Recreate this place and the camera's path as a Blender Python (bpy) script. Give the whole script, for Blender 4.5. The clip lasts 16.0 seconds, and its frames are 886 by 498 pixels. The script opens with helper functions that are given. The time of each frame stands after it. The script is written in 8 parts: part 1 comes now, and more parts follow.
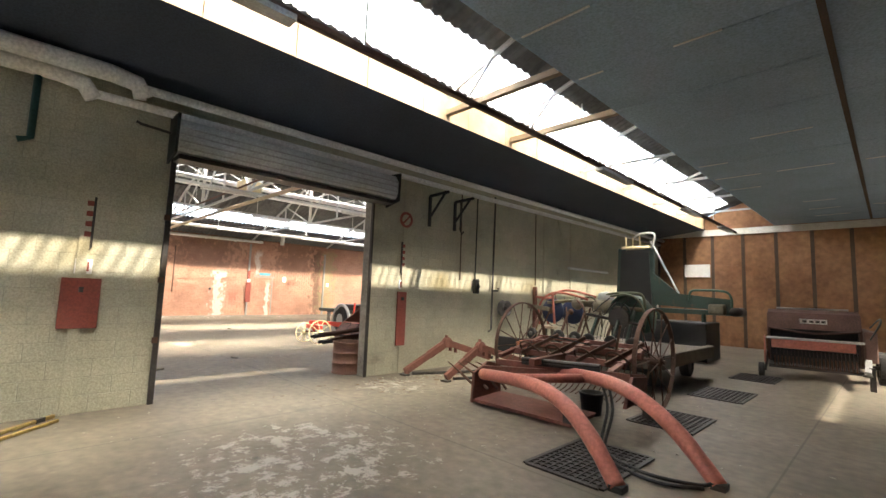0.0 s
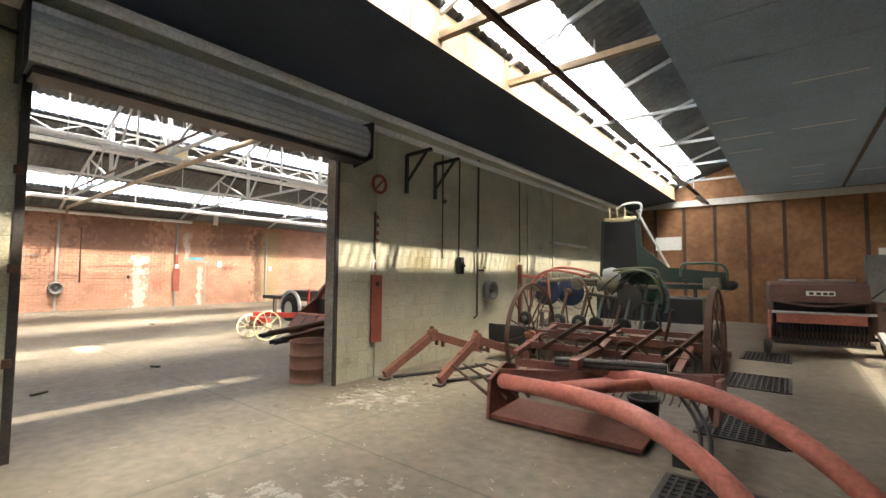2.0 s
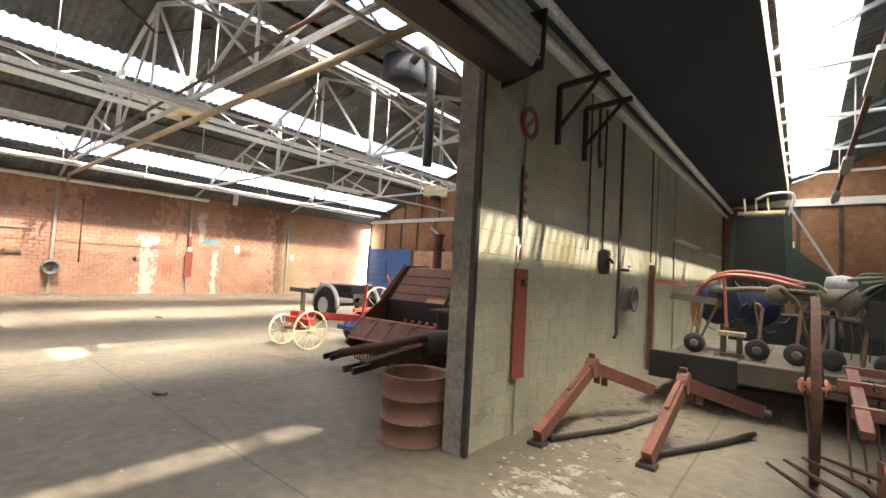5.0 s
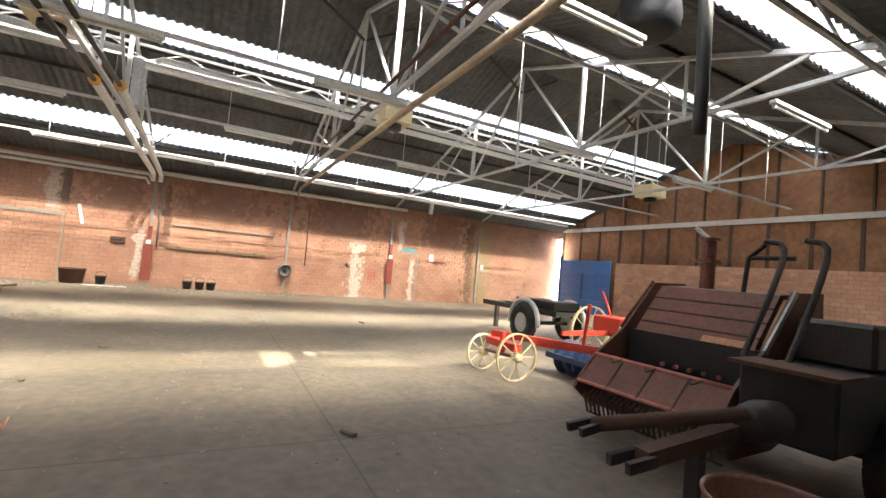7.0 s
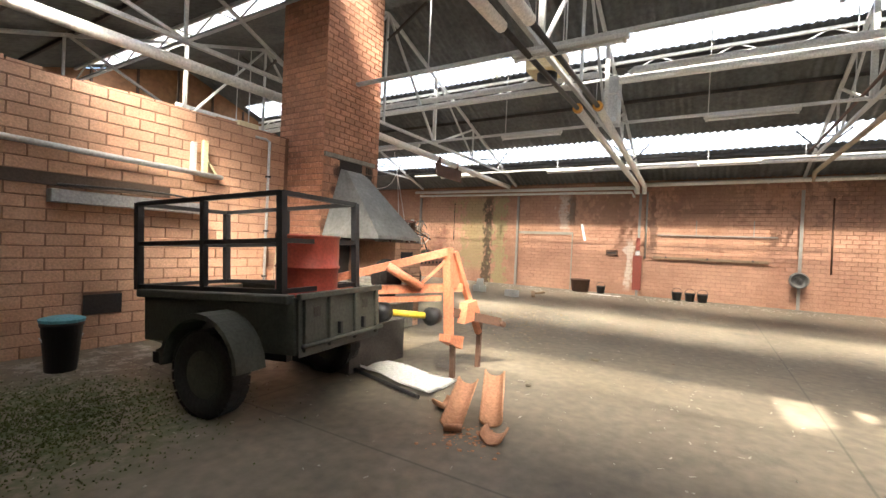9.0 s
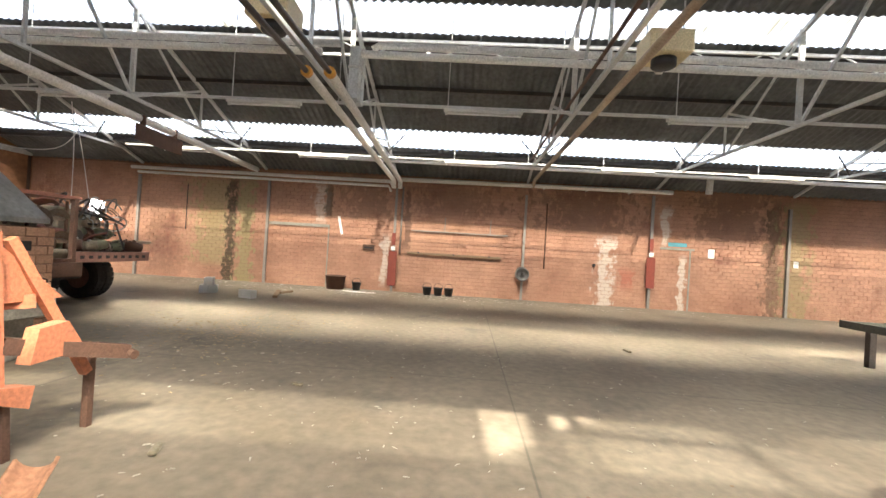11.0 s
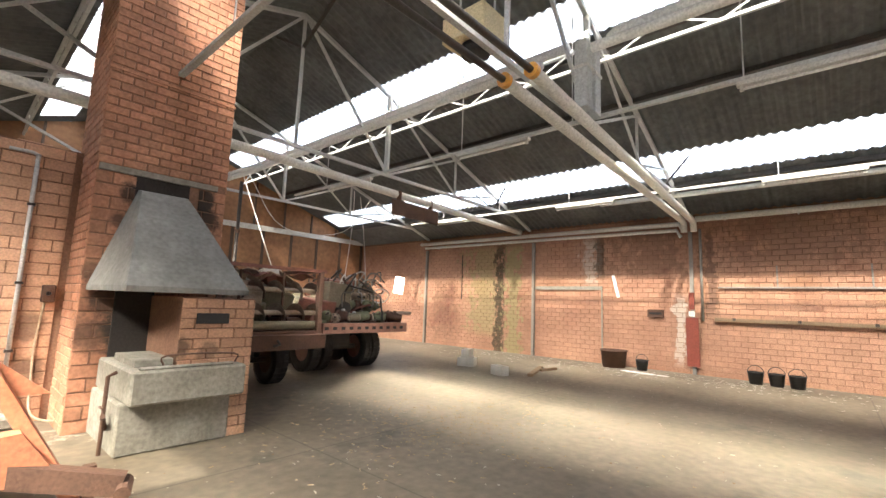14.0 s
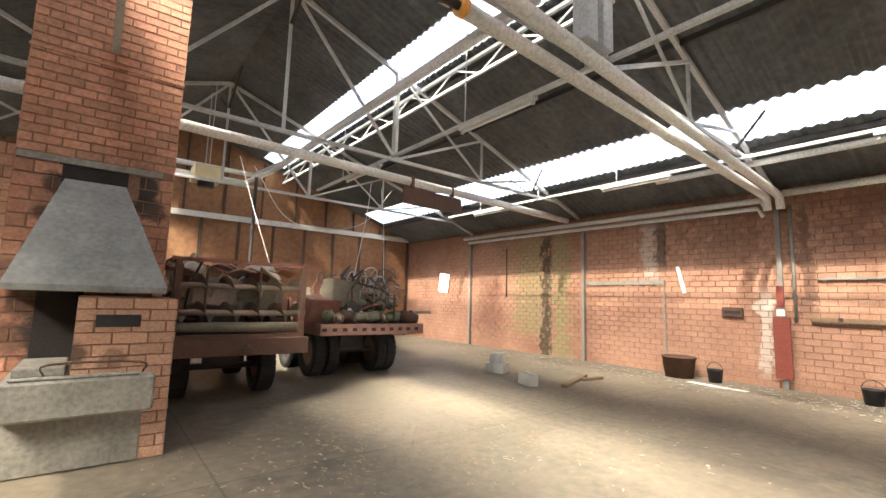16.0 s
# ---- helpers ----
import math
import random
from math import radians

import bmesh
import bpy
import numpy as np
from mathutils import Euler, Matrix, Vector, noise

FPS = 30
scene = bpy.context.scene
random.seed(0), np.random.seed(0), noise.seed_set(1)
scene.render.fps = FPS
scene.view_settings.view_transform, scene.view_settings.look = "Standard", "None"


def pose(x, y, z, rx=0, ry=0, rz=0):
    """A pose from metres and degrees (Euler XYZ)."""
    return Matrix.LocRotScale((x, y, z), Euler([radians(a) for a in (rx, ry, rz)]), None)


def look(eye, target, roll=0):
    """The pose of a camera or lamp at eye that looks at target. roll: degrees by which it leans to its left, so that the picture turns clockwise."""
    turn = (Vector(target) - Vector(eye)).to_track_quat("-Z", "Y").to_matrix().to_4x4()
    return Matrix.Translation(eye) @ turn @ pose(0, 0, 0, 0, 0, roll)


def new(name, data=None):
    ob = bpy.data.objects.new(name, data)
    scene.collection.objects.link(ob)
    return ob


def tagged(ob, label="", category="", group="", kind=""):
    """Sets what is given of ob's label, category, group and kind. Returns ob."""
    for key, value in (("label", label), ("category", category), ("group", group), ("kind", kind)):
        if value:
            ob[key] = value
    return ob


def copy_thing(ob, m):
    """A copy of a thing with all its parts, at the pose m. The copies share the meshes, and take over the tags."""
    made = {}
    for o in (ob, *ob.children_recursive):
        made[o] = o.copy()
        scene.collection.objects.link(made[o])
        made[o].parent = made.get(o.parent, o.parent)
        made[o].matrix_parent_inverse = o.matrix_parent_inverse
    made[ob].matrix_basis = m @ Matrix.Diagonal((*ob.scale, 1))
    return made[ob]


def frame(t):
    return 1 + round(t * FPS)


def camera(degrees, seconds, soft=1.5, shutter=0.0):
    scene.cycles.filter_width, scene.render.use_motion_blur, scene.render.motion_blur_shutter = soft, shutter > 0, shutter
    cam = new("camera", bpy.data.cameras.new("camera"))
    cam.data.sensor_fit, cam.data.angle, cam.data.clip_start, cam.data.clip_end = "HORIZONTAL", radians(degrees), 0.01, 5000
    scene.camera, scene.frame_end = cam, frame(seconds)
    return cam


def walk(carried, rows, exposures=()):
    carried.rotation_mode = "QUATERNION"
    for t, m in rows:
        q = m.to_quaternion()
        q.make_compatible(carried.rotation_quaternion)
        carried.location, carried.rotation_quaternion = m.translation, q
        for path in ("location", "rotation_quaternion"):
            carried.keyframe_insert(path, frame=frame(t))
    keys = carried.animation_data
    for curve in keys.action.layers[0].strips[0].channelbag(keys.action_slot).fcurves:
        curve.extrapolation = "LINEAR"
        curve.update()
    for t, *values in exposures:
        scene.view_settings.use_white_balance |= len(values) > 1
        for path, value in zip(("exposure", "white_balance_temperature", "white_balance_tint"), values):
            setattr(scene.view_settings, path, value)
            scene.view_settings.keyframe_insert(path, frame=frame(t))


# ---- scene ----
cam = camera(90.6, 16.0)
PATH = [
    (0, (0.025, 0.048, 1.495), (-1.4, 1.437, 1.697), 2.1),
    (0.5, (-0.355, 0.251, 1.518), (-1.693, 1.727, 1.697), 1.6),
    (1, (-0.706, 0.49, 1.484), (-1.908, 2.083, 1.609), 1.8),
    (1.5, (-1.095, 0.681, 1.478), (-2.273, 2.296, 1.54), 1.1),
    (2, (-1.582, 0.785, 1.513), (-2.824, 2.348, 1.629), 0.4),
    (2.5, (-2.082, 0.948, 1.479), (-3.412, 2.434, 1.616), -0.1),
    (3, (-2.544, 1.097, 1.476), (-3.906, 2.556, 1.598), 1.6),
    (3.5, (-3.059, 1.243, 1.472), (-4.452, 2.673, 1.592), 2.8),
    (3.7, (-3.23, 1.289, 1.454), (-4.609, 2.733, 1.574), 3.1),
    (5.8, (-5.218, 2.039, 1.42), (-6.463, 3.601, 1.525), 2.7),
    (6, (-5.39, 2.102, 1.422), (-6.656, 3.647, 1.53), 2.9),
    (6.5, (-5.749, 2.212, 1.413), (-7.199, 3.586, 1.506), 3.8),
    (7, (-6.037, 2.383, 1.41), (-7.815, 3.294, 1.51), 5.3),
    (7.5, (-6.158, 2.413, 1.44), (-8.139, 2.675, 1.511), 4.7),
    (8, (-6.478, 2.318, 1.437), (-8.413, 1.815, 1.489), 5.8),
    (8.5, (-6.747, 2.304, 1.428), (-8.531, 1.403, 1.354), 3.8),
    (9, (-7.132, 2.432, 1.446), (-8.843, 1.395, 1.429), 2.6),
    (9.5, (-7.545, 2.484, 1.399), (-9.377, 1.68, 1.436), 1.8),
    (10, (-7.881, 2.51, 1.476), (-9.856, 2.197, 1.499), 3.3),
    (10.2, (-8.048, 2.571, 1.461), (-10.046, 2.474, 1.47), 3.6),
    (12.3, (-9.892, 3.101, 1.471), (-11.859, 2.749, 1.547), 3.3),
    (12.5, (-10.05, 3.095, 1.463), (-11.98, 2.575, 1.528), 2.5),
    (13, (-10.499, 3.016, 1.512), (-12.302, 2.176, 1.724), 3.0),
    (13.5, (-10.902, 2.977, 1.495), (-12.562, 1.888, 1.736), 2.3),
    (14, (-11.293, 2.955, 1.481), (-12.776, 1.636, 1.732), 2.1),
    (14.5, (-11.705, 2.938, 1.532), (-13.033, 1.466, 1.795), 4.7),
    (15, (-12.15, 3.001, 1.509), (-13.382, 1.448, 1.774), 2.9),
    (15.5, (-12.555, 3.026, 1.493), (-13.737, 1.427, 1.709), 1.1),
    (16, (-13.004, 3.0, 1.513), (-14.235, 1.441, 1.747), 1.7),
]
EXPOSURES = [(0.0, 3.27), (3.5, 3.2), (6.0, 2.98), (7.5, 2.68), (8.5, 2.72), (10.0, 2.42), (12.5, 2.42), (14.0, 2.68), (16.0, 2.7)]
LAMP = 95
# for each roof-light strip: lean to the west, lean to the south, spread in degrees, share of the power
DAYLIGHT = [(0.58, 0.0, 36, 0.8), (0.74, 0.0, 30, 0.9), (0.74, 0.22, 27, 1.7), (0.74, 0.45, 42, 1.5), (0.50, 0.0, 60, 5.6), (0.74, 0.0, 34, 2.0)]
walk(cam, [(t, look(eye, target, roll)) for t, eye, target, roll in PATH], EXPOSURES)

# ---- world, sun, exposure ----
SUN_EL, SUN_ROT = 52.0, 92.0
world = bpy.data.worlds.new("sky")
scene.world = world
world.use_nodes = True
wn = world.node_tree.nodes
sky = wn.new("ShaderNodeTexSky")
sky.sky_type, sky.sun_disc = "NISHITA", False
sky.sun_elevation, sky.sun_rotation = radians(SUN_EL), radians(SUN_ROT)
world.node_tree.links.new(sky.outputs["Color"], wn["Background"].inputs["Color"])
wn["Background"].inputs["Strength"].default_value = 0.15

sun_data = bpy.data.lights.new("sun", "SUN")
sun_data.energy, sun_data.angle, sun_data.color = 4.8, radians(1.2), (1.0, 0.90, 0.76)
sun = new("sun", sun_data)
SUN_DIR = Vector((0.585, 0.20, 0.786))
sun.matrix_world = look(SUN_DIR * 40, (0, 0, 0))


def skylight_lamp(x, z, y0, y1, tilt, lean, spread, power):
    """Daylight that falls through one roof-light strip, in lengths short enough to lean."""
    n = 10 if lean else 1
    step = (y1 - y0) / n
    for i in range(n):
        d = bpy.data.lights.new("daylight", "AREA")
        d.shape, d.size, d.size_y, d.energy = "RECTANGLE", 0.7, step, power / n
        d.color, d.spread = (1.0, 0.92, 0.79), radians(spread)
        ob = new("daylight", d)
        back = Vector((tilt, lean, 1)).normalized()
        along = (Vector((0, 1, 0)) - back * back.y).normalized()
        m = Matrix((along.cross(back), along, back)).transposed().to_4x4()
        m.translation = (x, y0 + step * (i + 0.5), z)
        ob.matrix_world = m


# ---- materials ----
def mat(name, base, rough=0.7, metal=0.0, second=None, scale=3.0, fine=40.0, amount=0.5, bump=0.2, stain=None, stain_scale=0.6,
        stain_at=0.55, spec=0.4, rand=0.0, coords="Object"):
    """Procedural surface: two tones on a broad noise, a fine grain, stains and a bump."""
    m = bpy.data.materials.new(name)
    m.use_nodes = True
    nt = m.node_tree
    n, l = nt.nodes, nt.links
    b = n["Principled BSDF"]
    b.inputs["Roughness"].default_value, b.inputs["Metallic"].default_value = rough, metal
    b.inputs["Specular IOR Level"].default_value = spec
    if coords == "World":
        co = n.new("ShaderNodeNewGeometry").outputs["Position"]
    else:
        co = n.new("ShaderNodeTexCoord").outputs["Object"]
    second = second or tuple(c * 0.6 for c in base)
    broad = n.new("ShaderNodeTexNoise")
    broad.inputs["Scale"].default_value, broad.inputs["Detail"].default_value = scale, 6
    broad.inputs["Roughness"].default_value = 0.62
    l.new(co, broad.inputs["Vector"])
    ramp = n.new("ShaderNodeMapRange")
    ramp.inputs["From Min"].default_value, ramp.inputs["From Max"].default_value = 0.36, 0.66
    l.new(broad.outputs["Fac"], ramp.inputs["Value"])
    mix = n.new("ShaderNodeMix")
    mix.data_type = "RGBA"
    mix.inputs["A"].default_value, mix.inputs["B"].default_value = (*base, 1), (*second, 1)
    sc = n.new("ShaderNodeMath")
    sc.operation, sc.inputs[1].default_value = "MULTIPLY", amount
    l.new(ramp.outputs["Result"], sc.inputs[0])
    l.new(sc.outputs[0], mix.inputs["Factor"])
    col = mix.outputs["Result"]
    grain = n.new("ShaderNodeTexNoise")
    grain.inputs["Scale"].default_value, grain.inputs["Detail"].default_value = fine, 4
    l.new(co, grain.inputs["Vector"])
    gm = n.new("ShaderNodeMapRange")
    gm.inputs["From Min"].default_value, gm.inputs["From Max"].default_value = 0.3, 0.7
    gm.inputs["To Min"].default_value, gm.inputs["To Max"].default_value = 0.78, 1.18
    l.new(grain.outputs["Fac"], gm.inputs["Value"])
    hv = n.new("ShaderNodeHueSaturation")
    l.new(gm.outputs["Result"], hv.inputs["Value"])
    l.new(col, hv.inputs["Color"])
    col = hv.outputs["Color"]
    if rand:
        oi = n.new("ShaderNodeObjectInfo")
        ge = n.new("ShaderNodeNewGeometry")
        ad = n.new("ShaderNodeMath")
        ad.operation = "ADD"
        l.new(oi.outputs["Random"], ad.inputs[0])
        l.new(ge.outputs["Random Per Island"], ad.inputs[1])
        fr = n.new("ShaderNodeMath")
        fr.operation = "FRACT"
        l.new(ad.outputs[0], fr.inputs[0])
        rm = n.new("ShaderNodeMapRange")
        rm.inputs["To Min"].default_value, rm.inputs["To Max"].default_value = 1 - rand, 1 + rand
        l.new(fr.outputs[0], rm.inputs["Value"])
        h2 = n.new("ShaderNodeHueSaturation")
        l.new(rm.outputs["Result"], h2.inputs["Value"])
        l.new(col, h2.inputs["Color"])
        col = h2.outputs["Color"]
    if stain:
        st = n.new("ShaderNodeTexNoise")
        st.inputs["Scale"].default_value, st.inputs["Detail"].default_value = stain_scale, 8
        st.inputs["Roughness"].default_value = 0.7
        l.new(co, st.inputs["Vector"])
        sr = n.new("ShaderNodeMapRange")
        sr.inputs["From Min"].default_value, sr.inputs["From Max"].default_value = stain_at, stain_at + 0.12
        l.new(st.outputs["Fac"], sr.inputs["Value"])
        m2 = n.new("ShaderNodeMix")
        m2.data_type = "RGBA"
        l.new(sr.outputs["Result"], m2.inputs["Factor"])
        l.new(col, m2.inputs["A"])
        m2.inputs["B"].default_value = (*stain, 1)
        col = m2.outputs["Result"]
    l.new(col, b.inputs["Base Color"])
    if bump:
        bp = n.new("ShaderNodeBump")
        bp.inputs["Strength"].default_value, bp.inputs["Distance"].default_value = bump, 0.02
        l.new(grain.outputs["Fac"], bp.inputs["Height"])
        l.new(bp.outputs["Normal"], b.inputs["Normal"])
    return m


M_FLOOR = mat("floor_concrete", (0.21, 0.178, 0.132), 0.55, second=(0.12, 0.10, 0.073), scale=0.35, fine=9.0, amount=0.95, bump=0.12,
              stain=(0.085, 0.075, 0.06), stain_scale=0.8, stain_at=0.58, coords="World")


def worn_floor(m):
    """Adds pale flaked screed round the doorway, fine pale scuffs and slab joints to the floor."""
    n, l = m.node_tree.nodes, m.node_tree.links
    b = n["Principled BSDF"]
    base = b.inputs["Base Color"].links[0].from_socket
    pos = n.new("ShaderNodeNewGeometry").outputs["Position"]

    def math_(op, a, c):
        x = n.new("ShaderNodeMath")
        x.operation = op
        for i, v in enumerate((a, c)):
            if isinstance(v, (int, float)):
                x.inputs[i].default_value = v
            else:
                l.new(v, x.inputs[i])
        return x.outputs[0]

    def rng_(v, a, c):
        x = n.new("ShaderNodeMapRange")
        x.interpolation_type = "SMOOTHSTEP"
        l.new(v, x.inputs["Value"])
        x.inputs["From Min"].default_value, x.inputs["From Max"].default_value = a, c
        return x.outputs["Result"]

    def noise_(scale, detail, rough):
        x = n.new("ShaderNodeTexNoise")
        x.inputs["Scale"].default_value, x.inputs["Detail"].default_value, x.inputs["Roughness"].default_value = scale, detail, rough
        l.new(pos, x.inputs["Vector"])
        return x.outputs["Fac"]

    def near_(x, y, r0, r1):
        v = n.new("ShaderNodeVectorMath")
        v.operation = "DISTANCE"
        l.new(pos, v.inputs[0])
        v.inputs[1].default_value = (x, y, 0)
        return rng_(v.outputs["Value"], r1, r0)

    zone = math_("MAXIMUM", near_(-3.7, 2.1, 0.7, 2.0), math_("MAXIMUM", near_(-5.6, 4.6, 0.3, 1.3), math_("MAXIMUM", near_(-9.3, -3.4, 0.5, 1.5), near_(-12.0, -3.0, 0.2, 1.1))))
    thr = math_("SUBTRACT", 0.74, math_("MULTIPLY", zone, 0.235))
    flake = math_("MULTIPLY", rng_(math_("SUBTRACT", noise_(4.6, 14, 0.78), thr), 0.0, 0.05), 0.8)
    scuff = rng_(noise_(1.7, 14, 0.82), 0.66, 0.70)
    pale = math_("MULTIPLY", math_("MAXIMUM", flake, math_("MULTIPLY", scuff, 0.45)), 0.85)
    moss = math_("MULTIPLY", near_(-8.3, -1.7, 0.7, 1.6), rng_(noise_(5.0, 10, 0.7), 0.42, 0.56))
    sep = n.new("ShaderNodeSeparateXYZ")
    l.new(pos, sep.inputs[0])
    jx = math_("ABSOLUTE", math_("SUBTRACT", math_("FRACT", math_("DIVIDE", math_("ADD", sep.outputs["X"], 60.13), 4.4), 0), 0.5), 0)
    jy = math_("ABSOLUTE", math_("SUBTRACT", math_("FRACT", math_("DIVIDE", math_("ADD", sep.outputs["Y"], 60.4), 4.4), 0), 0.5), 0)
    joint = rng_(math_("MINIMUM", jx, jy), 0.0035, 0.0008)
    col = base
    for fac, c in ((pale, (0.42, 0.39, 0.335)), (moss, (0.055, 0.075, 0.02)), (math_("MULTIPLY", joint, 0.55), (0.05, 0.045, 0.035))):
        x = n.new("ShaderNodeMix")
        x.data_type = "RGBA"
        l.new(fac, x.inputs["Factor"])
        l.new(col, x.inputs["A"])
        x.inputs["B"].default_value = (*c, 1)
        col = x.outputs["Result"]
    l.new(col, b.inputs["Base Color"])


worn_floor(M_FLOOR)
M_CONC = mat("painted_block", (0.51, 0.478, 0.35), 0.75, second=(0.33, 0.315, 0.235), scale=0.7, fine=55, amount=0.8, bump=0.25,
             stain=(0.20, 0.185, 0.14), stain_scale=1.3, stain_at=0.63, rand=0.04, coords="World")
M_CONC_J = mat("block_mortar", (0.37, 0.36, 0.285), 0.85, coords="World")
M_BRICK = mat("terracotta_block", (0.48, 0.275, 0.185), 0.8, second=(0.32, 0.165, 0.11), scale=0.55, fine=42, amount=1.0, bump=0.3,
              stain=(0.24, 0.105, 0.07), stain_scale=0.7, stain_at=0.58, rand=0.07, coords="World")
M_BRICK_J = mat("brick_mortar", (0.27, 0.15, 0.10), 0.9, coords="World")
M_LOWBRICK = mat("bare_terracotta_block", (0.57, 0.345, 0.23), 0.8, second=(0.43, 0.24, 0.15), scale=1.2, fine=42, amount=0.7, bump=0.3, rand=0.13,
                 coords="World")
M_CHBRICK = mat("chimney_brick", (0.47, 0.24, 0.15), 0.8, second=(0.34, 0.15, 0.09), scale=1.5, fine=25, amount=0.7, bump=0.3, rand=0.2,
                coords="World")


def blotches(m, spots, colour):
    """Adds ragged blotches, of soot or simply darker: (x, y, z, radius, strength)."""
    n, l = m.node_tree.nodes, m.node_tree.links
    b = n["Principled BSDF"]
    col = b.inputs["Base Color"].links[0].from_socket
    pos = n.new("ShaderNodeNewGeometry").outputs["Position"]
    nz = n.new("ShaderNodeTexNoise")
    nz.inputs["Scale"].default_value, nz.inputs["Detail"].default_value, nz.inputs["Roughness"].default_value = 5.0, 8, 0.7
    l.new(pos, nz.inputs["Vector"])
    for x, y, z, r, amount in spots:
        d = n.new("ShaderNodeVectorMath")
        d.operation = "DISTANCE"
        d.inputs[1].default_value = (x, y, z)
        l.new(pos, d.inputs[0])
        e = n.new("ShaderNodeMath")
        e.operation, e.inputs[1].default_value, e.inputs[2].default_value = "MULTIPLY_ADD", 1 / r, -0.9
        l.new(d.outputs["Value"], e.inputs[0])
        e2 = n.new("ShaderNodeMath")
        e2.operation, e2.inputs[1].default_value = "MULTIPLY_ADD", 1.8
        l.new(nz.outputs["Fac"], e2.inputs[0])
        l.new(e.outputs[0], e2.inputs[2])
        f = n.new("ShaderNodeMapRange")
        f.interpolation_type = "SMOOTHSTEP"
        f.inputs["From Min"].default_value, f.inputs["From Max"].default_value = 0.95, 0.45
        f.inputs["To Max"].default_value = amount
        l.new(e2.outputs[0], f.inputs["Value"])
        x_ = n.new("ShaderNodeMix")
        x_.data_type = "RGBA"
        l.new(f.outputs["Result"], x_.inputs["Factor"])
        l.new(col, x_.inputs["A"])
        x_.inputs["B"].default_value = (*colour, 1)
        col = x_.outputs["Result"]
    l.new(col, b.inputs["Base Color"])


blotches(M_CHBRICK, [(-13.32, -3.04, 2.72, 0.26, 0.95), (-13.42, -3.04, 2.45, 0.2, 0.9), (-12.58, -3.04, 2.62, 0.16, 0.85), (-12.5, -3.04, 2.3, 0.12, 0.7),
                     (-12.5, -3.04, 1.45, 0.30, 0.8), (-12.42, -3.04, 1.0, 0.26, 0.6), (-12.75, -3.04, 1.0, 0.35, 0.9), (-12.34, -3.04, 1.7, 0.15, 0.55)], (0.03, 0.024, 0.02))
# the last two blotches darken the blocks below the lintel
blotches(M_LOWBRICK, [(-12.92, -1.98, 0.95, 0.13, 0.8), (-13.2, -1.98, 0.90, 0.14, 0.55), (-11.95, -3.91, 1.05, 0.22, 0.6), (-11.6, -3.91, 0.4, 0.35, 0.45),
                      (-12.05, -3.91, 0.55, 0.2, 0.6), (-8.3, -3.91, 1.5, 0.5, 0.35), (-7.3, -3.91, 1.7, 0.5, 0.45)], (0.06, 0.04, 0.03))
# soot of the fireback, and the darkness inside the vent and flue openings
M_SOOT_HOLE = mat("soot_and_hole_black", (0.035, 0.03, 0.028), 0.9, coords="World")
M_ROOF = mat("fibre_cement_roof", (0.128, 0.135, 0.135), 0.85, second=(0.068, 0.071, 0.072), scale=0.7, fine=9, amount=0.9, bump=0.1,
             stain=(0.21, 0.20, 0.175), stain_scale=1.1, stain_at=0.66, coords="World")
# pale blue carries the haze seen over the dark boards
M_CEIL = mat("hazed_ceiling_board", (0.34, 0.47, 0.62), 0.7, second=(0.25, 0.34, 0.45), scale=0.8, coords="World")
# darker board colour for the strip above the partition
M_CEILD = mat("dark_ceiling_board", (0.05, 0.066, 0.10), 0.8, second=(0.03, 0.04, 0.06), scale=0.8, coords="World")
M_FASCIA = mat("plywood_panel", (0.27, 0.195, 0.12), 0.6, second=(0.20, 0.135, 0.08), scale=0.9, fine=4, amount=0.6, bump=0.05, coords="World")
M_BROWN = mat("brown_fibre_board", (0.30, 0.155, 0.075), 0.7, second=(0.19, 0.09, 0.045), scale=0.9, fine=7, amount=0.8, bump=0.08, coords="World")
M_BATTEN = mat("dark_batten", (0.09, 0.06, 0.042), 0.75)
M_WHITE = mat("white_paint_metal", (0.62, 0.62, 0.59), 0.5, second=(0.46, 0.45, 0.41), scale=4, amount=0.6, bump=0.05)
M_STEEL = mat("grey_painted_steel", (0.54, 0.56, 0.56), 0.5, second=(0.38, 0.38, 0.37), scale=4, bump=0.05)
M_POST = mat("dull_grey_steel", (0.30, 0.285, 0.26), 0.6, second=(0.20, 0.18, 0.16), scale=4, bump=0.05)
M_DSTEEL = mat("dark_steel", (0.045, 0.043, 0.042), 0.5, metal=0.3, second=(0.08, 0.06, 0.05), scale=5)
M_RIM = mat("dull_wheel_steel", (0.17, 0.165, 0.155), 0.55, metal=0.2, second=(0.09, 0.085, 0.08), scale=8)
M_DUSTPINK = mat("dusty_red_beam", (0.33, 0.185, 0.145), 0.7, second=(0.22, 0.115, 0.09), scale=5, amount=0.8)
M_OLDBEAM = mat("weathered_dark_timber", (0.13, 0.11, 0.085), 0.85, second=(0.065, 0.052, 0.04), scale=5, fine=50, bump=0.3)
M_SAGE = mat("grimy_sage_green", (0.17, 0.185, 0.115), 0.65, second=(0.10, 0.10, 0.07), scale=7, fine=40, stain=(0.30, 0.25, 0.17), stain_scale=6, stain_at=0.6)
M_DEEPBLUE = mat("deep_blue_paint", (0.022, 0.035, 0.085), 0.5, second=(0.015, 0.022, 0.05), scale=5)
M_RUST = mat("rusty_steel", (0.125, 0.068, 0.047), 0.75, metal=0.2, second=(0.07, 0.042, 0.03), scale=6, fine=60, bump=0.3)
M_DRUMRUST = mat("faded_rusty_drum", (0.24, 0.125, 0.09), 0.6, second=(0.15, 0.075, 0.055), scale=4, fine=40, bump=0.15)
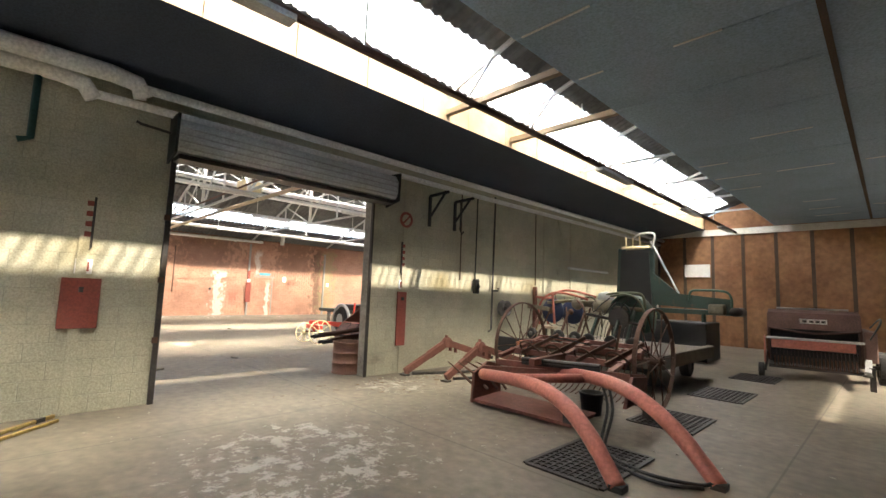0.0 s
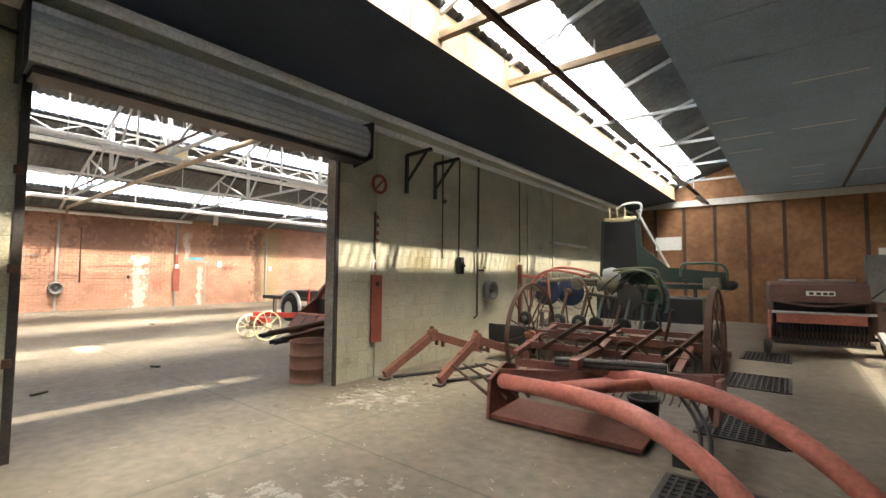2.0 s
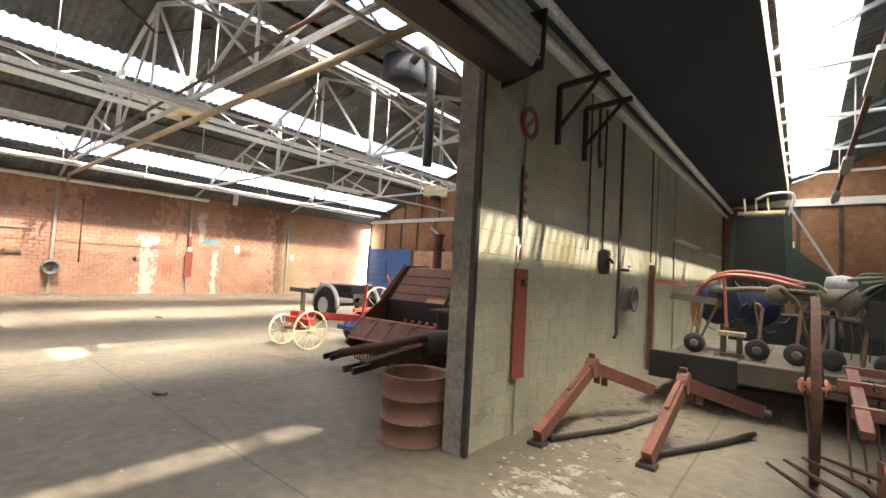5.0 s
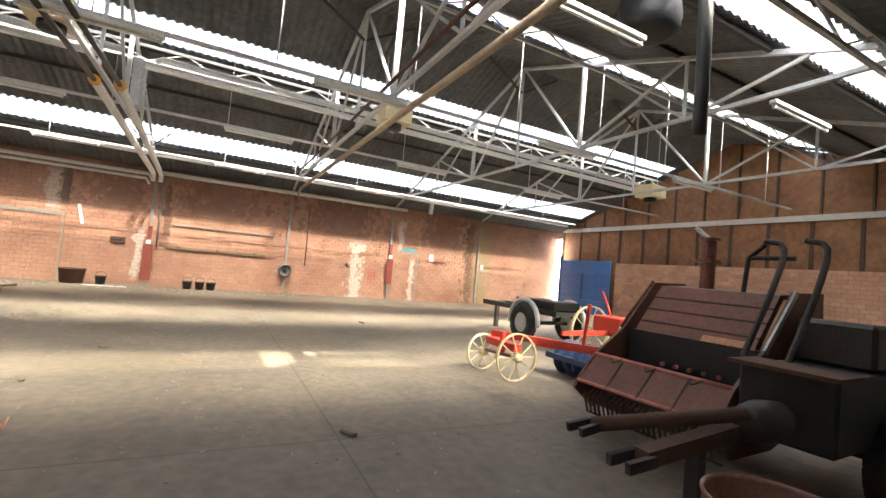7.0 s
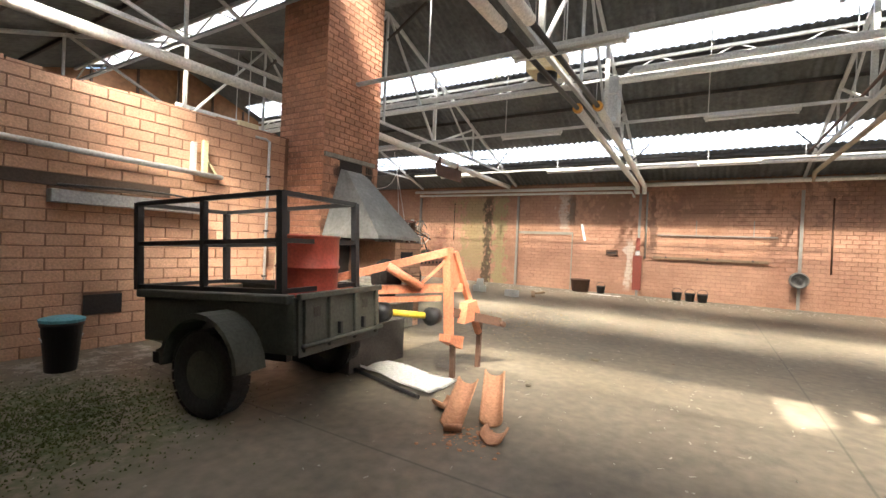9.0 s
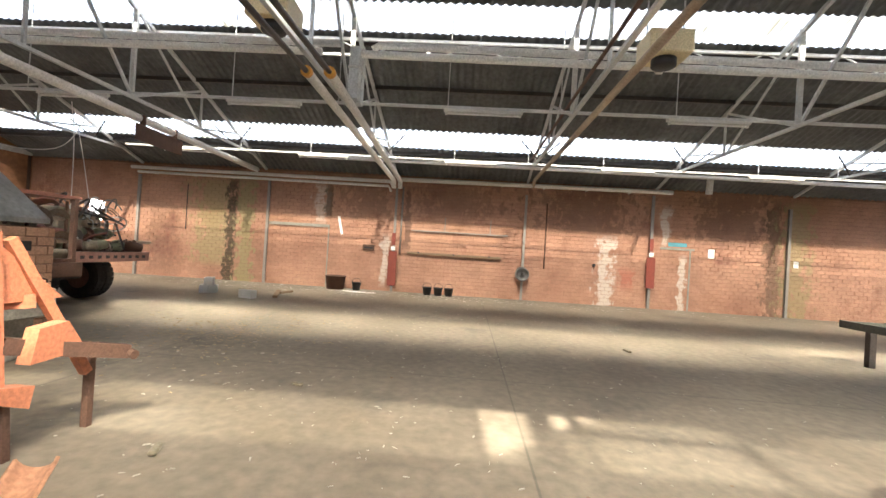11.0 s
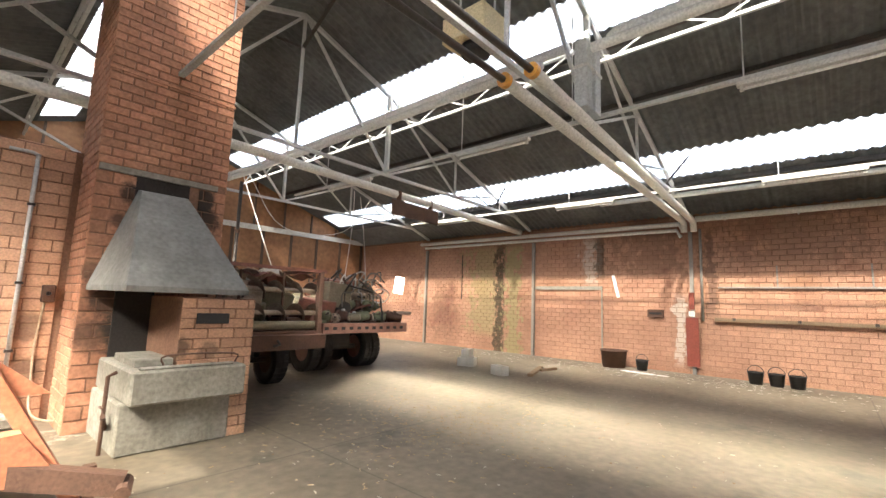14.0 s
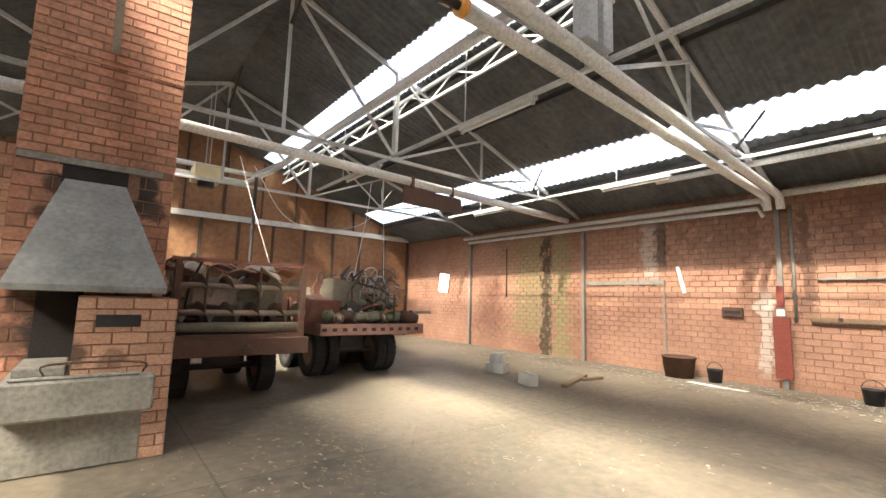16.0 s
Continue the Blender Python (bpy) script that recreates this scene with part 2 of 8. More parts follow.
M_GALV = mat("galvanised_steel", (0.42, 0.42, 0.41), 0.45, metal=0.6, second=(0.30, 0.30, 0.29), scale=8)
M_PIPE = mat("lagged_pipe_white", (0.80, 0.79, 0.76), 0.55, second=(0.68, 0.66, 0.61), scale=1.5, fine=30, amount=0.4, bump=0.06)
M_RED = mat("red_machine_paint", (0.22, 0.088, 0.064), 0.6, second=(0.14, 0.062, 0.045), scale=4, fine=30, amount=0.8, bump=0.12,
            stain=(0.14, 0.07, 0.05), stain_scale=4, stain_at=0.62)
M_PINK = mat("faded_red_paint", (0.50, 0.17, 0.125), 0.5, second=(0.38, 0.12, 0.09), scale=4, fine=30, amount=0.8, bump=0.1,
             stain=(0.18, 0.09, 0.07), stain_scale=5, stain_at=0.62)
M_SIGNRED = mat("red_board", (0.27, 0.065, 0.045), 0.65, second=(0.18, 0.05, 0.036), scale=5)
M_ORANGE = mat("orange_paint", (0.56, 0.22, 0.125), 0.5, second=(0.52, 0.18, 0.09), scale=5, stain=(0.25, 0.11, 0.07), stain_scale=6, stain_at=0.62)
M_YELLOW = mat("yellow_plastic", (0.72, 0.50, 0.05), 0.45)
M_OCHRE = mat("worn_yellow_paint", (0.38, 0.27, 0.07), 0.7, second=(0.2, 0.14, 0.06), scale=12, amount=0.9)
M_CREAMP = mat("cream_paint", (0.72, 0.62, 0.38), 0.55, second=(0.58, 0.48, 0.28), scale=6)
M_GREEN = mat("dull_green_paint", (0.06, 0.115, 0.085), 0.5, second=(0.04, 0.07, 0.055), scale=4, stain=(0.12, 0.09, 0.06), stain_scale=5, stain_at=0.62)
M_BLUE = mat("blue_paint", (0.045, 0.16, 0.42), 0.55, second=(0.03, 0.11, 0.30), scale=3)
M_DBLUE = mat("dark_blue_paint", (0.03, 0.055, 0.14), 0.5)
M_OLIVE = mat("olive_drab_paint", (0.082, 0.085, 0.068), 0.55, second=(0.05, 0.051, 0.042), scale=4, stain=(0.15, 0.12, 0.08), stain_scale=5, stain_at=0.66)
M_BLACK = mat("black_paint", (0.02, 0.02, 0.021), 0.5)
M_RUBBER = mat("tyre_rubber", (0.028, 0.027, 0.026), 0.85, second=(0.06, 0.055, 0.05), scale=5, bump=0.3)
M_WOOD = mat("old_timber", (0.25, 0.175, 0.11), 0.8, second=(0.14, 0.095, 0.06), scale=5, fine=50, bump=0.3)
M_TILE = mat("clay_roof_tile", (0.52, 0.27, 0.16), 0.85, second=(0.38, 0.19, 0.11), scale=6, bump=0.3)
M_SLAB = mat("rough_concrete", (0.31, 0.295, 0.255), 0.85, second=(0.20, 0.19, 0.16), scale=3, fine=25, amount=0.8, bump=0.4)
M_HOOD = mat("cement_render_hood", (0.29, 0.29, 0.275), 0.7, second=(0.19, 0.19, 0.18), scale=2.5, fine=20, amount=0.8, bump=0.25,
             stain=(0.36, 0.355, 0.34), stain_scale=2.5, stain_at=0.62)
M_PAPER = mat("white_paper", (0.86, 0.86, 0.84), 0.7, second=(0.80, 0.80, 0.77), scale=3, amount=0.4, bump=0.02)
M_MOSS = mat("moss", (0.055, 0.075, 0.02), 0.95, second=(0.11, 0.12, 0.04), scale=8, fine=60, bump=0.5)
M_DUST = mat("pale_dust", (0.40, 0.38, 0.33), 0.9, second=(0.38, 0.36, 0.31), scale=5, fine=50)
M_BRASS = mat("orange_valve", (0.75, 0.36, 0.06), 0.4)
M_PALEPIPE = mat("faded_pipe_paint", (0.44, 0.35, 0.25), 0.6, second=(0.30, 0.22, 0.15), scale=4, fine=30, bump=0.1)
M_PALECONC = mat("pale_concrete_block", (0.58, 0.57, 0.53), 0.9, second=(0.45, 0.44, 0.40), scale=6, fine=60, bump=0.4)
M_MACHGREEN = mat("grimy_green_paint", (0.035, 0.062, 0.05), 0.6, second=(0.03, 0.04, 0.035), scale=4, stain=(0.09, 0.07, 0.05), stain_scale=5, stain_at=0.55)
M_RUSTRED = mat("rusted_red_sheet", (0.19, 0.078, 0.052), 0.45, second=(0.11, 0.05, 0.036), scale=3, fine=25, amount=0.8, bump=0.1,
                stain=(0.27, 0.14, 0.095), stain_scale=2.2, stain_at=0.63)
M_DUSTRED = mat("dusty_dark_red", (0.15, 0.085, 0.068), 0.75, second=(0.10, 0.055, 0.045), scale=4, fine=40, amount=0.8, bump=0.1,
                stain=(0.24, 0.17, 0.14), stain_scale=3, stain_at=0.62)
M_ENGINE = mat("oily_cast_iron", (0.17, 0.155, 0.11), 0.6, metal=0.1, second=(0.30, 0.25, 0.18), scale=7, fine=50, bump=0.3)
M_TEAL = mat("teal_sign", (0.10, 0.34, 0.42), 0.6)
M_STRAW = mat("strawish_dust", (0.40, 0.31, 0.19), 0.9)
M_GREENVALVE = mat("green_pipe", (0.03, 0.10, 0.085), 0.5)
M_LAMPTUBE = mat("fluorescent_tube", (0.78, 0.78, 0.75), 0.35, amount=0.1)


def sheet_material():
    """Translucent ribbed plastic roof-light sheet, the light and dark of its ribs put into the colour."""
    m = bpy.data.materials.new("rooflight_sheet")
    m.use_nodes = True
    n, l = m.node_tree.nodes, m.node_tree.links
    n.remove(n["Principled BSDF"])
    tl, tr, mx = n.new("ShaderNodeBsdfTranslucent"), n.new("ShaderNodeBsdfTransparent"), n.new("ShaderNodeMixShader")
    geo = n.new("ShaderNodeNewGeometry")
    nz = n.new("ShaderNodeTexNoise")
    nz.inputs["Scale"].default_value, nz.inputs["Detail"].default_value = 1.2, 6
    l.new(geo.outputs["Position"], nz.inputs["Vector"])
    cr = n.new("ShaderNodeValToRGB")
    cr.color_ramp.elements[0].color, cr.color_ramp.elements[0].position = (0.55, 0.50, 0.36, 1), 0.30
    cr.color_ramp.elements[1].color, cr.color_ramp.elements[1].position = (0.92, 0.93, 0.93, 1), 0.50
    l.new(nz.outputs["Fac"], cr.inputs["Fac"])
    rib = n.new("ShaderNodeTexWave")
    rib.bands_direction, rib.inputs["Scale"].default_value = "Y", 2 * math.pi / 20 / 0.177
    rib.inputs["Distortion"].default_value, rib.inputs["Detail"].default_value = 0.25, 2
    l.new(geo.outputs["Position"], rib.inputs["Vector"])
    # rib shading painted as a wave that darkens every valley
    rib_shade = n.new("ShaderNodeMapRange")
    rib_shade.inputs["From Min"].default_value, rib_shade.inputs["From Max"].default_value = 0.1, 0.7
    rib_shade.inputs["To Min"].default_value = 0.4
    l.new(rib.outputs["Fac"], rib_shade.inputs["Value"])
    sheet = n.new("ShaderNodeHueSaturation")
    l.new(rib_shade.outputs["Result"], sheet.inputs["Value"])
    l.new(cr.outputs["Color"], sheet.inputs["Color"])
    l.new(sheet.outputs["Color"], tl.inputs["Color"])
    l.new(sheet.outputs["Color"], tr.inputs["Color"])
    mx.inputs["Fac"].default_value = 0.36
    l.new(tl.outputs[0], mx.inputs[1])
    l.new(tr.outputs[0], mx.inputs[2])
    l.new(mx.outputs[0], n["Material Output"].inputs["Surface"])
    return m


def streaked_wall(m, streaks):
    """Adds run-off streaks and sooty, shaded zones with ragged edges to a wall along y: (y, half width, z from, z to,
    colour, strength).
    """
    n, l = m.node_tree.nodes, m.node_tree.links
    b = n["Principled BSDF"]
    col = b.inputs["Base Color"].links[0].from_socket
    pos = n.new("ShaderNodeNewGeometry").outputs["Position"]
    sep = n.new("ShaderNodeSeparateXYZ")
    l.new(pos, sep.inputs[0])
    stretch = n.new("ShaderNodeVectorMath")
    stretch.operation = "MULTIPLY"
    stretch.inputs[1].default_value = (1, 3.2, 2.4)
    l.new(pos, stretch.inputs[0])
    nz = n.new("ShaderNodeTexNoise")
    nz.inputs["Scale"].default_value, nz.inputs["Detail"].default_value, nz.inputs["Roughness"].default_value = 1.3, 10, 0.7
    l.new(stretch.outputs[0], nz.inputs["Vector"])

    def op(kind, a, c):
        x = n.new("ShaderNodeMath")
        x.operation = kind
        for i, v in enumerate((a, c)):
            if isinstance(v, (int, float)):
                x.inputs[i].default_value = v
            else:
                l.new(v, x.inputs[i])
        return x.outputs[0]

    def ramp_(v, a, c):
        x = n.new("ShaderNodeMapRange")
        x.interpolation_type = "SMOOTHSTEP"
        l.new(v, x.inputs["Value"])
        x.inputs["From Min"].default_value, x.inputs["From Max"].default_value = a, c
        return x.outputs["Result"]

    for y, w, z0, z1, c, amount in streaks:
        d = op("ABSOLUTE", op("SUBTRACT", sep.outputs["Y"], y), 0)
        side = op("ADD", op("DIVIDE", d, w), op("MULTIPLY", op("SUBTRACT", nz.outputs["Fac"], 0.5), 6.5))
        f = ramp_(side, 1.15, 0.55)
        f = op("MULTIPLY", f, op("MULTIPLY", ramp_(sep.outputs["Z"], z0 - 0.15, z0 + 0.25), ramp_(sep.outputs["Z"], z1 + 0.15, z1 - 0.25)))
        x = n.new("ShaderNodeMix")
        x.data_type = "RGBA"
        l.new(op("MULTIPLY", f, amount), x.inputs["Factor"])
        l.new(col, x.inputs["A"])
        x.inputs["B"].default_value = (*c, 1)
        col = x.outputs["Result"]
    l.new(col, b.inputs["Base Color"])


# the last tone mixes soot with the upper wall's shade, painted into the brick
ALGAE, DARK, LIME, SOOT_SHADE = (0.30, 0.25, 0.13), (0.07, 0.05, 0.03), (0.60, 0.53, 0.46), (0.15, 0.085, 0.06)
streaked_wall(M_BRICK, [(-6.1, 0.75, 0.5, 3.6, ALGAE, 0.75), (-5.45, 0.2, -0.3, 3.6, DARK, 0.95), (-4.95, 0.3, -0.3, 3.6, ALGAE, 0.9), (-2.3, 0.25, 2.2, 3.6, LIME, 0.6), (-2.0, 0.14, 2.4, 3.6, DARK, 0.8),
                        (0.05, 0.15, 0.2, 1.9, LIME, 0.8), (0.75, 0.12, 1.4, 3.6, SOOT_SHADE, 0.8), (7.5, 0.28, -0.3, 2.3, LIME, 0.85), (6.8, 1.6, 2.3, 4.2, SOOT_SHADE, 0.6), (9.4, 0.16, 2.1, 3.4, LIME, 0.8),
                        (10.0, 0.12, -0.2, 1.8, LIME, 0.85), (11.5, 1.2, 2.2, 4.2, SOOT_SHADE, 0.6), (12.9, 0.3, -0.3, 3.8, DARK, 0.6), (13.6, 0.5, -0.3, 3.8, ALGAE, 0.7), (2.4, 1.4, 2.6, 4.2, SOOT_SHADE, 0.5),
                        (8.2, 0.25, 0.6, 1.3, (0.38, 0.06, 0.04), 0.5), (-0.6, 0.8, 2.4, 4.2, SOOT_SHADE, 0.5), (-8.0, 0.5, 0.2, 2.5, SOOT_SHADE, 0.4)])

M_SHEET = sheet_material()


# ---- mesh helpers ----
def obj(name, bm, material, parent=None, label="", smooth=False):
    me = bpy.data.meshes.new(name)
    bm.normal_update()
    bm.to_mesh(me)
    bm.free()
    me.materials.append(material)
    if smooth:
        for p in me.polygons:
            p.use_smooth = True
    ob = new(name, me)
    if parent is not None:
        ob.parent = parent
    if label:
        ob["label"] = label
    return ob


def part(name, bm, material, parent, label="", smooth=False):
    return obj(name, bm, material, parent, label, smooth)


def thing(name, label, category, at=(0, 0, 0), rz=0.0, group="", rx=0.0, ry=0.0):
    e = new(name)
    e.empty_display_size = 0.2
    e.matrix_world = pose(*at, rx, ry, rz)
    return tagged(e, label, category, group)


def struct(name, bm, material, label="", parent=None, smooth=False):
    ob = obj(name, bm, material, parent, "", smooth)
    if parent is None:
        tagged(ob, label, "", "", "structure")
    return ob


def box(x0, x1, y0, y1, z0, z1, bm=None, bevel=0.0):
    """A box between two corners, added to bm."""
    bm = bm or bmesh.new()
    vs = [bm.verts.new((x, y, z)) for x in (x0, x1) for y in (y0, y1) for z in (z0, z1)]
    fs = [bm.faces.new([vs[i] for i in f]) for f in ((0, 1, 3, 2), (4, 6, 7, 5), (0, 4, 5, 1), (2, 3, 7, 6), (0, 2, 6, 4), (1, 5, 7, 3))]
    if bevel:
        es = list({e for f in fs for e in f.edges})
        bmesh.ops.bevel(bm, geom=es, offset=bevel, segments=1, affect="EDGES")
    return bm


def beam(a, b, w, h, bm=None, up=(0, 0, 1)):
    """A rectangular bar from a to b, w wide and h high."""
    bm = bm or bmesh.new()
    a, b = Vector(a), Vector(b)
    d = (b - a).normalized()
    u = Vector(up)
    if abs(d.dot(u)) > 0.95:
        u = Vector((1, 0, 0))
    s = d.cross(u).normalized()
    u = s.cross(d).normalized()
    ring = []
    for p in (a, b):
        ring.append([bm.verts.new(p + s * i * w / 2 + u * j * h / 2) for i, j in ((-1, -1), (1, -1), (1, 1), (-1, 1))])
    for i in range(4):
        bm.faces.new((ring[0][i], ring[0][(i + 1) % 4], ring[1][(i + 1) % 4], ring[1][i]))
    bm.faces.new(ring[0][::-1])
    bm.faces.new(ring[1])
    return bm


def tube(points, r, n=10, bm=None, closed=False, cap=True):
    """A round tube along a list of points; r a number or one radius a point."""
    bm = bm or bmesh.new()
    pts = [Vector(p) for p in points]
    rs = r if isinstance(r, (list, tuple)) else [r] * len(pts)
    rings, u = [], None
    m = len(pts)
    for i, p in enumerate(pts):
        if closed:
            d = (pts[(i + 1) % m] - pts[i - 1]).normalized()
        else:
            d = (pts[min(i + 1, m - 1)] - pts[max(i - 1, 0)]).normalized()
        if u is None:
            u = d.orthogonal().normalized()
        u = (u - d * u.dot(d)).normalized()
        v = d.cross(u)
        rings.append([bm.verts.new(p + (u * math.cos(k * 2 * math.pi / n) + v * math.sin(k * 2 * math.pi / n)) * rs[i]) for k in range(n)])
    for i in range(m if closed else m - 1):
        a, b = rings[i], rings[(i + 1) % m]
        for k in range(n):
            bm.faces.new((a[k], a[(k + 1) % n], b[(k + 1) % n], b[k]))
    if cap and not closed:
        bm.faces.new(rings[0][::-1])
        bm.faces.new(rings[-1])
    return bm


def arc(c, r, a0, a1, n, axis="y"):
    """Points on an arc about c in the plane across the axis."""
    out = []
    for i in range(n + 1):
        a = radians(a0 + (a1 - a0) * i / n)
        p, q = r * math.cos(a), r * math.sin(a)
        out.append({"y": (c[0] + p, c[1], c[2] + q), "x": (c[0], c[1] + p, c[2] + q), "z": (c[0] + p, c[1] + q, c[2])}[axis])
    return out


def smoothed(points, k=6):
    """A Catmull-Rom curve through the points."""
    p = [Vector(q) for q in points]
    p = [p[0] * 2 - p[1]] + p + [p[-1] * 2 - p[-2]]
    out = []
    for i in range(1, len(p) - 2):
        for j in range(k):
            t = j / k
            out.append(0.5 * (2 * p[i] + (p[i + 1] - p[i - 1]) * t + (2 * p[i - 1] - 5 * p[i] + 4 * p[i + 1] - p[i + 2]) * t * t
                              + (3 * p[i] - p[i - 1] - 3 * p[i + 1] + p[i + 2]) * t ** 3))
    out.append(p[-2])
    return out


def lathe(profile, n=24, bm=None, axis="z", c=(0, 0, 0), hollow=False):
    """A turned solid: profile of (radius, height) about the axis through c; a hollow one is open in the middle."""
    bm = bm or bmesh.new()
    rings = []
    for r, h in profile:
        ring = []
        for k in range(n):
            a = 2 * math.pi * k / n
            p, q = r * math.cos(a), r * math.sin(a)
            ring.append(bm.verts.new({"z": (c[0] + p, c[1] + q, c[2] + h), "y": (c[0] + p, c[1] + h, c[2] - q), "x": (c[0] + h, c[1] + p, c[2] + q)}[axis]))
        rings.append(ring)
    for a, b in zip(rings, rings[1:]):
        for k in range(n):
            bm.faces.new((a[k], a[(k + 1) % n], b[(k + 1) % n], b[k]))
    if hollow:
        a, b = rings[-1], rings[0]
        for k in range(n):
            bm.faces.new((a[k], a[(k + 1) % n], b[(k + 1) % n], b[k]))
    else:
        bm.faces.new(rings[0][::-1])
        bm.faces.new(rings[-1])
    bmesh.ops.recalc_face_normals(bm, faces=bm.faces)
    return bm


def prism(outline, a, b, axis="x", bm=None):
    """A flat outline of (p, q) pushed out from a to b along the axis (outline in yz, xz or xy)."""
    bm = bm or bmesh.new()
    def v(p, q, t):
        return {"x": (t, p, q), "y": (p, t, q), "z": (p, q, t)}[axis]
    r0 = [bm.verts.new(v(p, q, a)) for p, q in outline]
    r1 = [bm.verts.new(v(p, q, b)) for p, q in outline]
    k = len(outline)
    bm.faces.new(r0[::-1])
    bm.faces.new(r1)
    for i in range(k):
        bm.faces.new((r0[i], r0[(i + 1) % k], r1[(i + 1) % k], r1[i]))
    bmesh.ops.recalc_face_normals(bm, faces=bm.faces)
    return bm


# ---- the building ----
XW, XD0, XD1, XE = -23.73, -6.68, -6.48, 10.6
YS, YN = -13.0, 18.5
XR = (XW + XD0) / 2 - 0.05          # ridge of the hall
SL = 0.35
Z0 = 4.0


def roof_z(x):
    if x < -6.58:
        return Z0 + SL * min(x - XW, -6.58 - x)
    return Z0 + 0.1 + SL * min(x + 6.58, XE - x)


fl = box(XW - 0.3, XE + 0.3, YS - 0.3, YN + 0.3, -0.2, 0)
struct("floor", fl, M_FLOOR, "stained grey concrete floor with worn patches")

# west wall, south wall, north wall, east wall, partition
struct("wall_west", box(XW - 0.25, XW - 0.012, YS, YN, 0, 4.1), M_BRICK_J, "red terracotta block wall with damp streaks and a sooty, shaded top")


def gable(y0, y1):
    return prism([(XW - 0.25, 0), (XE + 0.25, 0), (XE + 0.25, 4.1), ((XE - 6.58) / 2, roof_z((XE - 6.58) / 2) + 0.02), (-6.58, 4.05), (XR, roof_z(XR) + 0.02),
                  (XW - 0.25, 4.0)], y0, y1, "y")


struct("wall_south", gable(YS - 0.2, YS), M_BROWN, "brown fibre board gable wall with dark battens")
struct("wall_north", gable(YN, YN + 0.2), M_BROWN, "brown fibre board end wall with dark battens")
struct("wall_east", box(XE, XE + 0.25, YS, YN, 0, 4.1), M_CONC, "plain painted block wall")

DY0, DY1, DZ = 1.43, 4.58, 3.2
wall = box(XD0, XD1 - 0.008, YS, DY0 - 0.005, 0, 4.05)
box(XD0, XD1 - 0.008, DY1 + 0.005, YN, 0, 4.05, wall)
box(XD0, XD1 - 0.008, DY0 - 0.005, DY1 + 0.005, DZ, 4.05, wall)
struct("wall_partition", wall, M_CONC_J, "painted concrete block partition with a wide doorway")


def slope(x0, x1, y0, y1, lift=0.0, thick=0.03, bm=None, pitch=0.0, amp=0.0):
    """A roof sheet between x0 and x1; with a pitch it is ribbed along its slope."""
    bm = bm or bmesh.new()
    n = 1 if not pitch else int(round((y1 - y0) / pitch * 6))
    rows = []
    for i in range(n + 1):
        y = y0 + (y1 - y0) * i / n
        d = amp * math.sin(i * math.pi / 3) if pitch else 0
        rows.append([bm.verts.new((x, y, roof_z(x) + lift + d + t)) for t in ((0, thick) if thick else (0,)) for x in (x0, x1)])
    for a, b in zip(rows, rows[1:]):
        bm.faces.new((a[0], b[0], b[1], a[1]))
        if thick:
            bm.faces.new((a[2], a[3], b[3], b[2]))
    return bm


STRIPS = [(-22.12, -21.1), (-17.95, -17.1), (-13.15, -12.3), (-9.25, -8.3), (-4.72, -3.78), (3.05, 4.3)]
edges = [XW - 0.3] + [e for s in STRIPS[:2] for e in s] + [XR] + [e for s in STRIPS[2:4] for e in s] + [-6.58] \
    + list(STRIPS[4]) + [(XE - 6.58) / 2] + list(STRIPS[5]) + [XE + 0.3]
rb = bmesh.new()
for a, b in zip(edges, edges[1:]):
    if (a, b) in STRIPS:
        continue
    a2, b2 = a - (0.12 if a != XR and a in [s[1] for s in STRIPS] else 0), b
    slope(a2, b2, YS - 0.2, YN + 0.2, 0.0, 0.03, rb, 0.177, 0.02)
struct("ceiling", rb, M_ROOF, "dark ribbed fibre cement roof with pale patches")
for i, (a, b) in enumerate(STRIPS):
    rs = bmesh.new()
    if i == 3:      # a torn sheet lets a wedge of sun through
        slope(a - 0.06, b + 0.08, YS + 0.3, 4.32, 0.05, 0, rs, 0.177, 0.024)
        for k in range(6):
            slope(-8.53 - 0.12 * k, b + 0.08, 4.32 + 0.177 * k, 4.497 + 0.177 * k, 0.05, 0, rs, 0.177, 0.024)
        slope(a - 0.06, b + 0.08, 5.382, YN - 0.35, 0.05, 0, rs, 0.177, 0.024)
    else:
        slope(a - 0.06, b + 0.08, YS + 0.3, YN - 0.35, 0.05, 0, rs, 0.177, 0.024)
    struct("rooflight_%d" % (i + 1), rs, M_SHEET, "long strip of translucent ribbed roof sheets")
    ct = bmesh.new()
    slope(a - 0.1, b + 0.1, YS - 0.2, YS + 0.32, 0.03, 0.03, ct)
    slope(a - 0.1, b + 0.1, YN - 0.37, YN + 0.2, 0.03, 0.03, ct)
    struct("trim_rooflight_%d" % (i + 1), ct, M_ROOF, "roof sheets closing the rooflight")
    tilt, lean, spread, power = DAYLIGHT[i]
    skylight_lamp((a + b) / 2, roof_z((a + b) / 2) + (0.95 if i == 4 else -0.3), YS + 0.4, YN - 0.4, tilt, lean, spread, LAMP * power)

# hung ceiling of the front room with its light well
HC = 4.25
struct("ceiling_west_strip", prism([(XD1, 3.99), (-4.80, HC - 0.03), (-4.80, HC + 0.02), (XD1, 4.04)], YS, YN, "y"), M_CEILD, "dark ceiling boards")
rng = random.Random(4)
hc = box(2.4, XE, YS, 9.0, HC, HC + 0.05)
box(3.75, XE, 9.0, YN, HC, HC + 0.05, hc)
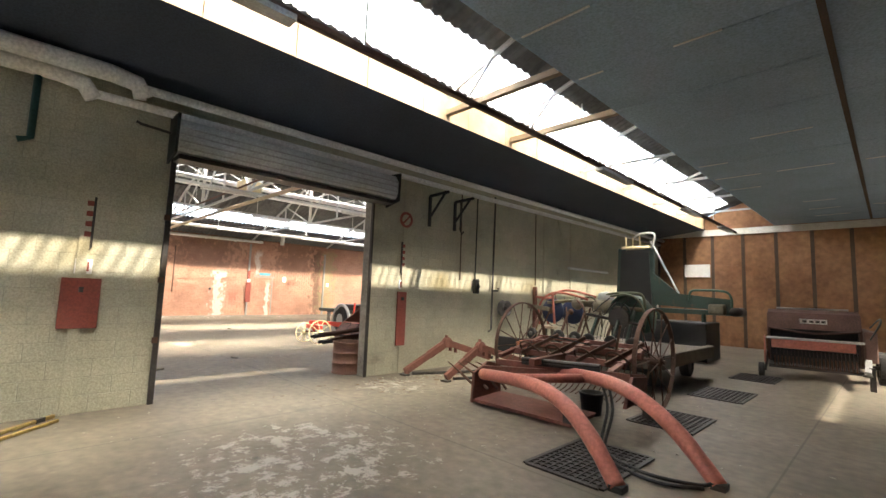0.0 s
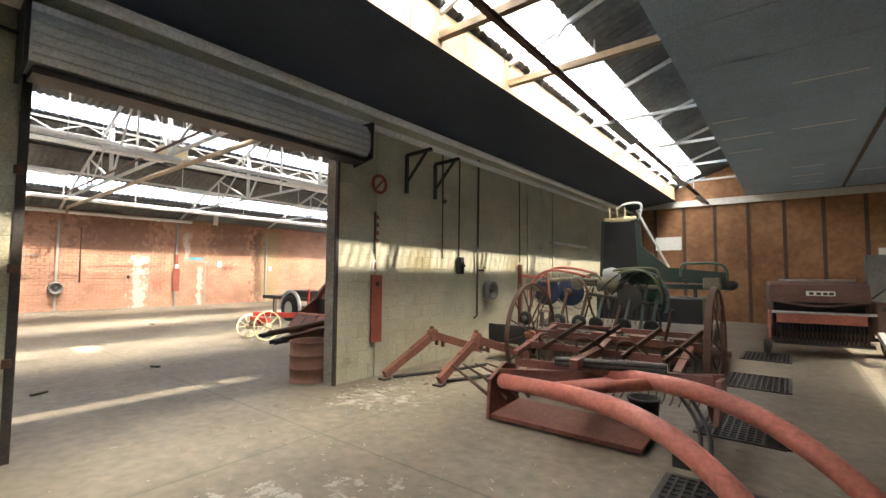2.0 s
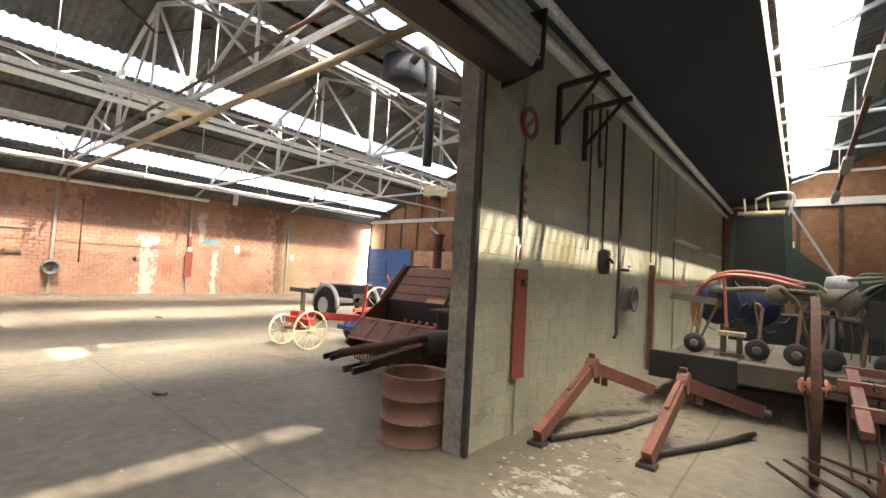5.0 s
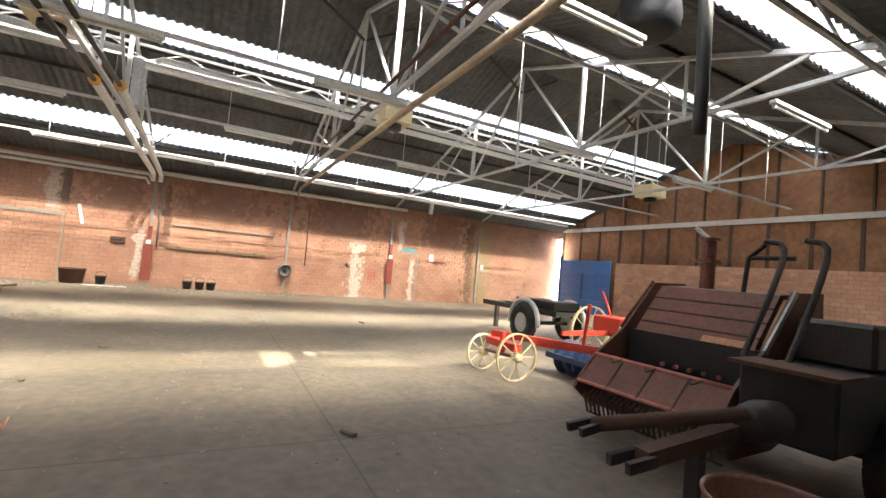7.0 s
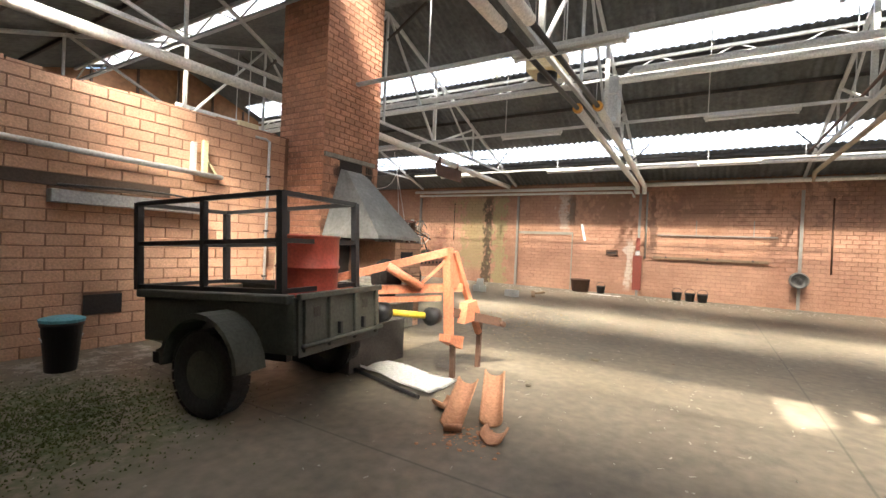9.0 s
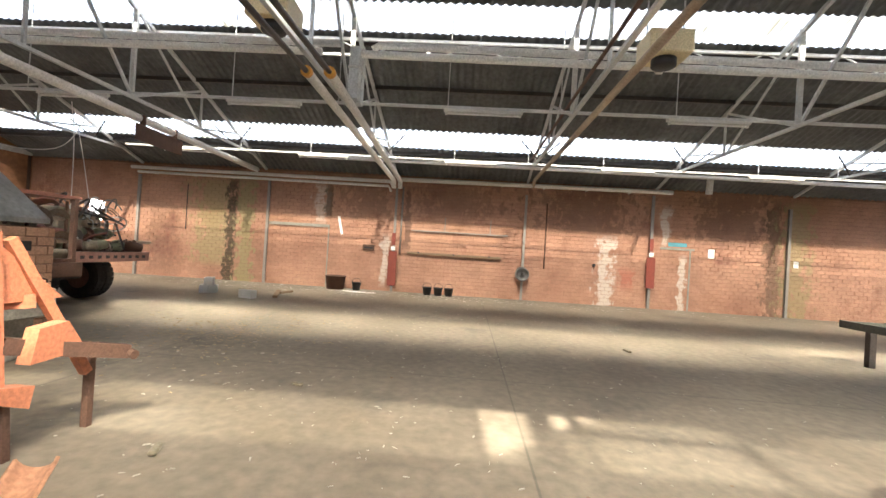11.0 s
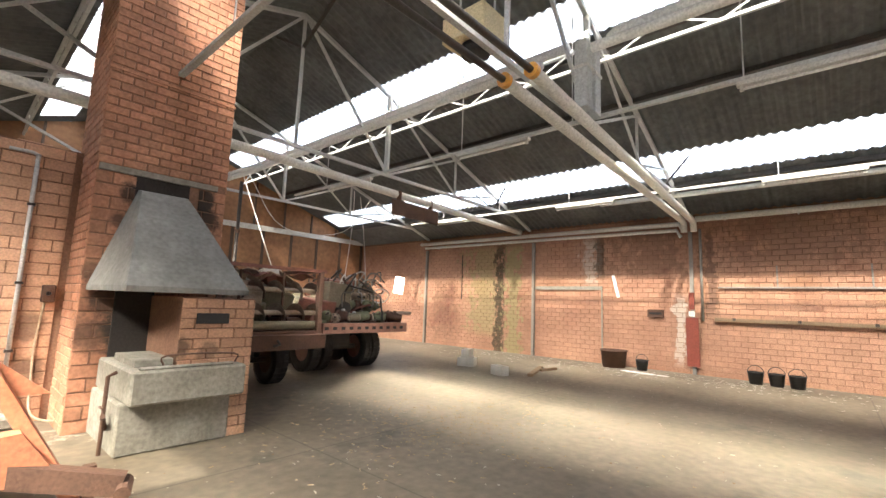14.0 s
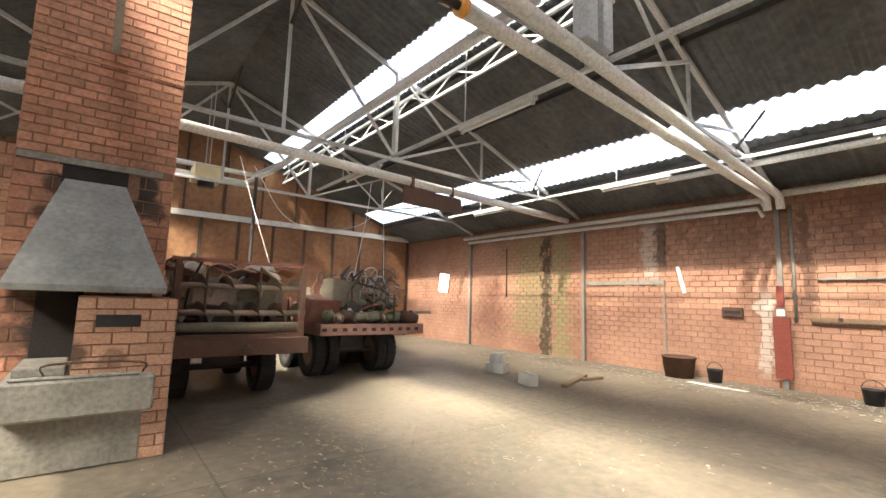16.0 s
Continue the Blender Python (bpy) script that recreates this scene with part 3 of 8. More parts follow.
# the boards lie on cross joints; a few of these stand open and let light through from the roof space
for i in range(-11, 16):
    y0, y1 = max(i * 1.22, YS), min(i * 1.22 + 1.22, YN)
    box(-2.69, 2.4, y0 + 0.012, y1, HC, HC + 0.05, hc)
    x = -2.69
    while x < 2.4:
        w = rng.uniform(0.5, 1.3)
        if i < 2 or rng.random() < 0.62:
            box(x, min(x + w, 2.4), y0, y0 + 0.012, HC, HC + 0.05, hc)
        x += w
struct("ceiling_hung", hc, M_CEIL, "dusky hung ceiling, paled blue by haze")

# fascia of the light well, made of panels
fascia = struct("fascia", box(-4.87, -4.83, YS, YN, HC + 0.052, roof_z(-4.83) - 0.03), M_BATTEN, "cream panels lining the light well")
PANEL = None
for i in range(31):
    y = YS + 0.02 + i * 1.012
    bm = prism([(0, 0), (1.0, 0), (1.0, 0.40), (0, 0.40)], -0.018, 0.018, "x")
    ob = part("panel", bm, M_FASCIA, fascia) if PANEL is None else new("panel", PANEL.data)
    PANEL = PANEL or ob
    ob.parent = fascia
    ob.location = (-4.81, y, HC - 0.03)
    ob.scale = (1, 1, (roof_z(-4.81) - HC) / 0.40)
struct("fascia_east", box(-2.69, -2.66, YS, YN, HC + 0.052, roof_z(-2.67) - 0.03), M_CEIL, "dark boards above the hung ceiling edge")
# ceiling boards under the hung ceiling, with open joints
cb = bmesh.new()
for i in range(-11, 16):
    for j in range(3):
        y0 = i * 1.22 + 0.012
        x0 = -2.69 + j * 2.4 + 0.004
        box(x0, min(x0 + 2.39, 2.4), max(y0, YS), min(y0 + 1.208, YN), HC - 0.012 - rng.uniform(0, 0.006), HC - 0.001, cb)
struct("ceiling_boards", cb, M_CEIL, "dusky ceiling boards with open joints, paled blue by haze")
# white strips added under the joints in place of daylight showing through the chinks
slits = bmesh.new()
for i in range(2, 15):
    for x0 in (-2.6, -1.5, -0.2, 0.9, 1.6):
        if rng.random() < 0.42:
            w = rng.uniform(0.25, 0.9)
            box(x0, min(x0 + w, 2.38), i * 1.22 - 0.012, i * 1.22 + 0.014, HC - 0.026, HC - 0.0185, slits)
struct("trim_daylight_slits", slits, M_PAPER, "white strips standing for daylight in the ceiling joints")
bt = bmesh.new()
for x in (-0.3, 2.1):
    box(x - 0.03, x + 0.03, YS, YN, HC - 0.05, HC - 0.02, bt)
struct("ceiling_battens", bt, M_BATTEN, "dusty ceiling battens")


# ---- block and brick pieces ----
PIECE = {}


def piece_mesh(w, h, d, material, c=0.006):
    """One block face: w wide along x, h high, standing d proud towards -y."""
    key = (round(w, 4), round(h, 4), d, material.name)
    if key not in PIECE:
        bm = bmesh.new()
        add_piece(bm, 0, 0, w, h, d, c)
        me = bpy.data.meshes.new("brick")
        bm.to_mesh(me)
        bm.free()
        me.materials.append(material)
        PIECE[key] = me
    return PIECE[key]


def add_piece(bm, u, v, w, h, d, c=0.006, m=None):
    m = m or Matrix()
    a = [bm.verts.new(m @ Vector(p)) for p in ((u, 0, v), (u + w, 0, v), (u + w, 0, v + h), (u, 0, v + h))]
    b = [bm.verts.new(m @ Vector(p)) for p in ((u + c, -d, v + c), (u + w - c, -d, v + c), (u + w - c, -d, v + h - c), (u + c, -d, v + h - c))]
    bm.faces.new(b)
    for i in range(4):
        bm.faces.new((a[i], a[(i + 1) % 4], b[(i + 1) % 4], b[i]))


def courses(parent, m, length, z0, z1, bw, bh, joint, proud, material, holes=(), near=None, name="brick", seed=1):
    """Lays blocks on a wall face. m: the face's own axes, u along, -y out. near: a stretch of u whose blocks are objects."""
    r = random.Random(seed)
    rest = bmesh.new()
    n = 0
    row = 0
    z = z0
    while z < z1 - 0.03:
        h = min(bh, z1 - z) - joint
        u = -(row % 2) * bw / 2
        while u < length:
            a, b = max(u, 0), min(u + bw - joint, length)
            zc = z + h / 2
            cut = [(a, b)]
            for hu0, hu1, hz0, hz1 in holes:
                if hz0 < zc < hz1:
                    cut = [q for s, e in cut for q in ((s, min(e, hu0)), (max(s, hu1), e)) if q[1] - q[0] > 0.03]
            for s, e in cut:
                if e - s < 0.03:
                    continue
                d = proud + proud * r.uniform(-0.16, 0.3)
                whole = abs((e - s) - (bw - joint)) < 1e-4 and abs(h - (bh - joint)) < 1e-4
                if near and whole and near[0] <= s <= near[1] and n < 300:
                    ob = new(name, piece_mesh(e - s, h, proud, material, min(0.005, proud)))
                    ob.parent = parent
                    ob.matrix_basis = m @ pose(s, proud * r.uniform(-0.15, 0.15), z)
                    n += 1
                else:
                    add_piece(rest, s, z, e - s, h, d, min(0.005, proud), m)
            u += bw
        z += bh
        row += 1
    if rest.verts:
        ob = part("blockwork", rest, material, parent)
        ob["kind"] = "stuff"
    else:
        rest.free()


# ---- boarded end walls ----
def boarding(parent, y, face, xs, x0, x1, zt):
    """Fibre boards between battens on an end wall; face +1 looks to +y."""
    s = 0.018 * face
    for a, b in zip(xs, xs[1:]):
        for z0, z1 in ((0.02, 2.86), (2.875, 4.02)):
            ob = part("board", box(a + 0.03, b - 0.03, min(y, y + s), max(y, y + s), z0, z1), M_BROWN, parent)
    for x in xs:
        part("batten", box(x - 0.05, x + 0.05, min(y, y + 0.05 * face), max(y, y + 0.05 * face), 0, 4.02), M_BATTEN, parent)


wn_, ws_ = bpy.data.objects["wall_north"], bpy.data.objects["wall_south"]
boarding(wn_, YN - 0.002, -1, [-6.46 + 0.95 * i for i in range(12)], -6.4, 4, 4)
boarding(wn_, YN - 0.002, -1, [-23.6 + 1.2 * i for i in range(15)], -23.7, -6.7, 4)
boarding(ws_, YS + 0.002, 1, [-23.6 + 1.15 * i for i in range(15)], -23.7, -6.7, 4)
for nm, y0, y1 in (("trim_north_beam", YN - 0.12, YN - 0.052), ("trim_south_beam", YS + 0.052, YS + 0.14)):
    b = box(-23.6, -6.72, y0, y1, 3.98, 4.16)
    if y1 > 0:
        box(-6.4, 6.5, y0, y1, 3.98, 4.20, b)
    struct(nm, b, M_WHITE, "pale steel beam across the end wall")
gb = bmesh.new()
for i in range(13):
    x = -22.2 + 1.2 * i
    for y in (YS + 0.03, YN - 0.03):
        if roof_z(x) > 4.3:
            box(x - 0.03, x + 0.03, y - 0.025, y + 0.025, 4.17, roof_z(x) - 0.03, gb)
struct("trim_gable_battens", gb, M_BATTEN, "dark battens on the gables")

# ---- hall steelwork ----
TRUSS_Y = [-8.8, -4.3, 0.3, 4.75, 9.0, 13.4]
ZC = 4.28


def truss(y):
    """A light roof truss across the hall: ties, rafters, posts and diagonals."""
    t = thing("roof_truss", "pale grey steel roof truss of light angles", "roof truss", (0, y, 0), 0, "roof trusses of the hall")
    part("tie", beam((-22.85, 0, ZC), (-7.5, 0, ZC), 0.07, 0.06), M_STEEL, t)
    for s, xe in ((1, XW), (-1, XD0)):
        part("rafter", beam((xe + 0.05 * s, 0, roof_z(xe + 0.05 * s) - 0.06), (XR, 0, roof_z(XR) - 0.1), 0.07, 0.07), M_STEEL, t)
        xp = XR - s * 2.22
        xm = XR - s * 4.6
        xq = XR - s * 6.4
        part("post", beam((xp, 0, ZC), (xp, 0, roof_z(xp) - 0.08), 0.09, 0.06), M_WHITE, t)
        part("diagonal", beam((xp, 0.02, ZC), (XR - s * 0.05, 0.02, roof_z(XR) - 0.16), 0.05, 0.05), M_STEEL, t)
        part("diagonal", beam((xp, 0.02, ZC), (xm, 0.02, roof_z(xm) - 0.08), 0.05, 0.05), M_STEEL, t)
        part("diagonal", beam((xm, -0.02, ZC), (xm, -0.02, roof_z(xm) - 0.08), 0.045, 0.045), M_STEEL, t)
        part("diagonal", beam((xm, 0.02, ZC), (xq, 0.02, roof_z(xq) - 0.08), 0.045, 0.045), M_STEEL, t)
        part("diagonal", beam((xp, 0.03, roof_z(xp) - 0.1), (xm, 0.03, ZC), 0.04, 0.04), M_STEEL, t)
        part("knee_brace", beam((XR, 0, roof_z(XR) - 0.75), (XR, s * 1.1, roof_z(XR) - 0.1), 0.05, 0.05), M_DSTEEL, t)
    part("king_post", beam((XR, 0, ZC), (XR, 0, roof_z(XR) - 0.1), 0.05, 0.05), M_STEEL, t)
    return t


def eaves_brace(y):
    """A pair of light struts from a truss foot to the roof light by the brick wall."""
    t = thing("eaves_brace", "dark thin steel struts at the roof light", "brace", (-21.6, y, 0), 0, "struts at the roof lights")
    for s in (-1, 1):
        part("strut", beam((0, 0, ZC), (0.25, s * 0.55, roof_z(-21.35) - 0.06), 0.03, 0.03), M_DSTEEL, t)


for y in TRUSS_Y:
    eaves_brace(y)

T0 = truss(TRUSS_Y[0])
for y in TRUSS_Y[1:]:
    copy_thing(T0, pose(0, y, 0))


def lattice_purlin(x, drop, label):
    """A lattice purlin along the hall under the roof."""
    z = roof_z(x) - 0.07
    t = thing("lattice_purlin", label, "purlin", (x, 0, z), 0, "lattice purlins of the hall")
    part("top_chord", beam((0, YS + 0.1, 0), (0, YN - 0.1, 0), 0.06, 0.06), M_STEEL, t)
    part("bottom_chord", beam((0, YS + 0.1, -drop), (0, YN - 0.1, -drop), 0.05, 0.05), M_STEEL, t)
    n = 42
    for i in range(n):
        y0 = YS + 0.1 + (YN - YS - 0.2) * i / n
        y1 = YS + 0.1 + (YN - YS - 0.2) * (i + 1) / n
        part("web_bar", beam((0, y0, 0 if i % 2 else -drop), (0, y1, -drop if i % 2 else 0), 0.025, 0.025), M_STEEL, t)
    return t


for x in (-18.05, -12.2, -8.2):
    lattice_purlin(x, 0.34, "pale grey steel lattice purlin under the roof")
for x in (-22.3, -19.5, -18.2, -10.8, -9.4):
    t = thing("purlin", "plain dark purlin under the roof sheets", "purlin", (x, 0, roof_z(x) - 0.05), 0, "plain purlins")
    part("bar", beam((0, YS + 0.1, 0), (0, YN - 0.1, 0), 0.06, 0.09), M_DSTEEL, t)


def lamp_rail(x, z, y0, y1):
    t = thing("lamp_rail", "grey steel channel rail carrying strip lamps", "rail", (x, 0, z), 0, "lamp rails")
    part("channel", beam((0, y0, 0), (0, y1, 0), 0.07, 0.05), M_STEEL, t)
    y = y0 + 1.5
    while y < y1:
        part("hanger", beam((0, y, 0.02), (0, y, roof_z(x) - z - 0.03), 0.015, 0.015), M_STEEL, t)
        y += 2.2


def strip_lamp(x, y, z, length=1.55, rx=0.0):
    """A fluorescent batten: body, tube and end caps, unlit."""
    t = thing("strip_lamp", "dusty white fluorescent strip lamp, switched off", "strip lamp", (x, y, z), 0, "strip lamps")
    part("body", box(-0.05, 0.05, -length / 2, length / 2, -0.06, 0, None, 0.008), M_WHITE, t)
    part("tube", tube([(0, -length / 2 + 0.05, -0.09), (0, length / 2 - 0.05, -0.09)], 0.019, 8), M_LAMPTUBE, t, "white glass tube", True)
    for s in (-1, 1):
        part("end_cap", box(-0.022, 0.022, s * (length / 2 - 0.05) - 0.02, s * (length / 2 - 0.05) + 0.02, -0.115, -0.06), M_WHITE, t)


lamp_rail(-17.4, 4.32, -8, 17.5)
lamp_rail(-12.95, 4.22, -3.02, 17.5)
lamp_rail(-21.9, 4.22, -8, 17.5)
for y in (-1.43, 3.0, 7.3, 11.7, -5.5):
    strip_lamp(-17.4, y, 4.29)
for y in (0.7, 4.2, 8.6, 12.8):
    strip_lamp(-12.95, y, 4.19)
for y in (-1.7, 2.8, 7.4, 11.6, -6.0):
    strip_lamp(-21.9, y, 4.19)
for y in (5.6, 9.9, 14.2):
    strip_lamp(-9.4, y, 4.25, 1.6)


def pipe(name, pts, r, m, label, cat="pipe", n=12, flanges=()):
    t = thing(name, label, cat)
    part("run", tube(pts, r, n), m, t, "", True)
    for p, q in flanges:
        part("flange", tube([p, q], r * 1.35, n), m, t)
    if name == "wall_pipe" and pts[0][0] < XW + 1:
        y = pts[0][1] + 0.6
        while y < pts[1][1]:
            part("clip", box(XW + 0.002, pts[0][0], y - 0.015, y + 0.015, pts[0][2] - 0.05, pts[0][2] - 0.02), m, t)
            y += 1.4
    return t


pipe("lagged_pipe", [(-6.7, -4.5, 4.0), (-13.9, -4.5, 4.05), (-23.4, -4.5, 3.88)], 0.085, M_PIPE, "thick white lagged pipe under the trusses")
for dy, dz in ((0, 0), (0.36, 0)):
    pipe("heating_pipe", [(-15.3, 0.25 + dy, 4.08 + dz), (-23.15, 0.25 + dy * 0.6, 3.78), (-23.4, 0.25 + dy * 0.6, 3.74), (-23.45, 0.25 + dy * 0.6, 3.5)],
         0.075, M_PIPE, "white lagged heating pipe running to the brick wall")
    pipe("bare_pipe", [(-12.0, 0.15 + dy, 4.15), (-15.3, 0.25 + dy, 4.08)], 0.04, M_DSTEEL, "dark bare steel pipe between lagged lengths")
    pipe("heating_pipe", [(-6.75, 0.05 + dy, 4.2), (-12.05, 0.15 + dy, 4.15)], 0.075, M_PIPE, "white lagged heating pipe under the trusses")
    v = thing("pipe_valve", "orange collar at the end of a pipe lagging", "valve", (-15.3, 0.25 + dy, 4.08), 0, "orange pipe collars")
    part("collar", lathe([(0.05, -0.04), (0.088, -0.04), (0.088, 0.03), (0.05, 0.03)], 16, None, "x"), M_BRASS, v)
for i, (x, z, r) in enumerate(((-16.7, 5.0, 0.07), (-16.95, 5.28, 0.07))):
    yb = 0.55 + 0.3 * i
    pipe("return_pipe", [(x, 16.6, z - 0.12), (x, yb + 0.1, z), (x, yb, z - 0.08)], r, M_PIPE, "white lagged return pipe along the roof", flanges=[((x, 6, z - 0.06), (x, 6.1, z - 0.06))])
    pipe("return_pipe", [(x, yb - 0.6, z + 0.02), (x, -9.6, z + 0.05), (x + 0.5, -10.6, z - 0.2), (x + 3.2, -10.6, z - 0.2)], r, M_PIPE, "white lagged return pipe along the roof")
for x in (-16.62, -16.9):
    d = thing("air_duct", "pale square steel duct dropping from the pipes", "duct", (x, 0.62, 4.12), 0, "square ducts")
    part("duct", box(-0.09, 0.09, -0.09, 0.09, 0, 0.95, None, 0.01), M_STEEL, d)
    part("collar", box(-0.105, 0.105, -0.105, 0.105, 0.55, 0.59), M_WHITE, d)
pipe("gas_pipe", [(-7.0, 4.92, 3.98), (-15, 4.92, 4.02), (-23.3, 4.92, 4.0), (-23.5, 4.92, 3.8)], 0.055, M_PALEPIPE, "faded beige-brown pipe along a truss")
pipe("gas_pipe", [(-7.0, 4.62, 4.42), (-22.3, 4.62, 4.40)], 0.03, M_RUST, "thin rusty pipe along a truss")
pipe("wall_pipe", [(-23.55, -9.1, 3.78), (-23.55, 0.1, 3.74), (-23.55, 0.2, 3.6)], 0.06, M_PIPE, "white pipe along the top of the brick wall")
pipe("wall_pipe", [(-23.55, -8.85, 3.62), (-23.55, 0.05, 3.58), (-23.55, 0.15, 3.4)], 0.045, M_PIPE, "thin white pipe along the top of the brick wall")
pipe("wall_pipe", [(-23.5, 0.5, 3.82), (-23.5, 9.2, 3.86), (-23.66, 9.5, 3.88)], 0.07, M_PIPE, "white pipe along the top of the brick wall")
pipe("eave_pipe", [(-22.5, -1.5, 4.25), (-22.5, 17.6, 4.2)], 0.06, M_PIPE, "white pipe under the eaves")
dp = thing("downpipe", "short white downpipe below the eaves", "pipe", (-22.7, 10.2, 4.0))
part("barrel", tube([(0, 0, 0.34), (-0.05, 0, -0.25)], 0.1, 12), M_WHITE, dp, "", True)

hp = thing("hanging_plate", "rust-brown steel plate hanging from a pipe", "plate", (-18.5, -4.40, 3.62), 2)
part("plate", box(-0.85, 0.75, -0.015, 0.015, -0.16, 0.19), M_RUST, hp)
for x in (-0.6, 0.5):
    part("strap", box(x - 0.02, x + 0.02, -0.10, 0.02, 0.18, 0.42), M_RUST, hp)


def heater(x, y, z):
    """A gas unit heater: cream casing, louvre face and dark fan below."""
    t = thing("unit_heater", "cream unit heater with a dark fan hung from the roof", "heater", (x, y, z), 0, "unit heaters")
    part("casing", box(-0.32, 0.32, -0.35, 0.35, 0, 0.38, None, 0.02), M_CREAMP, t)
    for k in range(4):
        part("louvre", box(-0.325, -0.335, -0.3, 0.3, 0.06 + 0.08 * k, 0.10 + 0.08 * k), M_WHITE, t)
    part("fan", lathe([(0.17, -0.14), (0.2, -0.12), (0.2, 0.0)], 18), M_BLACK, t, "black round fan housing", True)
    for sy in (-0.3, 0.3):
        part("hanger", beam((0, sy, 0.38), (0, sy, roof_z(x) - z - 0.03), 0.02, 0.02), M_STEEL, t)


heater(-15.7, -0.5, 4.98)
heater(-16.3, 5.95, 4.92)
heater(-15.5, 14.5, 4.35)
heater(-15.0, -9.4, 4.35)
bh = thing("extractor_fan", "black round extractor drum with a hose below the roof", "extractor", (-9.6, 6.7, 4.45))
part("drum", lathe([(0.24, 0), (0.34, 0.04), (0.37, 0.2), (0.34, 0.45), (0.1, 0.5)], 24), M_BLACK, bh, "", True)
part("hanger", beam((0, 0, 0.5), (0, 0, roof_z(-9.6) - 4.45 - 0.03), 0.05, 0.05), M_STEEL, bh)
part("hose", tube(smoothed([(0.3, -0.1, 0.3), (0.6, -0.2, 0.36), (0.88, -0.3, 0.15), (0.92, -0.3, -0.8), (0.92, -0.3, -1.5)]), 0.065, 10), M_BLACK, bh, "black ribbed hose", True)

# ---- doorway ----
fr = thing("door_frame", "rusty steel angle frame round the doorway", "door frame")
part("jamb", box(XD1 - 0.02, XD1 + 0.025, DY0 - 0.05, DY0 + 0.012, 0, DZ), M_DSTEEL, fr)
part("jamb", box(XD1 - 0.02, XD1 + 0.025, DY1 - 0.012, DY1 + 0.03, 0, DZ), M_DSTEEL, fr)
part("lining", box(XD0 - 0.01, XD1 - 0.03, DY0 - 0.02, DY0 + 0.006, 0, DZ), M_SLAB, fr, "bare cement lining")
part("lining", box(XD0 - 0.01, XD1 - 0.03, DY1 - 0.006, DY1 + 0.02, 0, DZ), M_SLAB, fr, "bare cement lining")
for z in (0.75, 1.5, 2.3):
    part("lug", box(XD1 + 0.02, XD1 + 0.05, DY0 - 0.07, DY0 - 0.01, z, z + 0.07), M_RUST, fr)
sh = thing("roller_shutter", "grey steel roller shutter, rolled up above the doorway", "roller shutter", (XD1, 0, 0))
part("housing", prism([(0.01, 3.13), (0.30, 3.16), (0.36, 3.26), (0.36, 3.46), (0.28, 3.58), (0.01, 3.58)], 1.36, 4.86, "y"), M_STEEL, sh)
for k in range(4):
    z = 3.2 + 0.085 * k
    part("rib", tube([(0.365, 1.38, z), (0.365, 4.84, z)], 0.012, 6), M_GALV, sh)
part("bottom_rail", box(0.02, 0.30, 1.40, 4.82, 3.07, 3.13), M_DSTEEL, sh)
for y in (1.33, 4.86):
    part("end_bracket", prism([(0.0, 3.04), (0.38, 3.12), (0.40, 3.62), (0.0, 3.64)], y, y + 0.03, "y"), M_BLACK, sh)
part("crank", tube([(0.1, 1.33, 3.42), (0.12, 1.0, 3.44), (0.12, 0.95, 3.46)], 0.018, 8), M_DSTEEL, sh)

# ---- pipes along the partition ----
pipe("ceiling_pipe", [(-6.36, 0.55, 3.66), (-6.36, 18.3, 3.72)], 0.05, M_PIPE, "pale grey pipe along the top of the partition")
pipe("ceiling_pipe", [(-6.22, 0.95, 3.70), (-6.22, 0.95, 3.83), (-6.22, 18.3, 3.86)], 0.055, M_PIPE, "pale grey pipe along the top of the partition")
pipe("lagged_pipe", [(-6.2, -6, 3.9), (-6.2, 0.65, 3.9), (-6.2, 0.9, 3.86), (-6.22, 0.97, 3.72)], 0.1, M_PIPE, "thick pale lagged pipe with an elbow")
pipe("lagged_pipe", [(-6.36, -6, 3.78), (-6.36, 0.2, 3.78), (-6.36, 0.42, 3.74), (-6.36, 0.52, 3.6)], 0.09, M_PIPE, "thick pale lagged pipe with an elbow")
pipe("valve_pipe", [(-6.38, 0.04, 3.9), (-6.38, 0.04, 3.0), (-6.38, -0.06, 2.96)], 0.035, M_GREENVALVE, "dark green drain pipe on the partition")
pipe("standpipe", [(-6.42, 8.0, 3.8), (-6.42, 8.0, 3.5), (-6.42, 7.95, 0.72), (-6.42, 7.86, 0.68)], 0.022, M_DSTEEL, "thin dark pipe down the partition")


# ---- brick walls, chimney and fireplace ----
lw = struct("wall_low", box(-12.35, XD0, -4.12, -3.92, 0, 3.18), M_BRICK_J, "bare terracotta block wall of part height")
for nm in ("cap",):
    tb = bmesh.new()
    r = random.Random(8)
    x = -12.3
    while x < XD0 - 0.3:
        w = r.uniform(0.3, 0.5)
        if r.random() < 0.8:
            box(x, x + w - 0.02, -4.11, -3.93, 3.18, 3.18 + r.uniform(0.01, 0.07), tb)
        x += w
    part("broken_top", tb, M_LOWBRICK, lw)
part("lintel", box(-10.3, XD0 - 0.02, -3.92, -3.87, 1.92, 2.06), M_BATTEN, lw, "dark timber lintel")
# no real hole: a black panel stands for its shade
part("vent_hole", box(-9.78, -9.38, -3.90, -3.885, 0.42, 0.66), M_SOOT_HOLE, lw, "black panel for the darkness in an open block")
wb = thing("wall_pipe", "grey pipe along the low block wall", "pipe")
part("run", tube([(-6.75, -3.82, 2.42), (-11.0, -3.82, 2.30)], 0.035, 10), M_STEEL, wb, "", True)
for x in (-8.5, -10.6):
    part("bracket", box(x - 0.03, x + 0.03, -3.92, -3.85, 2.30, 2.75), M_STEEL, wb)
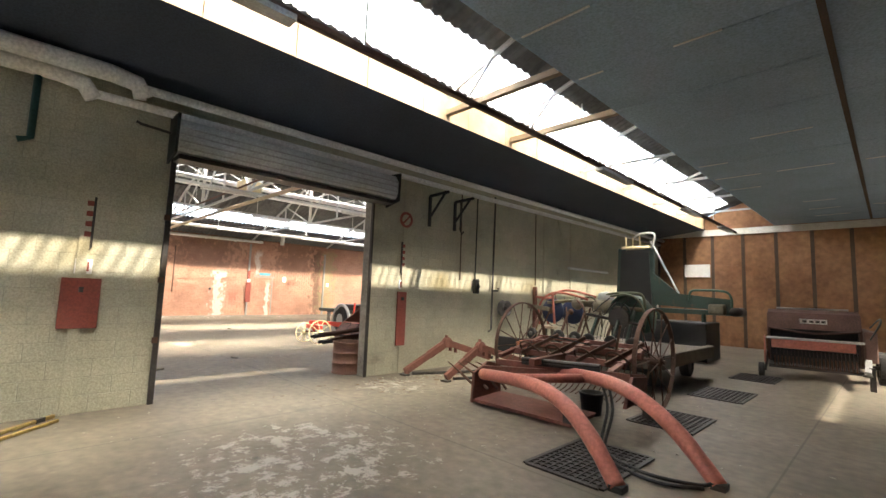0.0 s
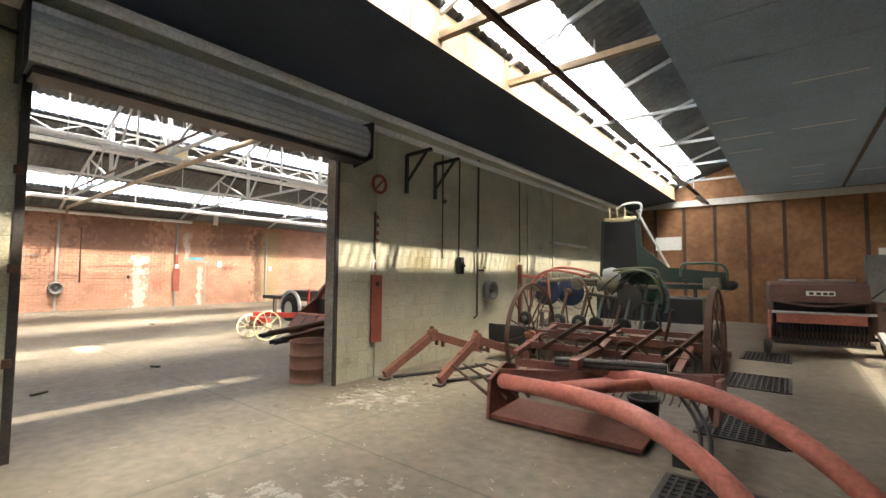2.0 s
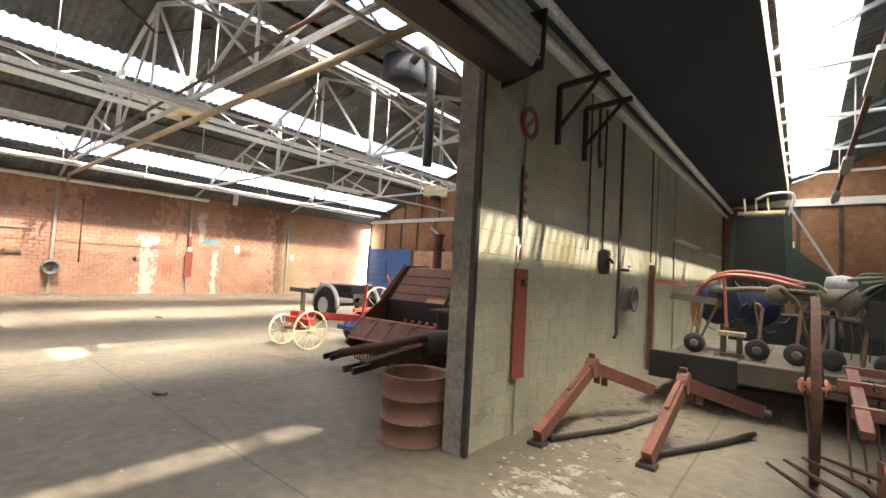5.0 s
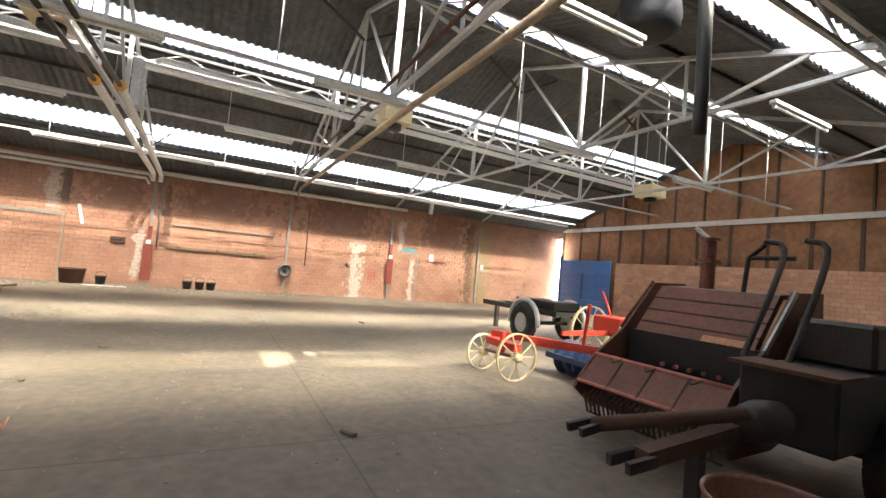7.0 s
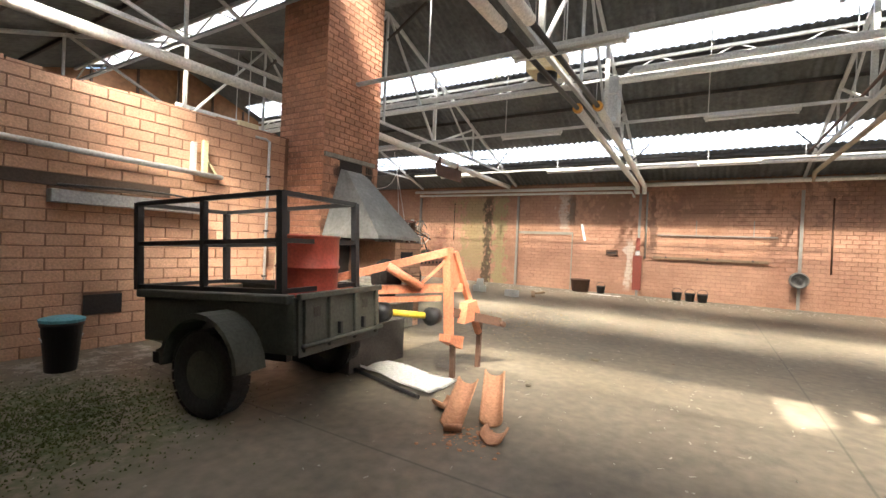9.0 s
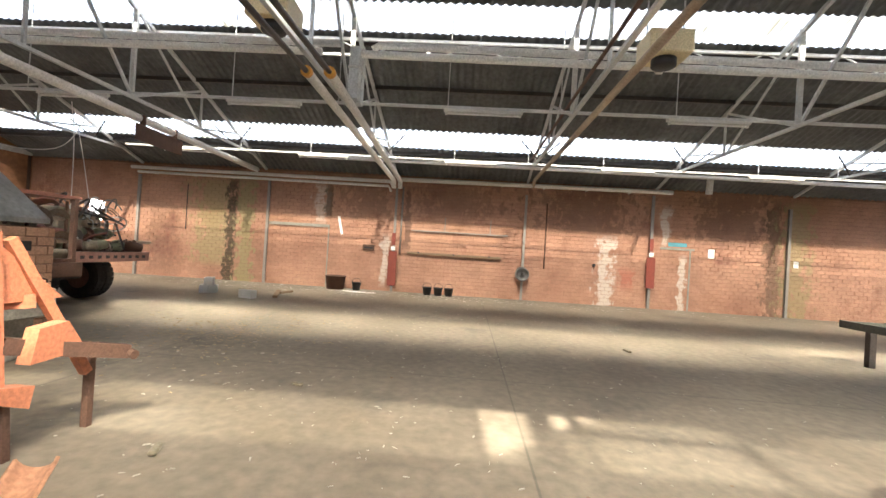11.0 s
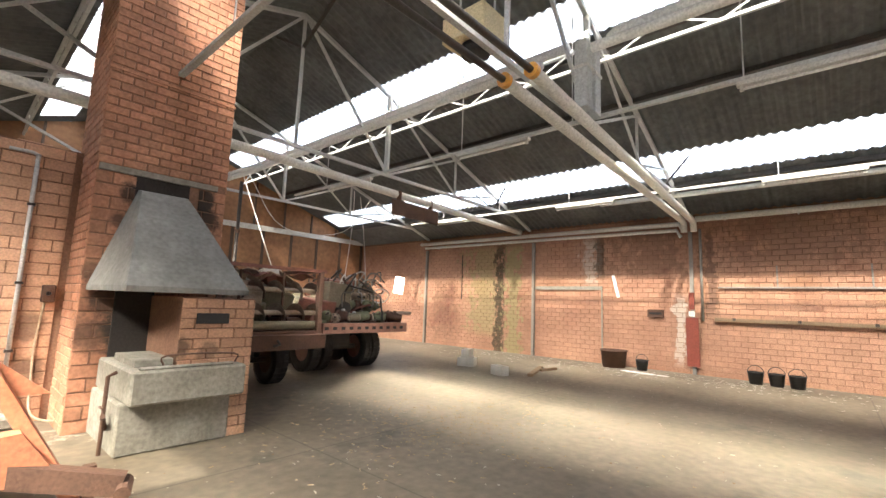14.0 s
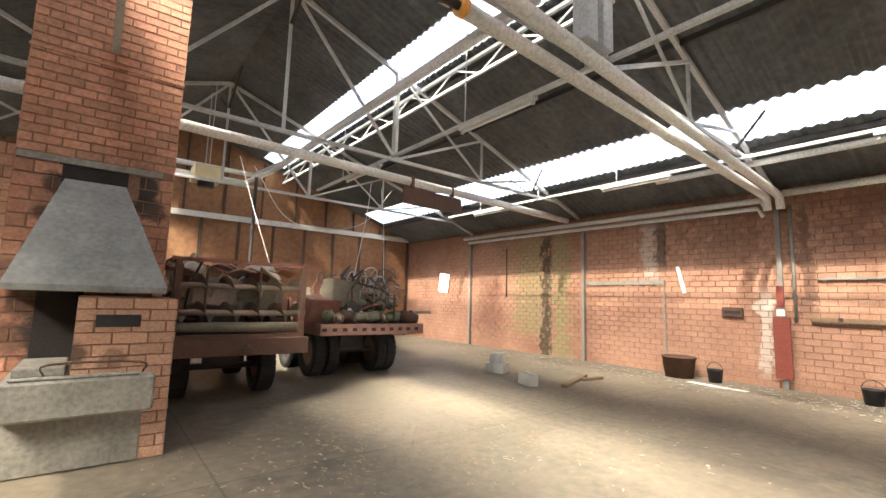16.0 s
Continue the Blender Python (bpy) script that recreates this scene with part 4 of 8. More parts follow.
tr = thing("cable_tray", "grey metal tray fixed to the low wall", "cable tray", (-9.75, -3.80, 1.80), 0)
part("tray", box(-0.95, 0.75, -0.08, 0.06, -0.07, 0.08, None, 0.008), M_GALV, tr)
part("cable", tube(smoothed([(-0.9, 0.06, 0.12), (-0.3, 0.09, 0.16), (0.7, 0.06, 0.13)]), 0.014, 6), M_BLACK, tr)
ws2 = thing("wooden_prop", "small pale timber prop fixed on the low wall", "timber", (-10.75, -3.86, 2.30))
part("upright", box(-0.035, 0.035, -0.03, 0.03, 0, 0.5), M_CREAMP, ws2)
part("foot", box(-0.25, 0.05, -0.03, 0.03, -0.03, 0.02), M_CREAMP, ws2)
part("brace", beam((-0.2, 0.0, 0.0), (-0.02, 0.0, 0.25), 0.03, 0.03), M_CREAMP, ws2)

CX0, CX1, CY0, CY1 = -13.64, -12.25, -4.15, -3.05
ch = struct("chimney", box(CX0 + 0.012, CX1 - 0.012, CY0, CY1 - 0.012, 0, 6.45), M_BRICK_J, "tall red brick chimney stack over a fireplace")
part("lintel", box(-13.52, -12.27, CY1 - 0.02, CY1 + 0.03, 2.84, 2.91), M_SLAB, ch, "grey concrete lintel with soot")
# flat panel painted with the flue's soot and inner darkness
part("flue_mouth", box(-13.2, -12.6, CY1 - 0.011, CY1 - 0.004, 2.55, 2.84), M_SOOT_HOLE, ch, "black panel for the sooty, dark flue opening")
part("band", box(CX0 - 0.01, CX1 + 0.01, CY1 - 0.02, CY1 + 0.014, 4.03, 4.06), M_CHBRICK, ch)

fp = thing("fireplace", "brick fireplace with a cement hood and a concrete hearth slab", "fireplace", (0, 0, 0))
part("pier_core", box(-13.65, -12.91, CY1 + 0.002, -1.995, 0, 1.46), M_BRICK_J, fp)
hood = bmesh.new()
lo = [(-13.56, CY1 + 0.003, 1.50), (-12.30, CY1 + 0.003, 1.50), (-12.41, -1.95, 1.50), (-13.56, -1.95, 1.50)]
lo2 = [(x, y, 1.555) for x, y, z in lo]
hi = [(-13.19, CY1 + 0.003, 2.68), (-12.66, CY1 + 0.003, 2.68), (-12.66, -2.90, 2.64), (-13.19, -2.90, 2.60)]
rings = [[hood.verts.new(p) for p in q] for q in (lo, lo2, hi)]
for a, b in zip(rings, rings[1:]):
    for k in range(4):
        hood.faces.new((a[k], a[(k + 1) % 4], b[(k + 1) % 4], b[k]))
hood.faces.new(rings[-1])
hood.faces.new(rings[0][::-1])
part("hood", hood, M_HOOD, fp, "grey cement-rendered hood")
part("hearth_slab", box(-13.52, -12.49, CY1 + 0.002, -1.76, 0.47, 0.78, None, 0.02), M_SLAB, fp, "thick rough concrete hearth slab")
part("hearth_lip", box(-13.40, -12.55, -1.84, -1.78, 0.78, 0.81, None, 0.012), M_SLAB, fp)
part("base", box(-13.46, -12.46, CY1 + 0.002, -1.955, 0, 0.468, None, 0.015), M_SLAB, fp, "concrete base below the slab")
part("fireback", box(-12.93, -12.56, CY1 + 0.003, CY1 + 0.05, 0.78, 1.5), M_SOOT_HOLE, fp, "blackened fireback")
part("grate_bar", tube(smoothed([(-13.42, -1.83, 0.80), (-13.40, -1.83, 0.89), (-12.78, -1.84, 0.90), (-12.76, -1.84, 0.80)], 4), 0.009, 6), M_RUST, fp)
part("ash_board", box(-12.88, -12.55, -2.7, -1.97, 0.785, 0.86, None, 0.01), M_SLAB, fp)
part("number_plate", box(-13.38, -13.05, -1.979, -1.966, 1.19, 1.30, None, 0.004), M_BLACK, fp, "small black plate")

cdt = thing("conduit", "grey conduit with a tap clipped to the low block wall", "conduit", (-11.84, -3.88, 0))
part("run", tube([(0, 0, 3.04), (0.0, 0, 0.48)], 0.022, 8), M_STEEL, cdt, "", True)
part("elbow", tube([(0, 0, 3.03), (0.05, -0.02, 3.06), (0.25, -0.02, 3.06)], 0.02, 8), M_STEEL, cdt, "", True)
for z in (2.45, 1.55, 0.8):
    part("clip", box(-0.035, 0.035, -0.03, 0.026, z - 0.015, z + 0.015), M_DSTEEL, cdt)
part("tap", tube([(0, 0, 0.5), (0, 0.06, 0.47), (-0.02, 0.14, 0.44)], 0.022, 8), M_STEEL, cdt, "", True)
part("tap_handle", tube([(-0.05, 0.05, 0.53), (0.05, 0.05, 0.53)], 0.01, 6), M_STEEL, cdt)
swb = thing("switch_box", "small rusty switch box with a cable on the block wall", "switch", (-12.1, -3.9, 1.44))
part("box", box(-0.06, 0.06, -0.015, 0.07, -0.10, 0.10, None, 0.01), M_RUST, swb)
part("knob", lathe([(0.025, 0.07), (0.02, 0.095)], 10, None, "y"), M_BLACK, swb)
part("cable", tube(smoothed([(0.02, 0.0, -0.1), (0.05, 0.0, -0.6), (0.04, 0.03, -1.0), (0.02, 0.25, -1.32), (-0.22, 0.5, -1.36), (-0.28, 0.8, -1.2)]), 0.012, 6), M_PALEPIPE, swb, "pale flexible cable", True)
gv = thing("gas_tap", "rusty pipe with a tap under the hearth slab", "tap", (-12.40, -2.15, 0))
part("pipe", tube([(0, 0, 0.0), (0, 0, 0.7), (-0.05, 0.05, 0.74)], 0.018, 8), M_RUST, gv)
part("pipe", tube([(-0.05, -0.12, 0.2), (0.0, 0.0, 0.32), (0.02, 0.08, 0.36)], 0.022, 8), M_RUST, gv)
part("handle", tube([(0.02, 0.05, 0.42), (0.02, -0.06, 0.42)], 0.012, 6), M_RUST, gv)
kb = thing("kerb_ledge", "broken concrete ledge along the foot of the block wall", "ledge", (-11.2, -3.9, 0))
r = random.Random(77)
xk = -0.82
while xk < 0.9:
    w = r.uniform(0.3, 0.55)
    part("lump", box(xk, xk + w - 0.01, 0.0, 0.26 + r.uniform(0, 0.1), 0, 0.12 + r.uniform(0, 0.09), None, 0.03), M_SLAB, kb)
    xk += w

ew = struct("wall_brick_north", box(-19.8, XD0, 18.08, 18.26, 0, 2.46), M_BRICK_J, "low terracotta block wall before the end wall")
bd = thing("blue_door", "bright blue planked door standing in the corner", "door", (-23.2, 18.1, 0), -2)
for k in range(8):
    part("plank", box(0, 3.25, -0.05, 0, 0.06 + k * 0.31, 0.06 + k * 0.31 + 0.295, None, 0.006), M_BLUE, bd)
part("post", box(-0.08, 0.02, -0.09, 0.02, 0, 2.75), M_DBLUE, bd)
part("latch_frame", box(1.5, 1.56, -0.07, -0.045, 0.7, 1.9), M_DBLUE, bd)

# the open gap beside the blue door shows daylight
gp = thing("daylight_gap", "narrow open gap to bright daylight at the wall's end", "opening", (-23.6, 18.05, 0))
glow = bpy.data.materials.new("outdoor_brightness")
glow.use_nodes = True
glow.node_tree.nodes["Principled BSDF"].inputs["Emission Color"].default_value = (1, 1, 1, 1)
glow.node_tree.nodes["Principled BSDF"].inputs["Emission Strength"].default_value = 2.0
part("pane", box(-0.1, 0.33, -0.01, 0, 0.0, 3.6), glow, gp)

# fittings on the brick wall
def post(y, z1, label, m=M_POST, w=0.06):
    t = thing("wall_post", label, "post", (XW, y, 0), 0, "steel posts on the brick wall")
    part("web", box(0.004, 0.09, -w / 2, w / 2, 0, z1), m, t)
    part("flange", box(0.09, 0.10, -w / 2 - 0.012, w / 2 + 0.012, 0, z1), m, t)


for y in (-8.86, -4.15, 0.34, 4.74, 8.92, 13.3):
    post(y, 3.55 if y != 8.92 else 3.75, "grey steel post against the brick wall")


def red_post(y, z0, z1):
    t = thing("fire_hose_board", "faded red board with a small sign on a post", "board", (XW + 0.11, y, 0), 0, "red boards on the brick wall")
    part("board", box(0, 0.03, -0.14, 0.14, z0, z1, None, 0.005), M_SIGNRED, t)
    part("sign", box(0.031, 0.037, -0.07, 0.07, z1 + 0.03, z1 + 0.16), M_PAPER, t)
    part("strip", box(0, 0.02, -0.06, 0.06, z1 + 0.2, z1 + 0.62), M_SIGNRED, t)


red_post(8.92, 0.68, 1.70)
red_post(0.33, 0.2, 1.38)


def wheel_rim(name, x, y, z, r, label, face=1):
    """A car wheel rim hung on a wall."""
    t = thing(name, label, "wheel rim", (x, y, z))
    part("rim", lathe([(r, 0), (r, 0.02), (r * 0.86, 0.03), (r * 0.84, 0.11), (r * 0.96, 0.13), (r * 0.96, 0.15), (r * 0.78, 0.15), (r * 0.72, 0.06), (r * 0.3, 0.05), (r * 0.25, 0.09)],
                      24, None, "x", (0, 0, 0), False), M_RIM, t, "", True)
    part("hub", lathe([(r * 0.25, 0.05), (r * 0.22, 0.12), (r * 0.1, 0.13)], 16, None, "x"), M_DSTEEL, t)
    for k in range(5):
        a = k * 2 * math.pi / 5
        part("bolt", lathe([(0.012, 0.05), (0.012, 0.075)], 6, None, "x", (0, r * 0.45 * math.cos(a), r * 0.45 * math.sin(a))), M_BLACK, t)


wheel_rim("wheel_rim", XW + 0.1, 4.73, 0.88, 0.24, "dark steel wheel rim hung on a post")
wheel_rim("wheel_rim", XD1 + 0.02, 8.4, 1.2, 0.19, "grey steel wheel rim hung on the partition")
dr1 = thing("bricked_doorway", "bricked-up doorway with a concrete lintel", "doorway", (XW, 0, 0))
part("lintel", box(0.002, 0.03, -4.1, -1.95, 2.06, 2.16), M_SLAB, dr1)
part("edge", box(0.002, 0.02, -1.99, -1.95, 0, 2.06), M_SLAB, dr1)
dr2 = thing("bricked_doorway", "bricked-up doorway below a small teal sign", "doorway", (XW, 0, 0))
part("lintel", box(0.002, 0.03, 9.25, 10.35, 2.0, 2.07), M_SLAB, dr2)
part("edge", box(0.002, 0.02, 10.2, 10.25, 0, 2.0), M_SLAB, dr2)
sg = thing("teal_sign", "small faded teal sign above a bricked doorway", "sign", (XW, 9.8, 2.17))
part("plate", box(0.002, 0.014, -0.30, 0.30, -0.06, 0.07), M_TEAL, sg)
pn = thing("paper_notice", "white paper notice on the brick wall", "notice", (XW, 10.9, 1.94))
part("sheet", box(0.002, 0.008, -0.1, 0.1, -0.15, 0.15), M_PAPER, pn)
part("text_bar", box(0.009, 0.010, -0.07, 0.07, 0.02, 0.05), M_STEEL, pn)
pn2 = thing("paper_notice", "white paper notice on the brick wall", "notice", (XW, 13.6, 1.75))
part("sheet", box(0.002, 0.008, -0.08, 0.08, -0.11, 0.11), M_PAPER, pn2)
stk = thing("white_stick", "white painted stick hanging slanted on the wall", "stick", (XW, -1.57, 2.16), 0, "", 13)
part("stick", box(0.004, 0.03, -0.04, 0.04, -0.32, 0.32), M_PAPER, stk)
vt = thing("wall_vent", "small rusty vent box in the brick wall", "vent", (XW, -0.54, 1.45))
part("box", box(0.002, 0.05, -0.2, 0.2, -0.1, 0.1, None, 0.01), M_RUST, vt)
part("slot", box(0.05, 0.054, -0.15, 0.15, -0.03, 0.03), M_BLACK, vt)
rl = thing("wall_rail", "thin grey rail along the brick wall", "rail", (XW, 0, 2.13))
part("rail", box(0.002, 0.05, 0.9, 4.2, -0.02, 0.02), M_POST, rl)
for y in (2.05, 3.6):
    part("strap", box(0.002, 0.02, y - 0.015, y + 0.015, 0.02, 0.5), M_POST, rl)
sf = thing("wall_shelf", "dark timber rail fixed on the brick wall", "shelf", (XW, 0, 1.37))
part("plank", box(0.002, 0.07, 0.8, 4.0, -0.05, 0.03), M_WOOD, sf)
for y in (1.2, 2.4, 3.6):
    part("knob", box(0.07, 0.11, y - 0.03, y + 0.03, -0.02, 0.04), M_DSTEEL, sf)
pipe("conduit", [(XW + 0.03, 5.45, 3.3), (XW + 0.03, 5.46, 1.1)], 0.02, M_RUST, "thin rusty conduit down the brick wall")
pipe("conduit", [(XW + 0.03, -7.1, 3.3), (XW + 0.03, -7.1, 1.7)], 0.015, M_DSTEEL, "thin dark conduit down the brick wall")
pipe("conduit", [(XW + 0.04, 0.55, 3.6), (XW + 0.04, 0.55, 1.3)], 0.03, M_POST, "grey conduit down the brick wall")
vb = thing("valve", "small dark valve on the brick wall", "valve", (XW, 7.1, 1.32))
part("body", lathe([(0.05, 0.0), (0.06, 0.05), (0.03, 0.1)], 12, None, "x"), M_DSTEEL, vb)
ht = thing("hatch", "small bright opening in the brick wall", "hatch", (XW, -10.45, 2.2), 0, "", -8)
part("pane", box(0.003, 0.012, -0.28, 0.28, -0.34, 0.34), glow, ht)
part("edge", box(0.003, 0.03, 0.28, 0.34, -0.36, 0.36), M_LOWBRICK, ht)

# fittings on the partition
X1 = XD1
def board(y, z0, z1, w, label, strip=None):
    t = thing("extinguisher_board", label, "board", (X1, y, 0), 0, "red extinguisher boards")
    part("board", box(0.004, 0.03, -w / 2, w / 2, z0, z1, None, 0.005), M_SIGNRED, t)
    part("hook", box(0.03, 0.06, -0.02, 0.02, z1 - 0.16, z1 - 0.10), M_DSTEEL, t)
    part("sign", box(0.004, 0.014, -0.08, 0.08, z1 + 0.05, z1 + 0.22), M_PAPER, t, "small white sign with a red picture")
    part("picture", box(0.015, 0.017, -0.05, 0.05, z1 + 0.08, z1 + 0.19), M_SIGNRED, t)
    part("strip", prism([(-0.055, z1 + 0.95), (0.055, z1 + 0.95), (0.055, z1 + 0.36), (0, z1 + 0.28), (-0.055, z1 + 0.36)], 0.004, 0.02, "x"), M_DSTEEL, t, "dark lettered strip with a pointed end")
    for k in range(4):
        part("letter_bar", box(0.021, 0.023, -0.03, 0.03, z1 + 0.84 - k * 0.12, z1 + 0.9 - k * 0.12), M_SIGNRED, t)


board(0.62, 0.95, 1.52, 0.36, "red board for an extinguisher on the partition")
board(5.33, 0.50, 1.5, 0.22, "tall red board for an extinguisher on the partition")
for y in (0.6, 5.36, 10.2, 11.6):
    cov = thing("cover_strip", "narrow vertical cover strip on the partition", "strip", (X1, y, 0), 0, "cover strips")
    part("strip", box(0.002, 0.022, -0.05, 0.05, 0, 3.7), M_CONC, cov)
for y in (6.9, 9.75):
    cab = thing("cable", "thin dark cable down the partition", "cable", (X1 + 0.02, y, 0), 0, "cables on the partition")
    part("run", tube([(0, 0, 3.75), (0, 0.01, 1.8 if y > 5 else 0.05)], 0.012, 6), M_BATTEN, cab)
ns = thing("no_smoking_sign", "round red and white prohibition sign on the partition", "sign", (X1 + 0.012, 5.36, 2.88))
part("ring", tube([(0.006, 0.13 * math.cos(a * math.pi / 14), 0.13 * math.sin(a * math.pi / 14)) for a in range(28)], 0.026, 6, None, True), M_SIGNRED, ns)
part("plate", lathe([(0.12, -0.008), (0.12, 0.004)], 24, None, "x"), M_CONC, ns)
part("bar", beam((0.008, -0.09, -0.09), (0.008, 0.09, 0.09), 0.012, 0.035), M_SIGNRED, ns)


def bracket(y):
    t = thing("wall_bracket", "black steel triangular bracket on the partition", "bracket", (X1, y, 3.45), 0, "triangular wall brackets")
    part("upright", beam((0.03, 0, 0), (0.03, 0, -0.62), 0.05, 0.05), M_BLACK, t)
    part("arm", beam((0.03, 0, 0), (0.55, 0, 0.02), 0.05, 0.05), M_BLACK, t)
    part("brace", beam((0.03, 0, -0.45), (0.45, 0, 0), 0.035, 0.035), M_BLACK, t)


bracket(5.95)
bracket(6.68)
hook = thing("hanging_hook", "dark iron hook hanging from a bracket", "hook", (X1 + 0.2, 6.68, 2.75))
part("shank", tube([(0, 0, 0.72), (0, 0, 0.1), (0, 0.05, 0.0), (0, 0.1, 0.06)], 0.018, 8), M_DSTEEL, hook)
tel = thing("wall_switch", "black switch box with a cable on the partition", "switch", (X1, 7.4, 1.68))
part("box", box(0.004, 0.11, -0.07, 0.07, -0.16, 0.16, None, 0.02), M_BLACK, tel)
part("lever", tube([(0.11, 0, 0.05), (0.17, 0, -0.02)], 0.018, 8), M_BLACK, tel)
part("cable", tube([(0.02, 0, 0.16), (0.02, 0.02, 2.0)], 0.014, 6), M_BLACK, tel)
tap = thing("tap", "small dark tap on the standpipe", "tap", (X1 + 0.06, 7.97, 1.6))
part("body", tube([(0, 0, 0), (0.12, 0.05, 0)], 0.02, 8), M_DSTEEL, tap)
part("handle", tube([(0.12, 0.02, 0.05), (0.12, 0.1, 0.05)], 0.012, 6), M_RUST, tap)
for y0 in (12.6, 16.4):
    fl1 = thing("strip_lamp", "unlit white fluorescent strip on the partition", "strip lamp", (X1 + 0.06, y0, 2.32), 0, "strip lamps on the partition")
    part("body", box(-0.05, 0.04, -1.2, 1.2, 0, 0.07, None, 0.01), M_WHITE, fl1)
    part("tube", tube([(0.05, -1.15, 0.03), (0.05, 1.15, 0.03)], 0.018, 8), M_LAMPTUBE, fl1)
rp = thing("red_post", "faded red steel post at the partition", "post", (X1 + 0.06, 9.7, 0))
part("post", box(-0.04, 0.04, -0.04, 0.04, 0, 1.75), M_RED, rp)
part("arm", beam((0, 0, 1.5), (0.5, 0.2, 1.45), 0.05, 0.06), M_PINK, rp)

# front room end wall
pp = thing("paper_notice", "large pale paper sheet pinned on the boarded wall", "notice", (-5.08, YN - 0.055, 2.69))
part("sheet", box(-0.43, 0.43, -0.006, 0, -0.24, 0.24), M_PAPER, pp)
cabn = thing("steel_cabinet", "grey steel locker against the boarded end wall", "cabinet", (0.5, 18.15, 0))
part("body", box(-0.42, 0.42, -0.2, 0.24, 0.05, 2.15, None, 0.01), M_RIM, cabn)
part("door", box(-0.40, -0.005, -0.215, -0.2, 0.1, 2.1), M_RIM, cabn)
part("door", box(0.005, 0.40, -0.215, -0.2, 0.1, 2.1), M_RIM, cabn)
part("plinth", box(-0.4, 0.4, -0.18, 0.22, 0, 0.05), M_BLACK, cabn)
pcard = thing("card", "small white card standing on the locker", "card", (0.45, 18.1, 2.15))
part("card", box(-0.09, 0.09, -0.005, 0.005, 0, 0.2), M_PAPER, pcard)
for x in (-3.8,):
    rl2 = thing("light_rail", "rusty rail with strip lamps hung in the light well", "rail", (x, 0, 4.05))
    part("channel", beam((0, YS + 0.5, 0), (0, YN - 0.1, 0), 0.07, 0.06), M_RUST, rl2)
    for y in (-2, 2.5, 7.2, 11.5, 15.6):
        part("hanger", beam((0, y, 0), (0, y, roof_z(x) - 4.05 - 0.02), 0.02, 0.02), M_STEEL, rl2)
    for y in (1.0, 8.6, 13.4, 17):
        part("lamp_body", box(-0.08, 0.08, y - 0.7, y + 0.7, -0.09, -0.03), M_GALV, rl2)
for y in (0.3, 4.75, 6.4, 9.0, 11.2, 13.4, 15.6):
    big = y in (6.4, 4.75)
    tie = thing("tie_beam", "dusty steel tie across the light well", "tie", (0, y, 0), 0, "ties across the light well")
    part("tie", beam((-4.82, 0, 4.36), (-2.69, 0, 4.36), 0.09 if big else 0.05, 0.09 if big else 0.05), M_FASCIA if big else M_STEEL, tie)
    part("rafter", beam((-4.82, 0, roof_z(-4.82) - 0.07), (1.8, 0, roof_z(1.8) - 0.07), 0.05, 0.06), M_STEEL, tie)
    part("strut", beam((-4.5, 0, 4.36), (-3.9, 0, roof_z(-3.9) - 0.07), 0.035, 0.035), M_STEEL, tie)


# ---- things of the front room ----
def tyre(parent, c, r, w, axis, rim_m=M_DSTEEL, deep=0.55):
    """A rubber tyre with tread blocks on a dished rim."""
    t = part("tyre", lathe([(r * deep, -w * 0.42), (r * 0.86, -w / 2), (r * 0.97, -w * 0.4), (r, -w * 0.22), (r, w * 0.22), (r * 0.97, w * 0.4), (r * 0.86, w / 2), (r * deep, w * 0.42)],
                           28, None, axis, c, True), M_RUBBER, parent, "", True)
    part("rim", lathe([(r * (deep + 0.02), -w * 0.36), (r * deep * 0.9, -w * 0.25), (r * 0.3, -w * 0.1), (r * 0.14, -w * 0.22), (r * 0.14, w * 0.22), (r * 0.3, w * 0.1),
                       (r * deep * 0.9, w * 0.25), (r * (deep + 0.02), w * 0.36)], 20, None, axis, c), rim_m, parent)
    lugs = bmesh.new()
    n = 26
    for k in range(n):
        a = 2 * math.pi * k / n
        for s in (-1, 1):
            m = {"x": Matrix.Translation(c) @ Matrix.Rotation(a, 4, "X"), "y": Matrix.Translation(c) @ Matrix.Rotation(a, 4, "Y") @ pose(0, 0, 0, 0, 0, 90)}[axis]
            bx = bmesh.new()
            box(s * w * 0.06, s * w * 0.44, -0.035 * r / 0.35, 0.035 * r / 0.35, r * 0.965, r * 1.012, bx)
            bmesh.ops.transform(bx, matrix=m, verts=bx.verts)
            me = bpy.data.meshes.new("lug")
            bx.to_mesh(me)
            bx.free()
            lugs.from_mesh(me)
            bpy.data.meshes.remove(me)
    bmesh.ops.recalc_face_normals(lugs, faces=lugs.faces)
    part("tread", lugs, M_RUBBER, parent)
    return t


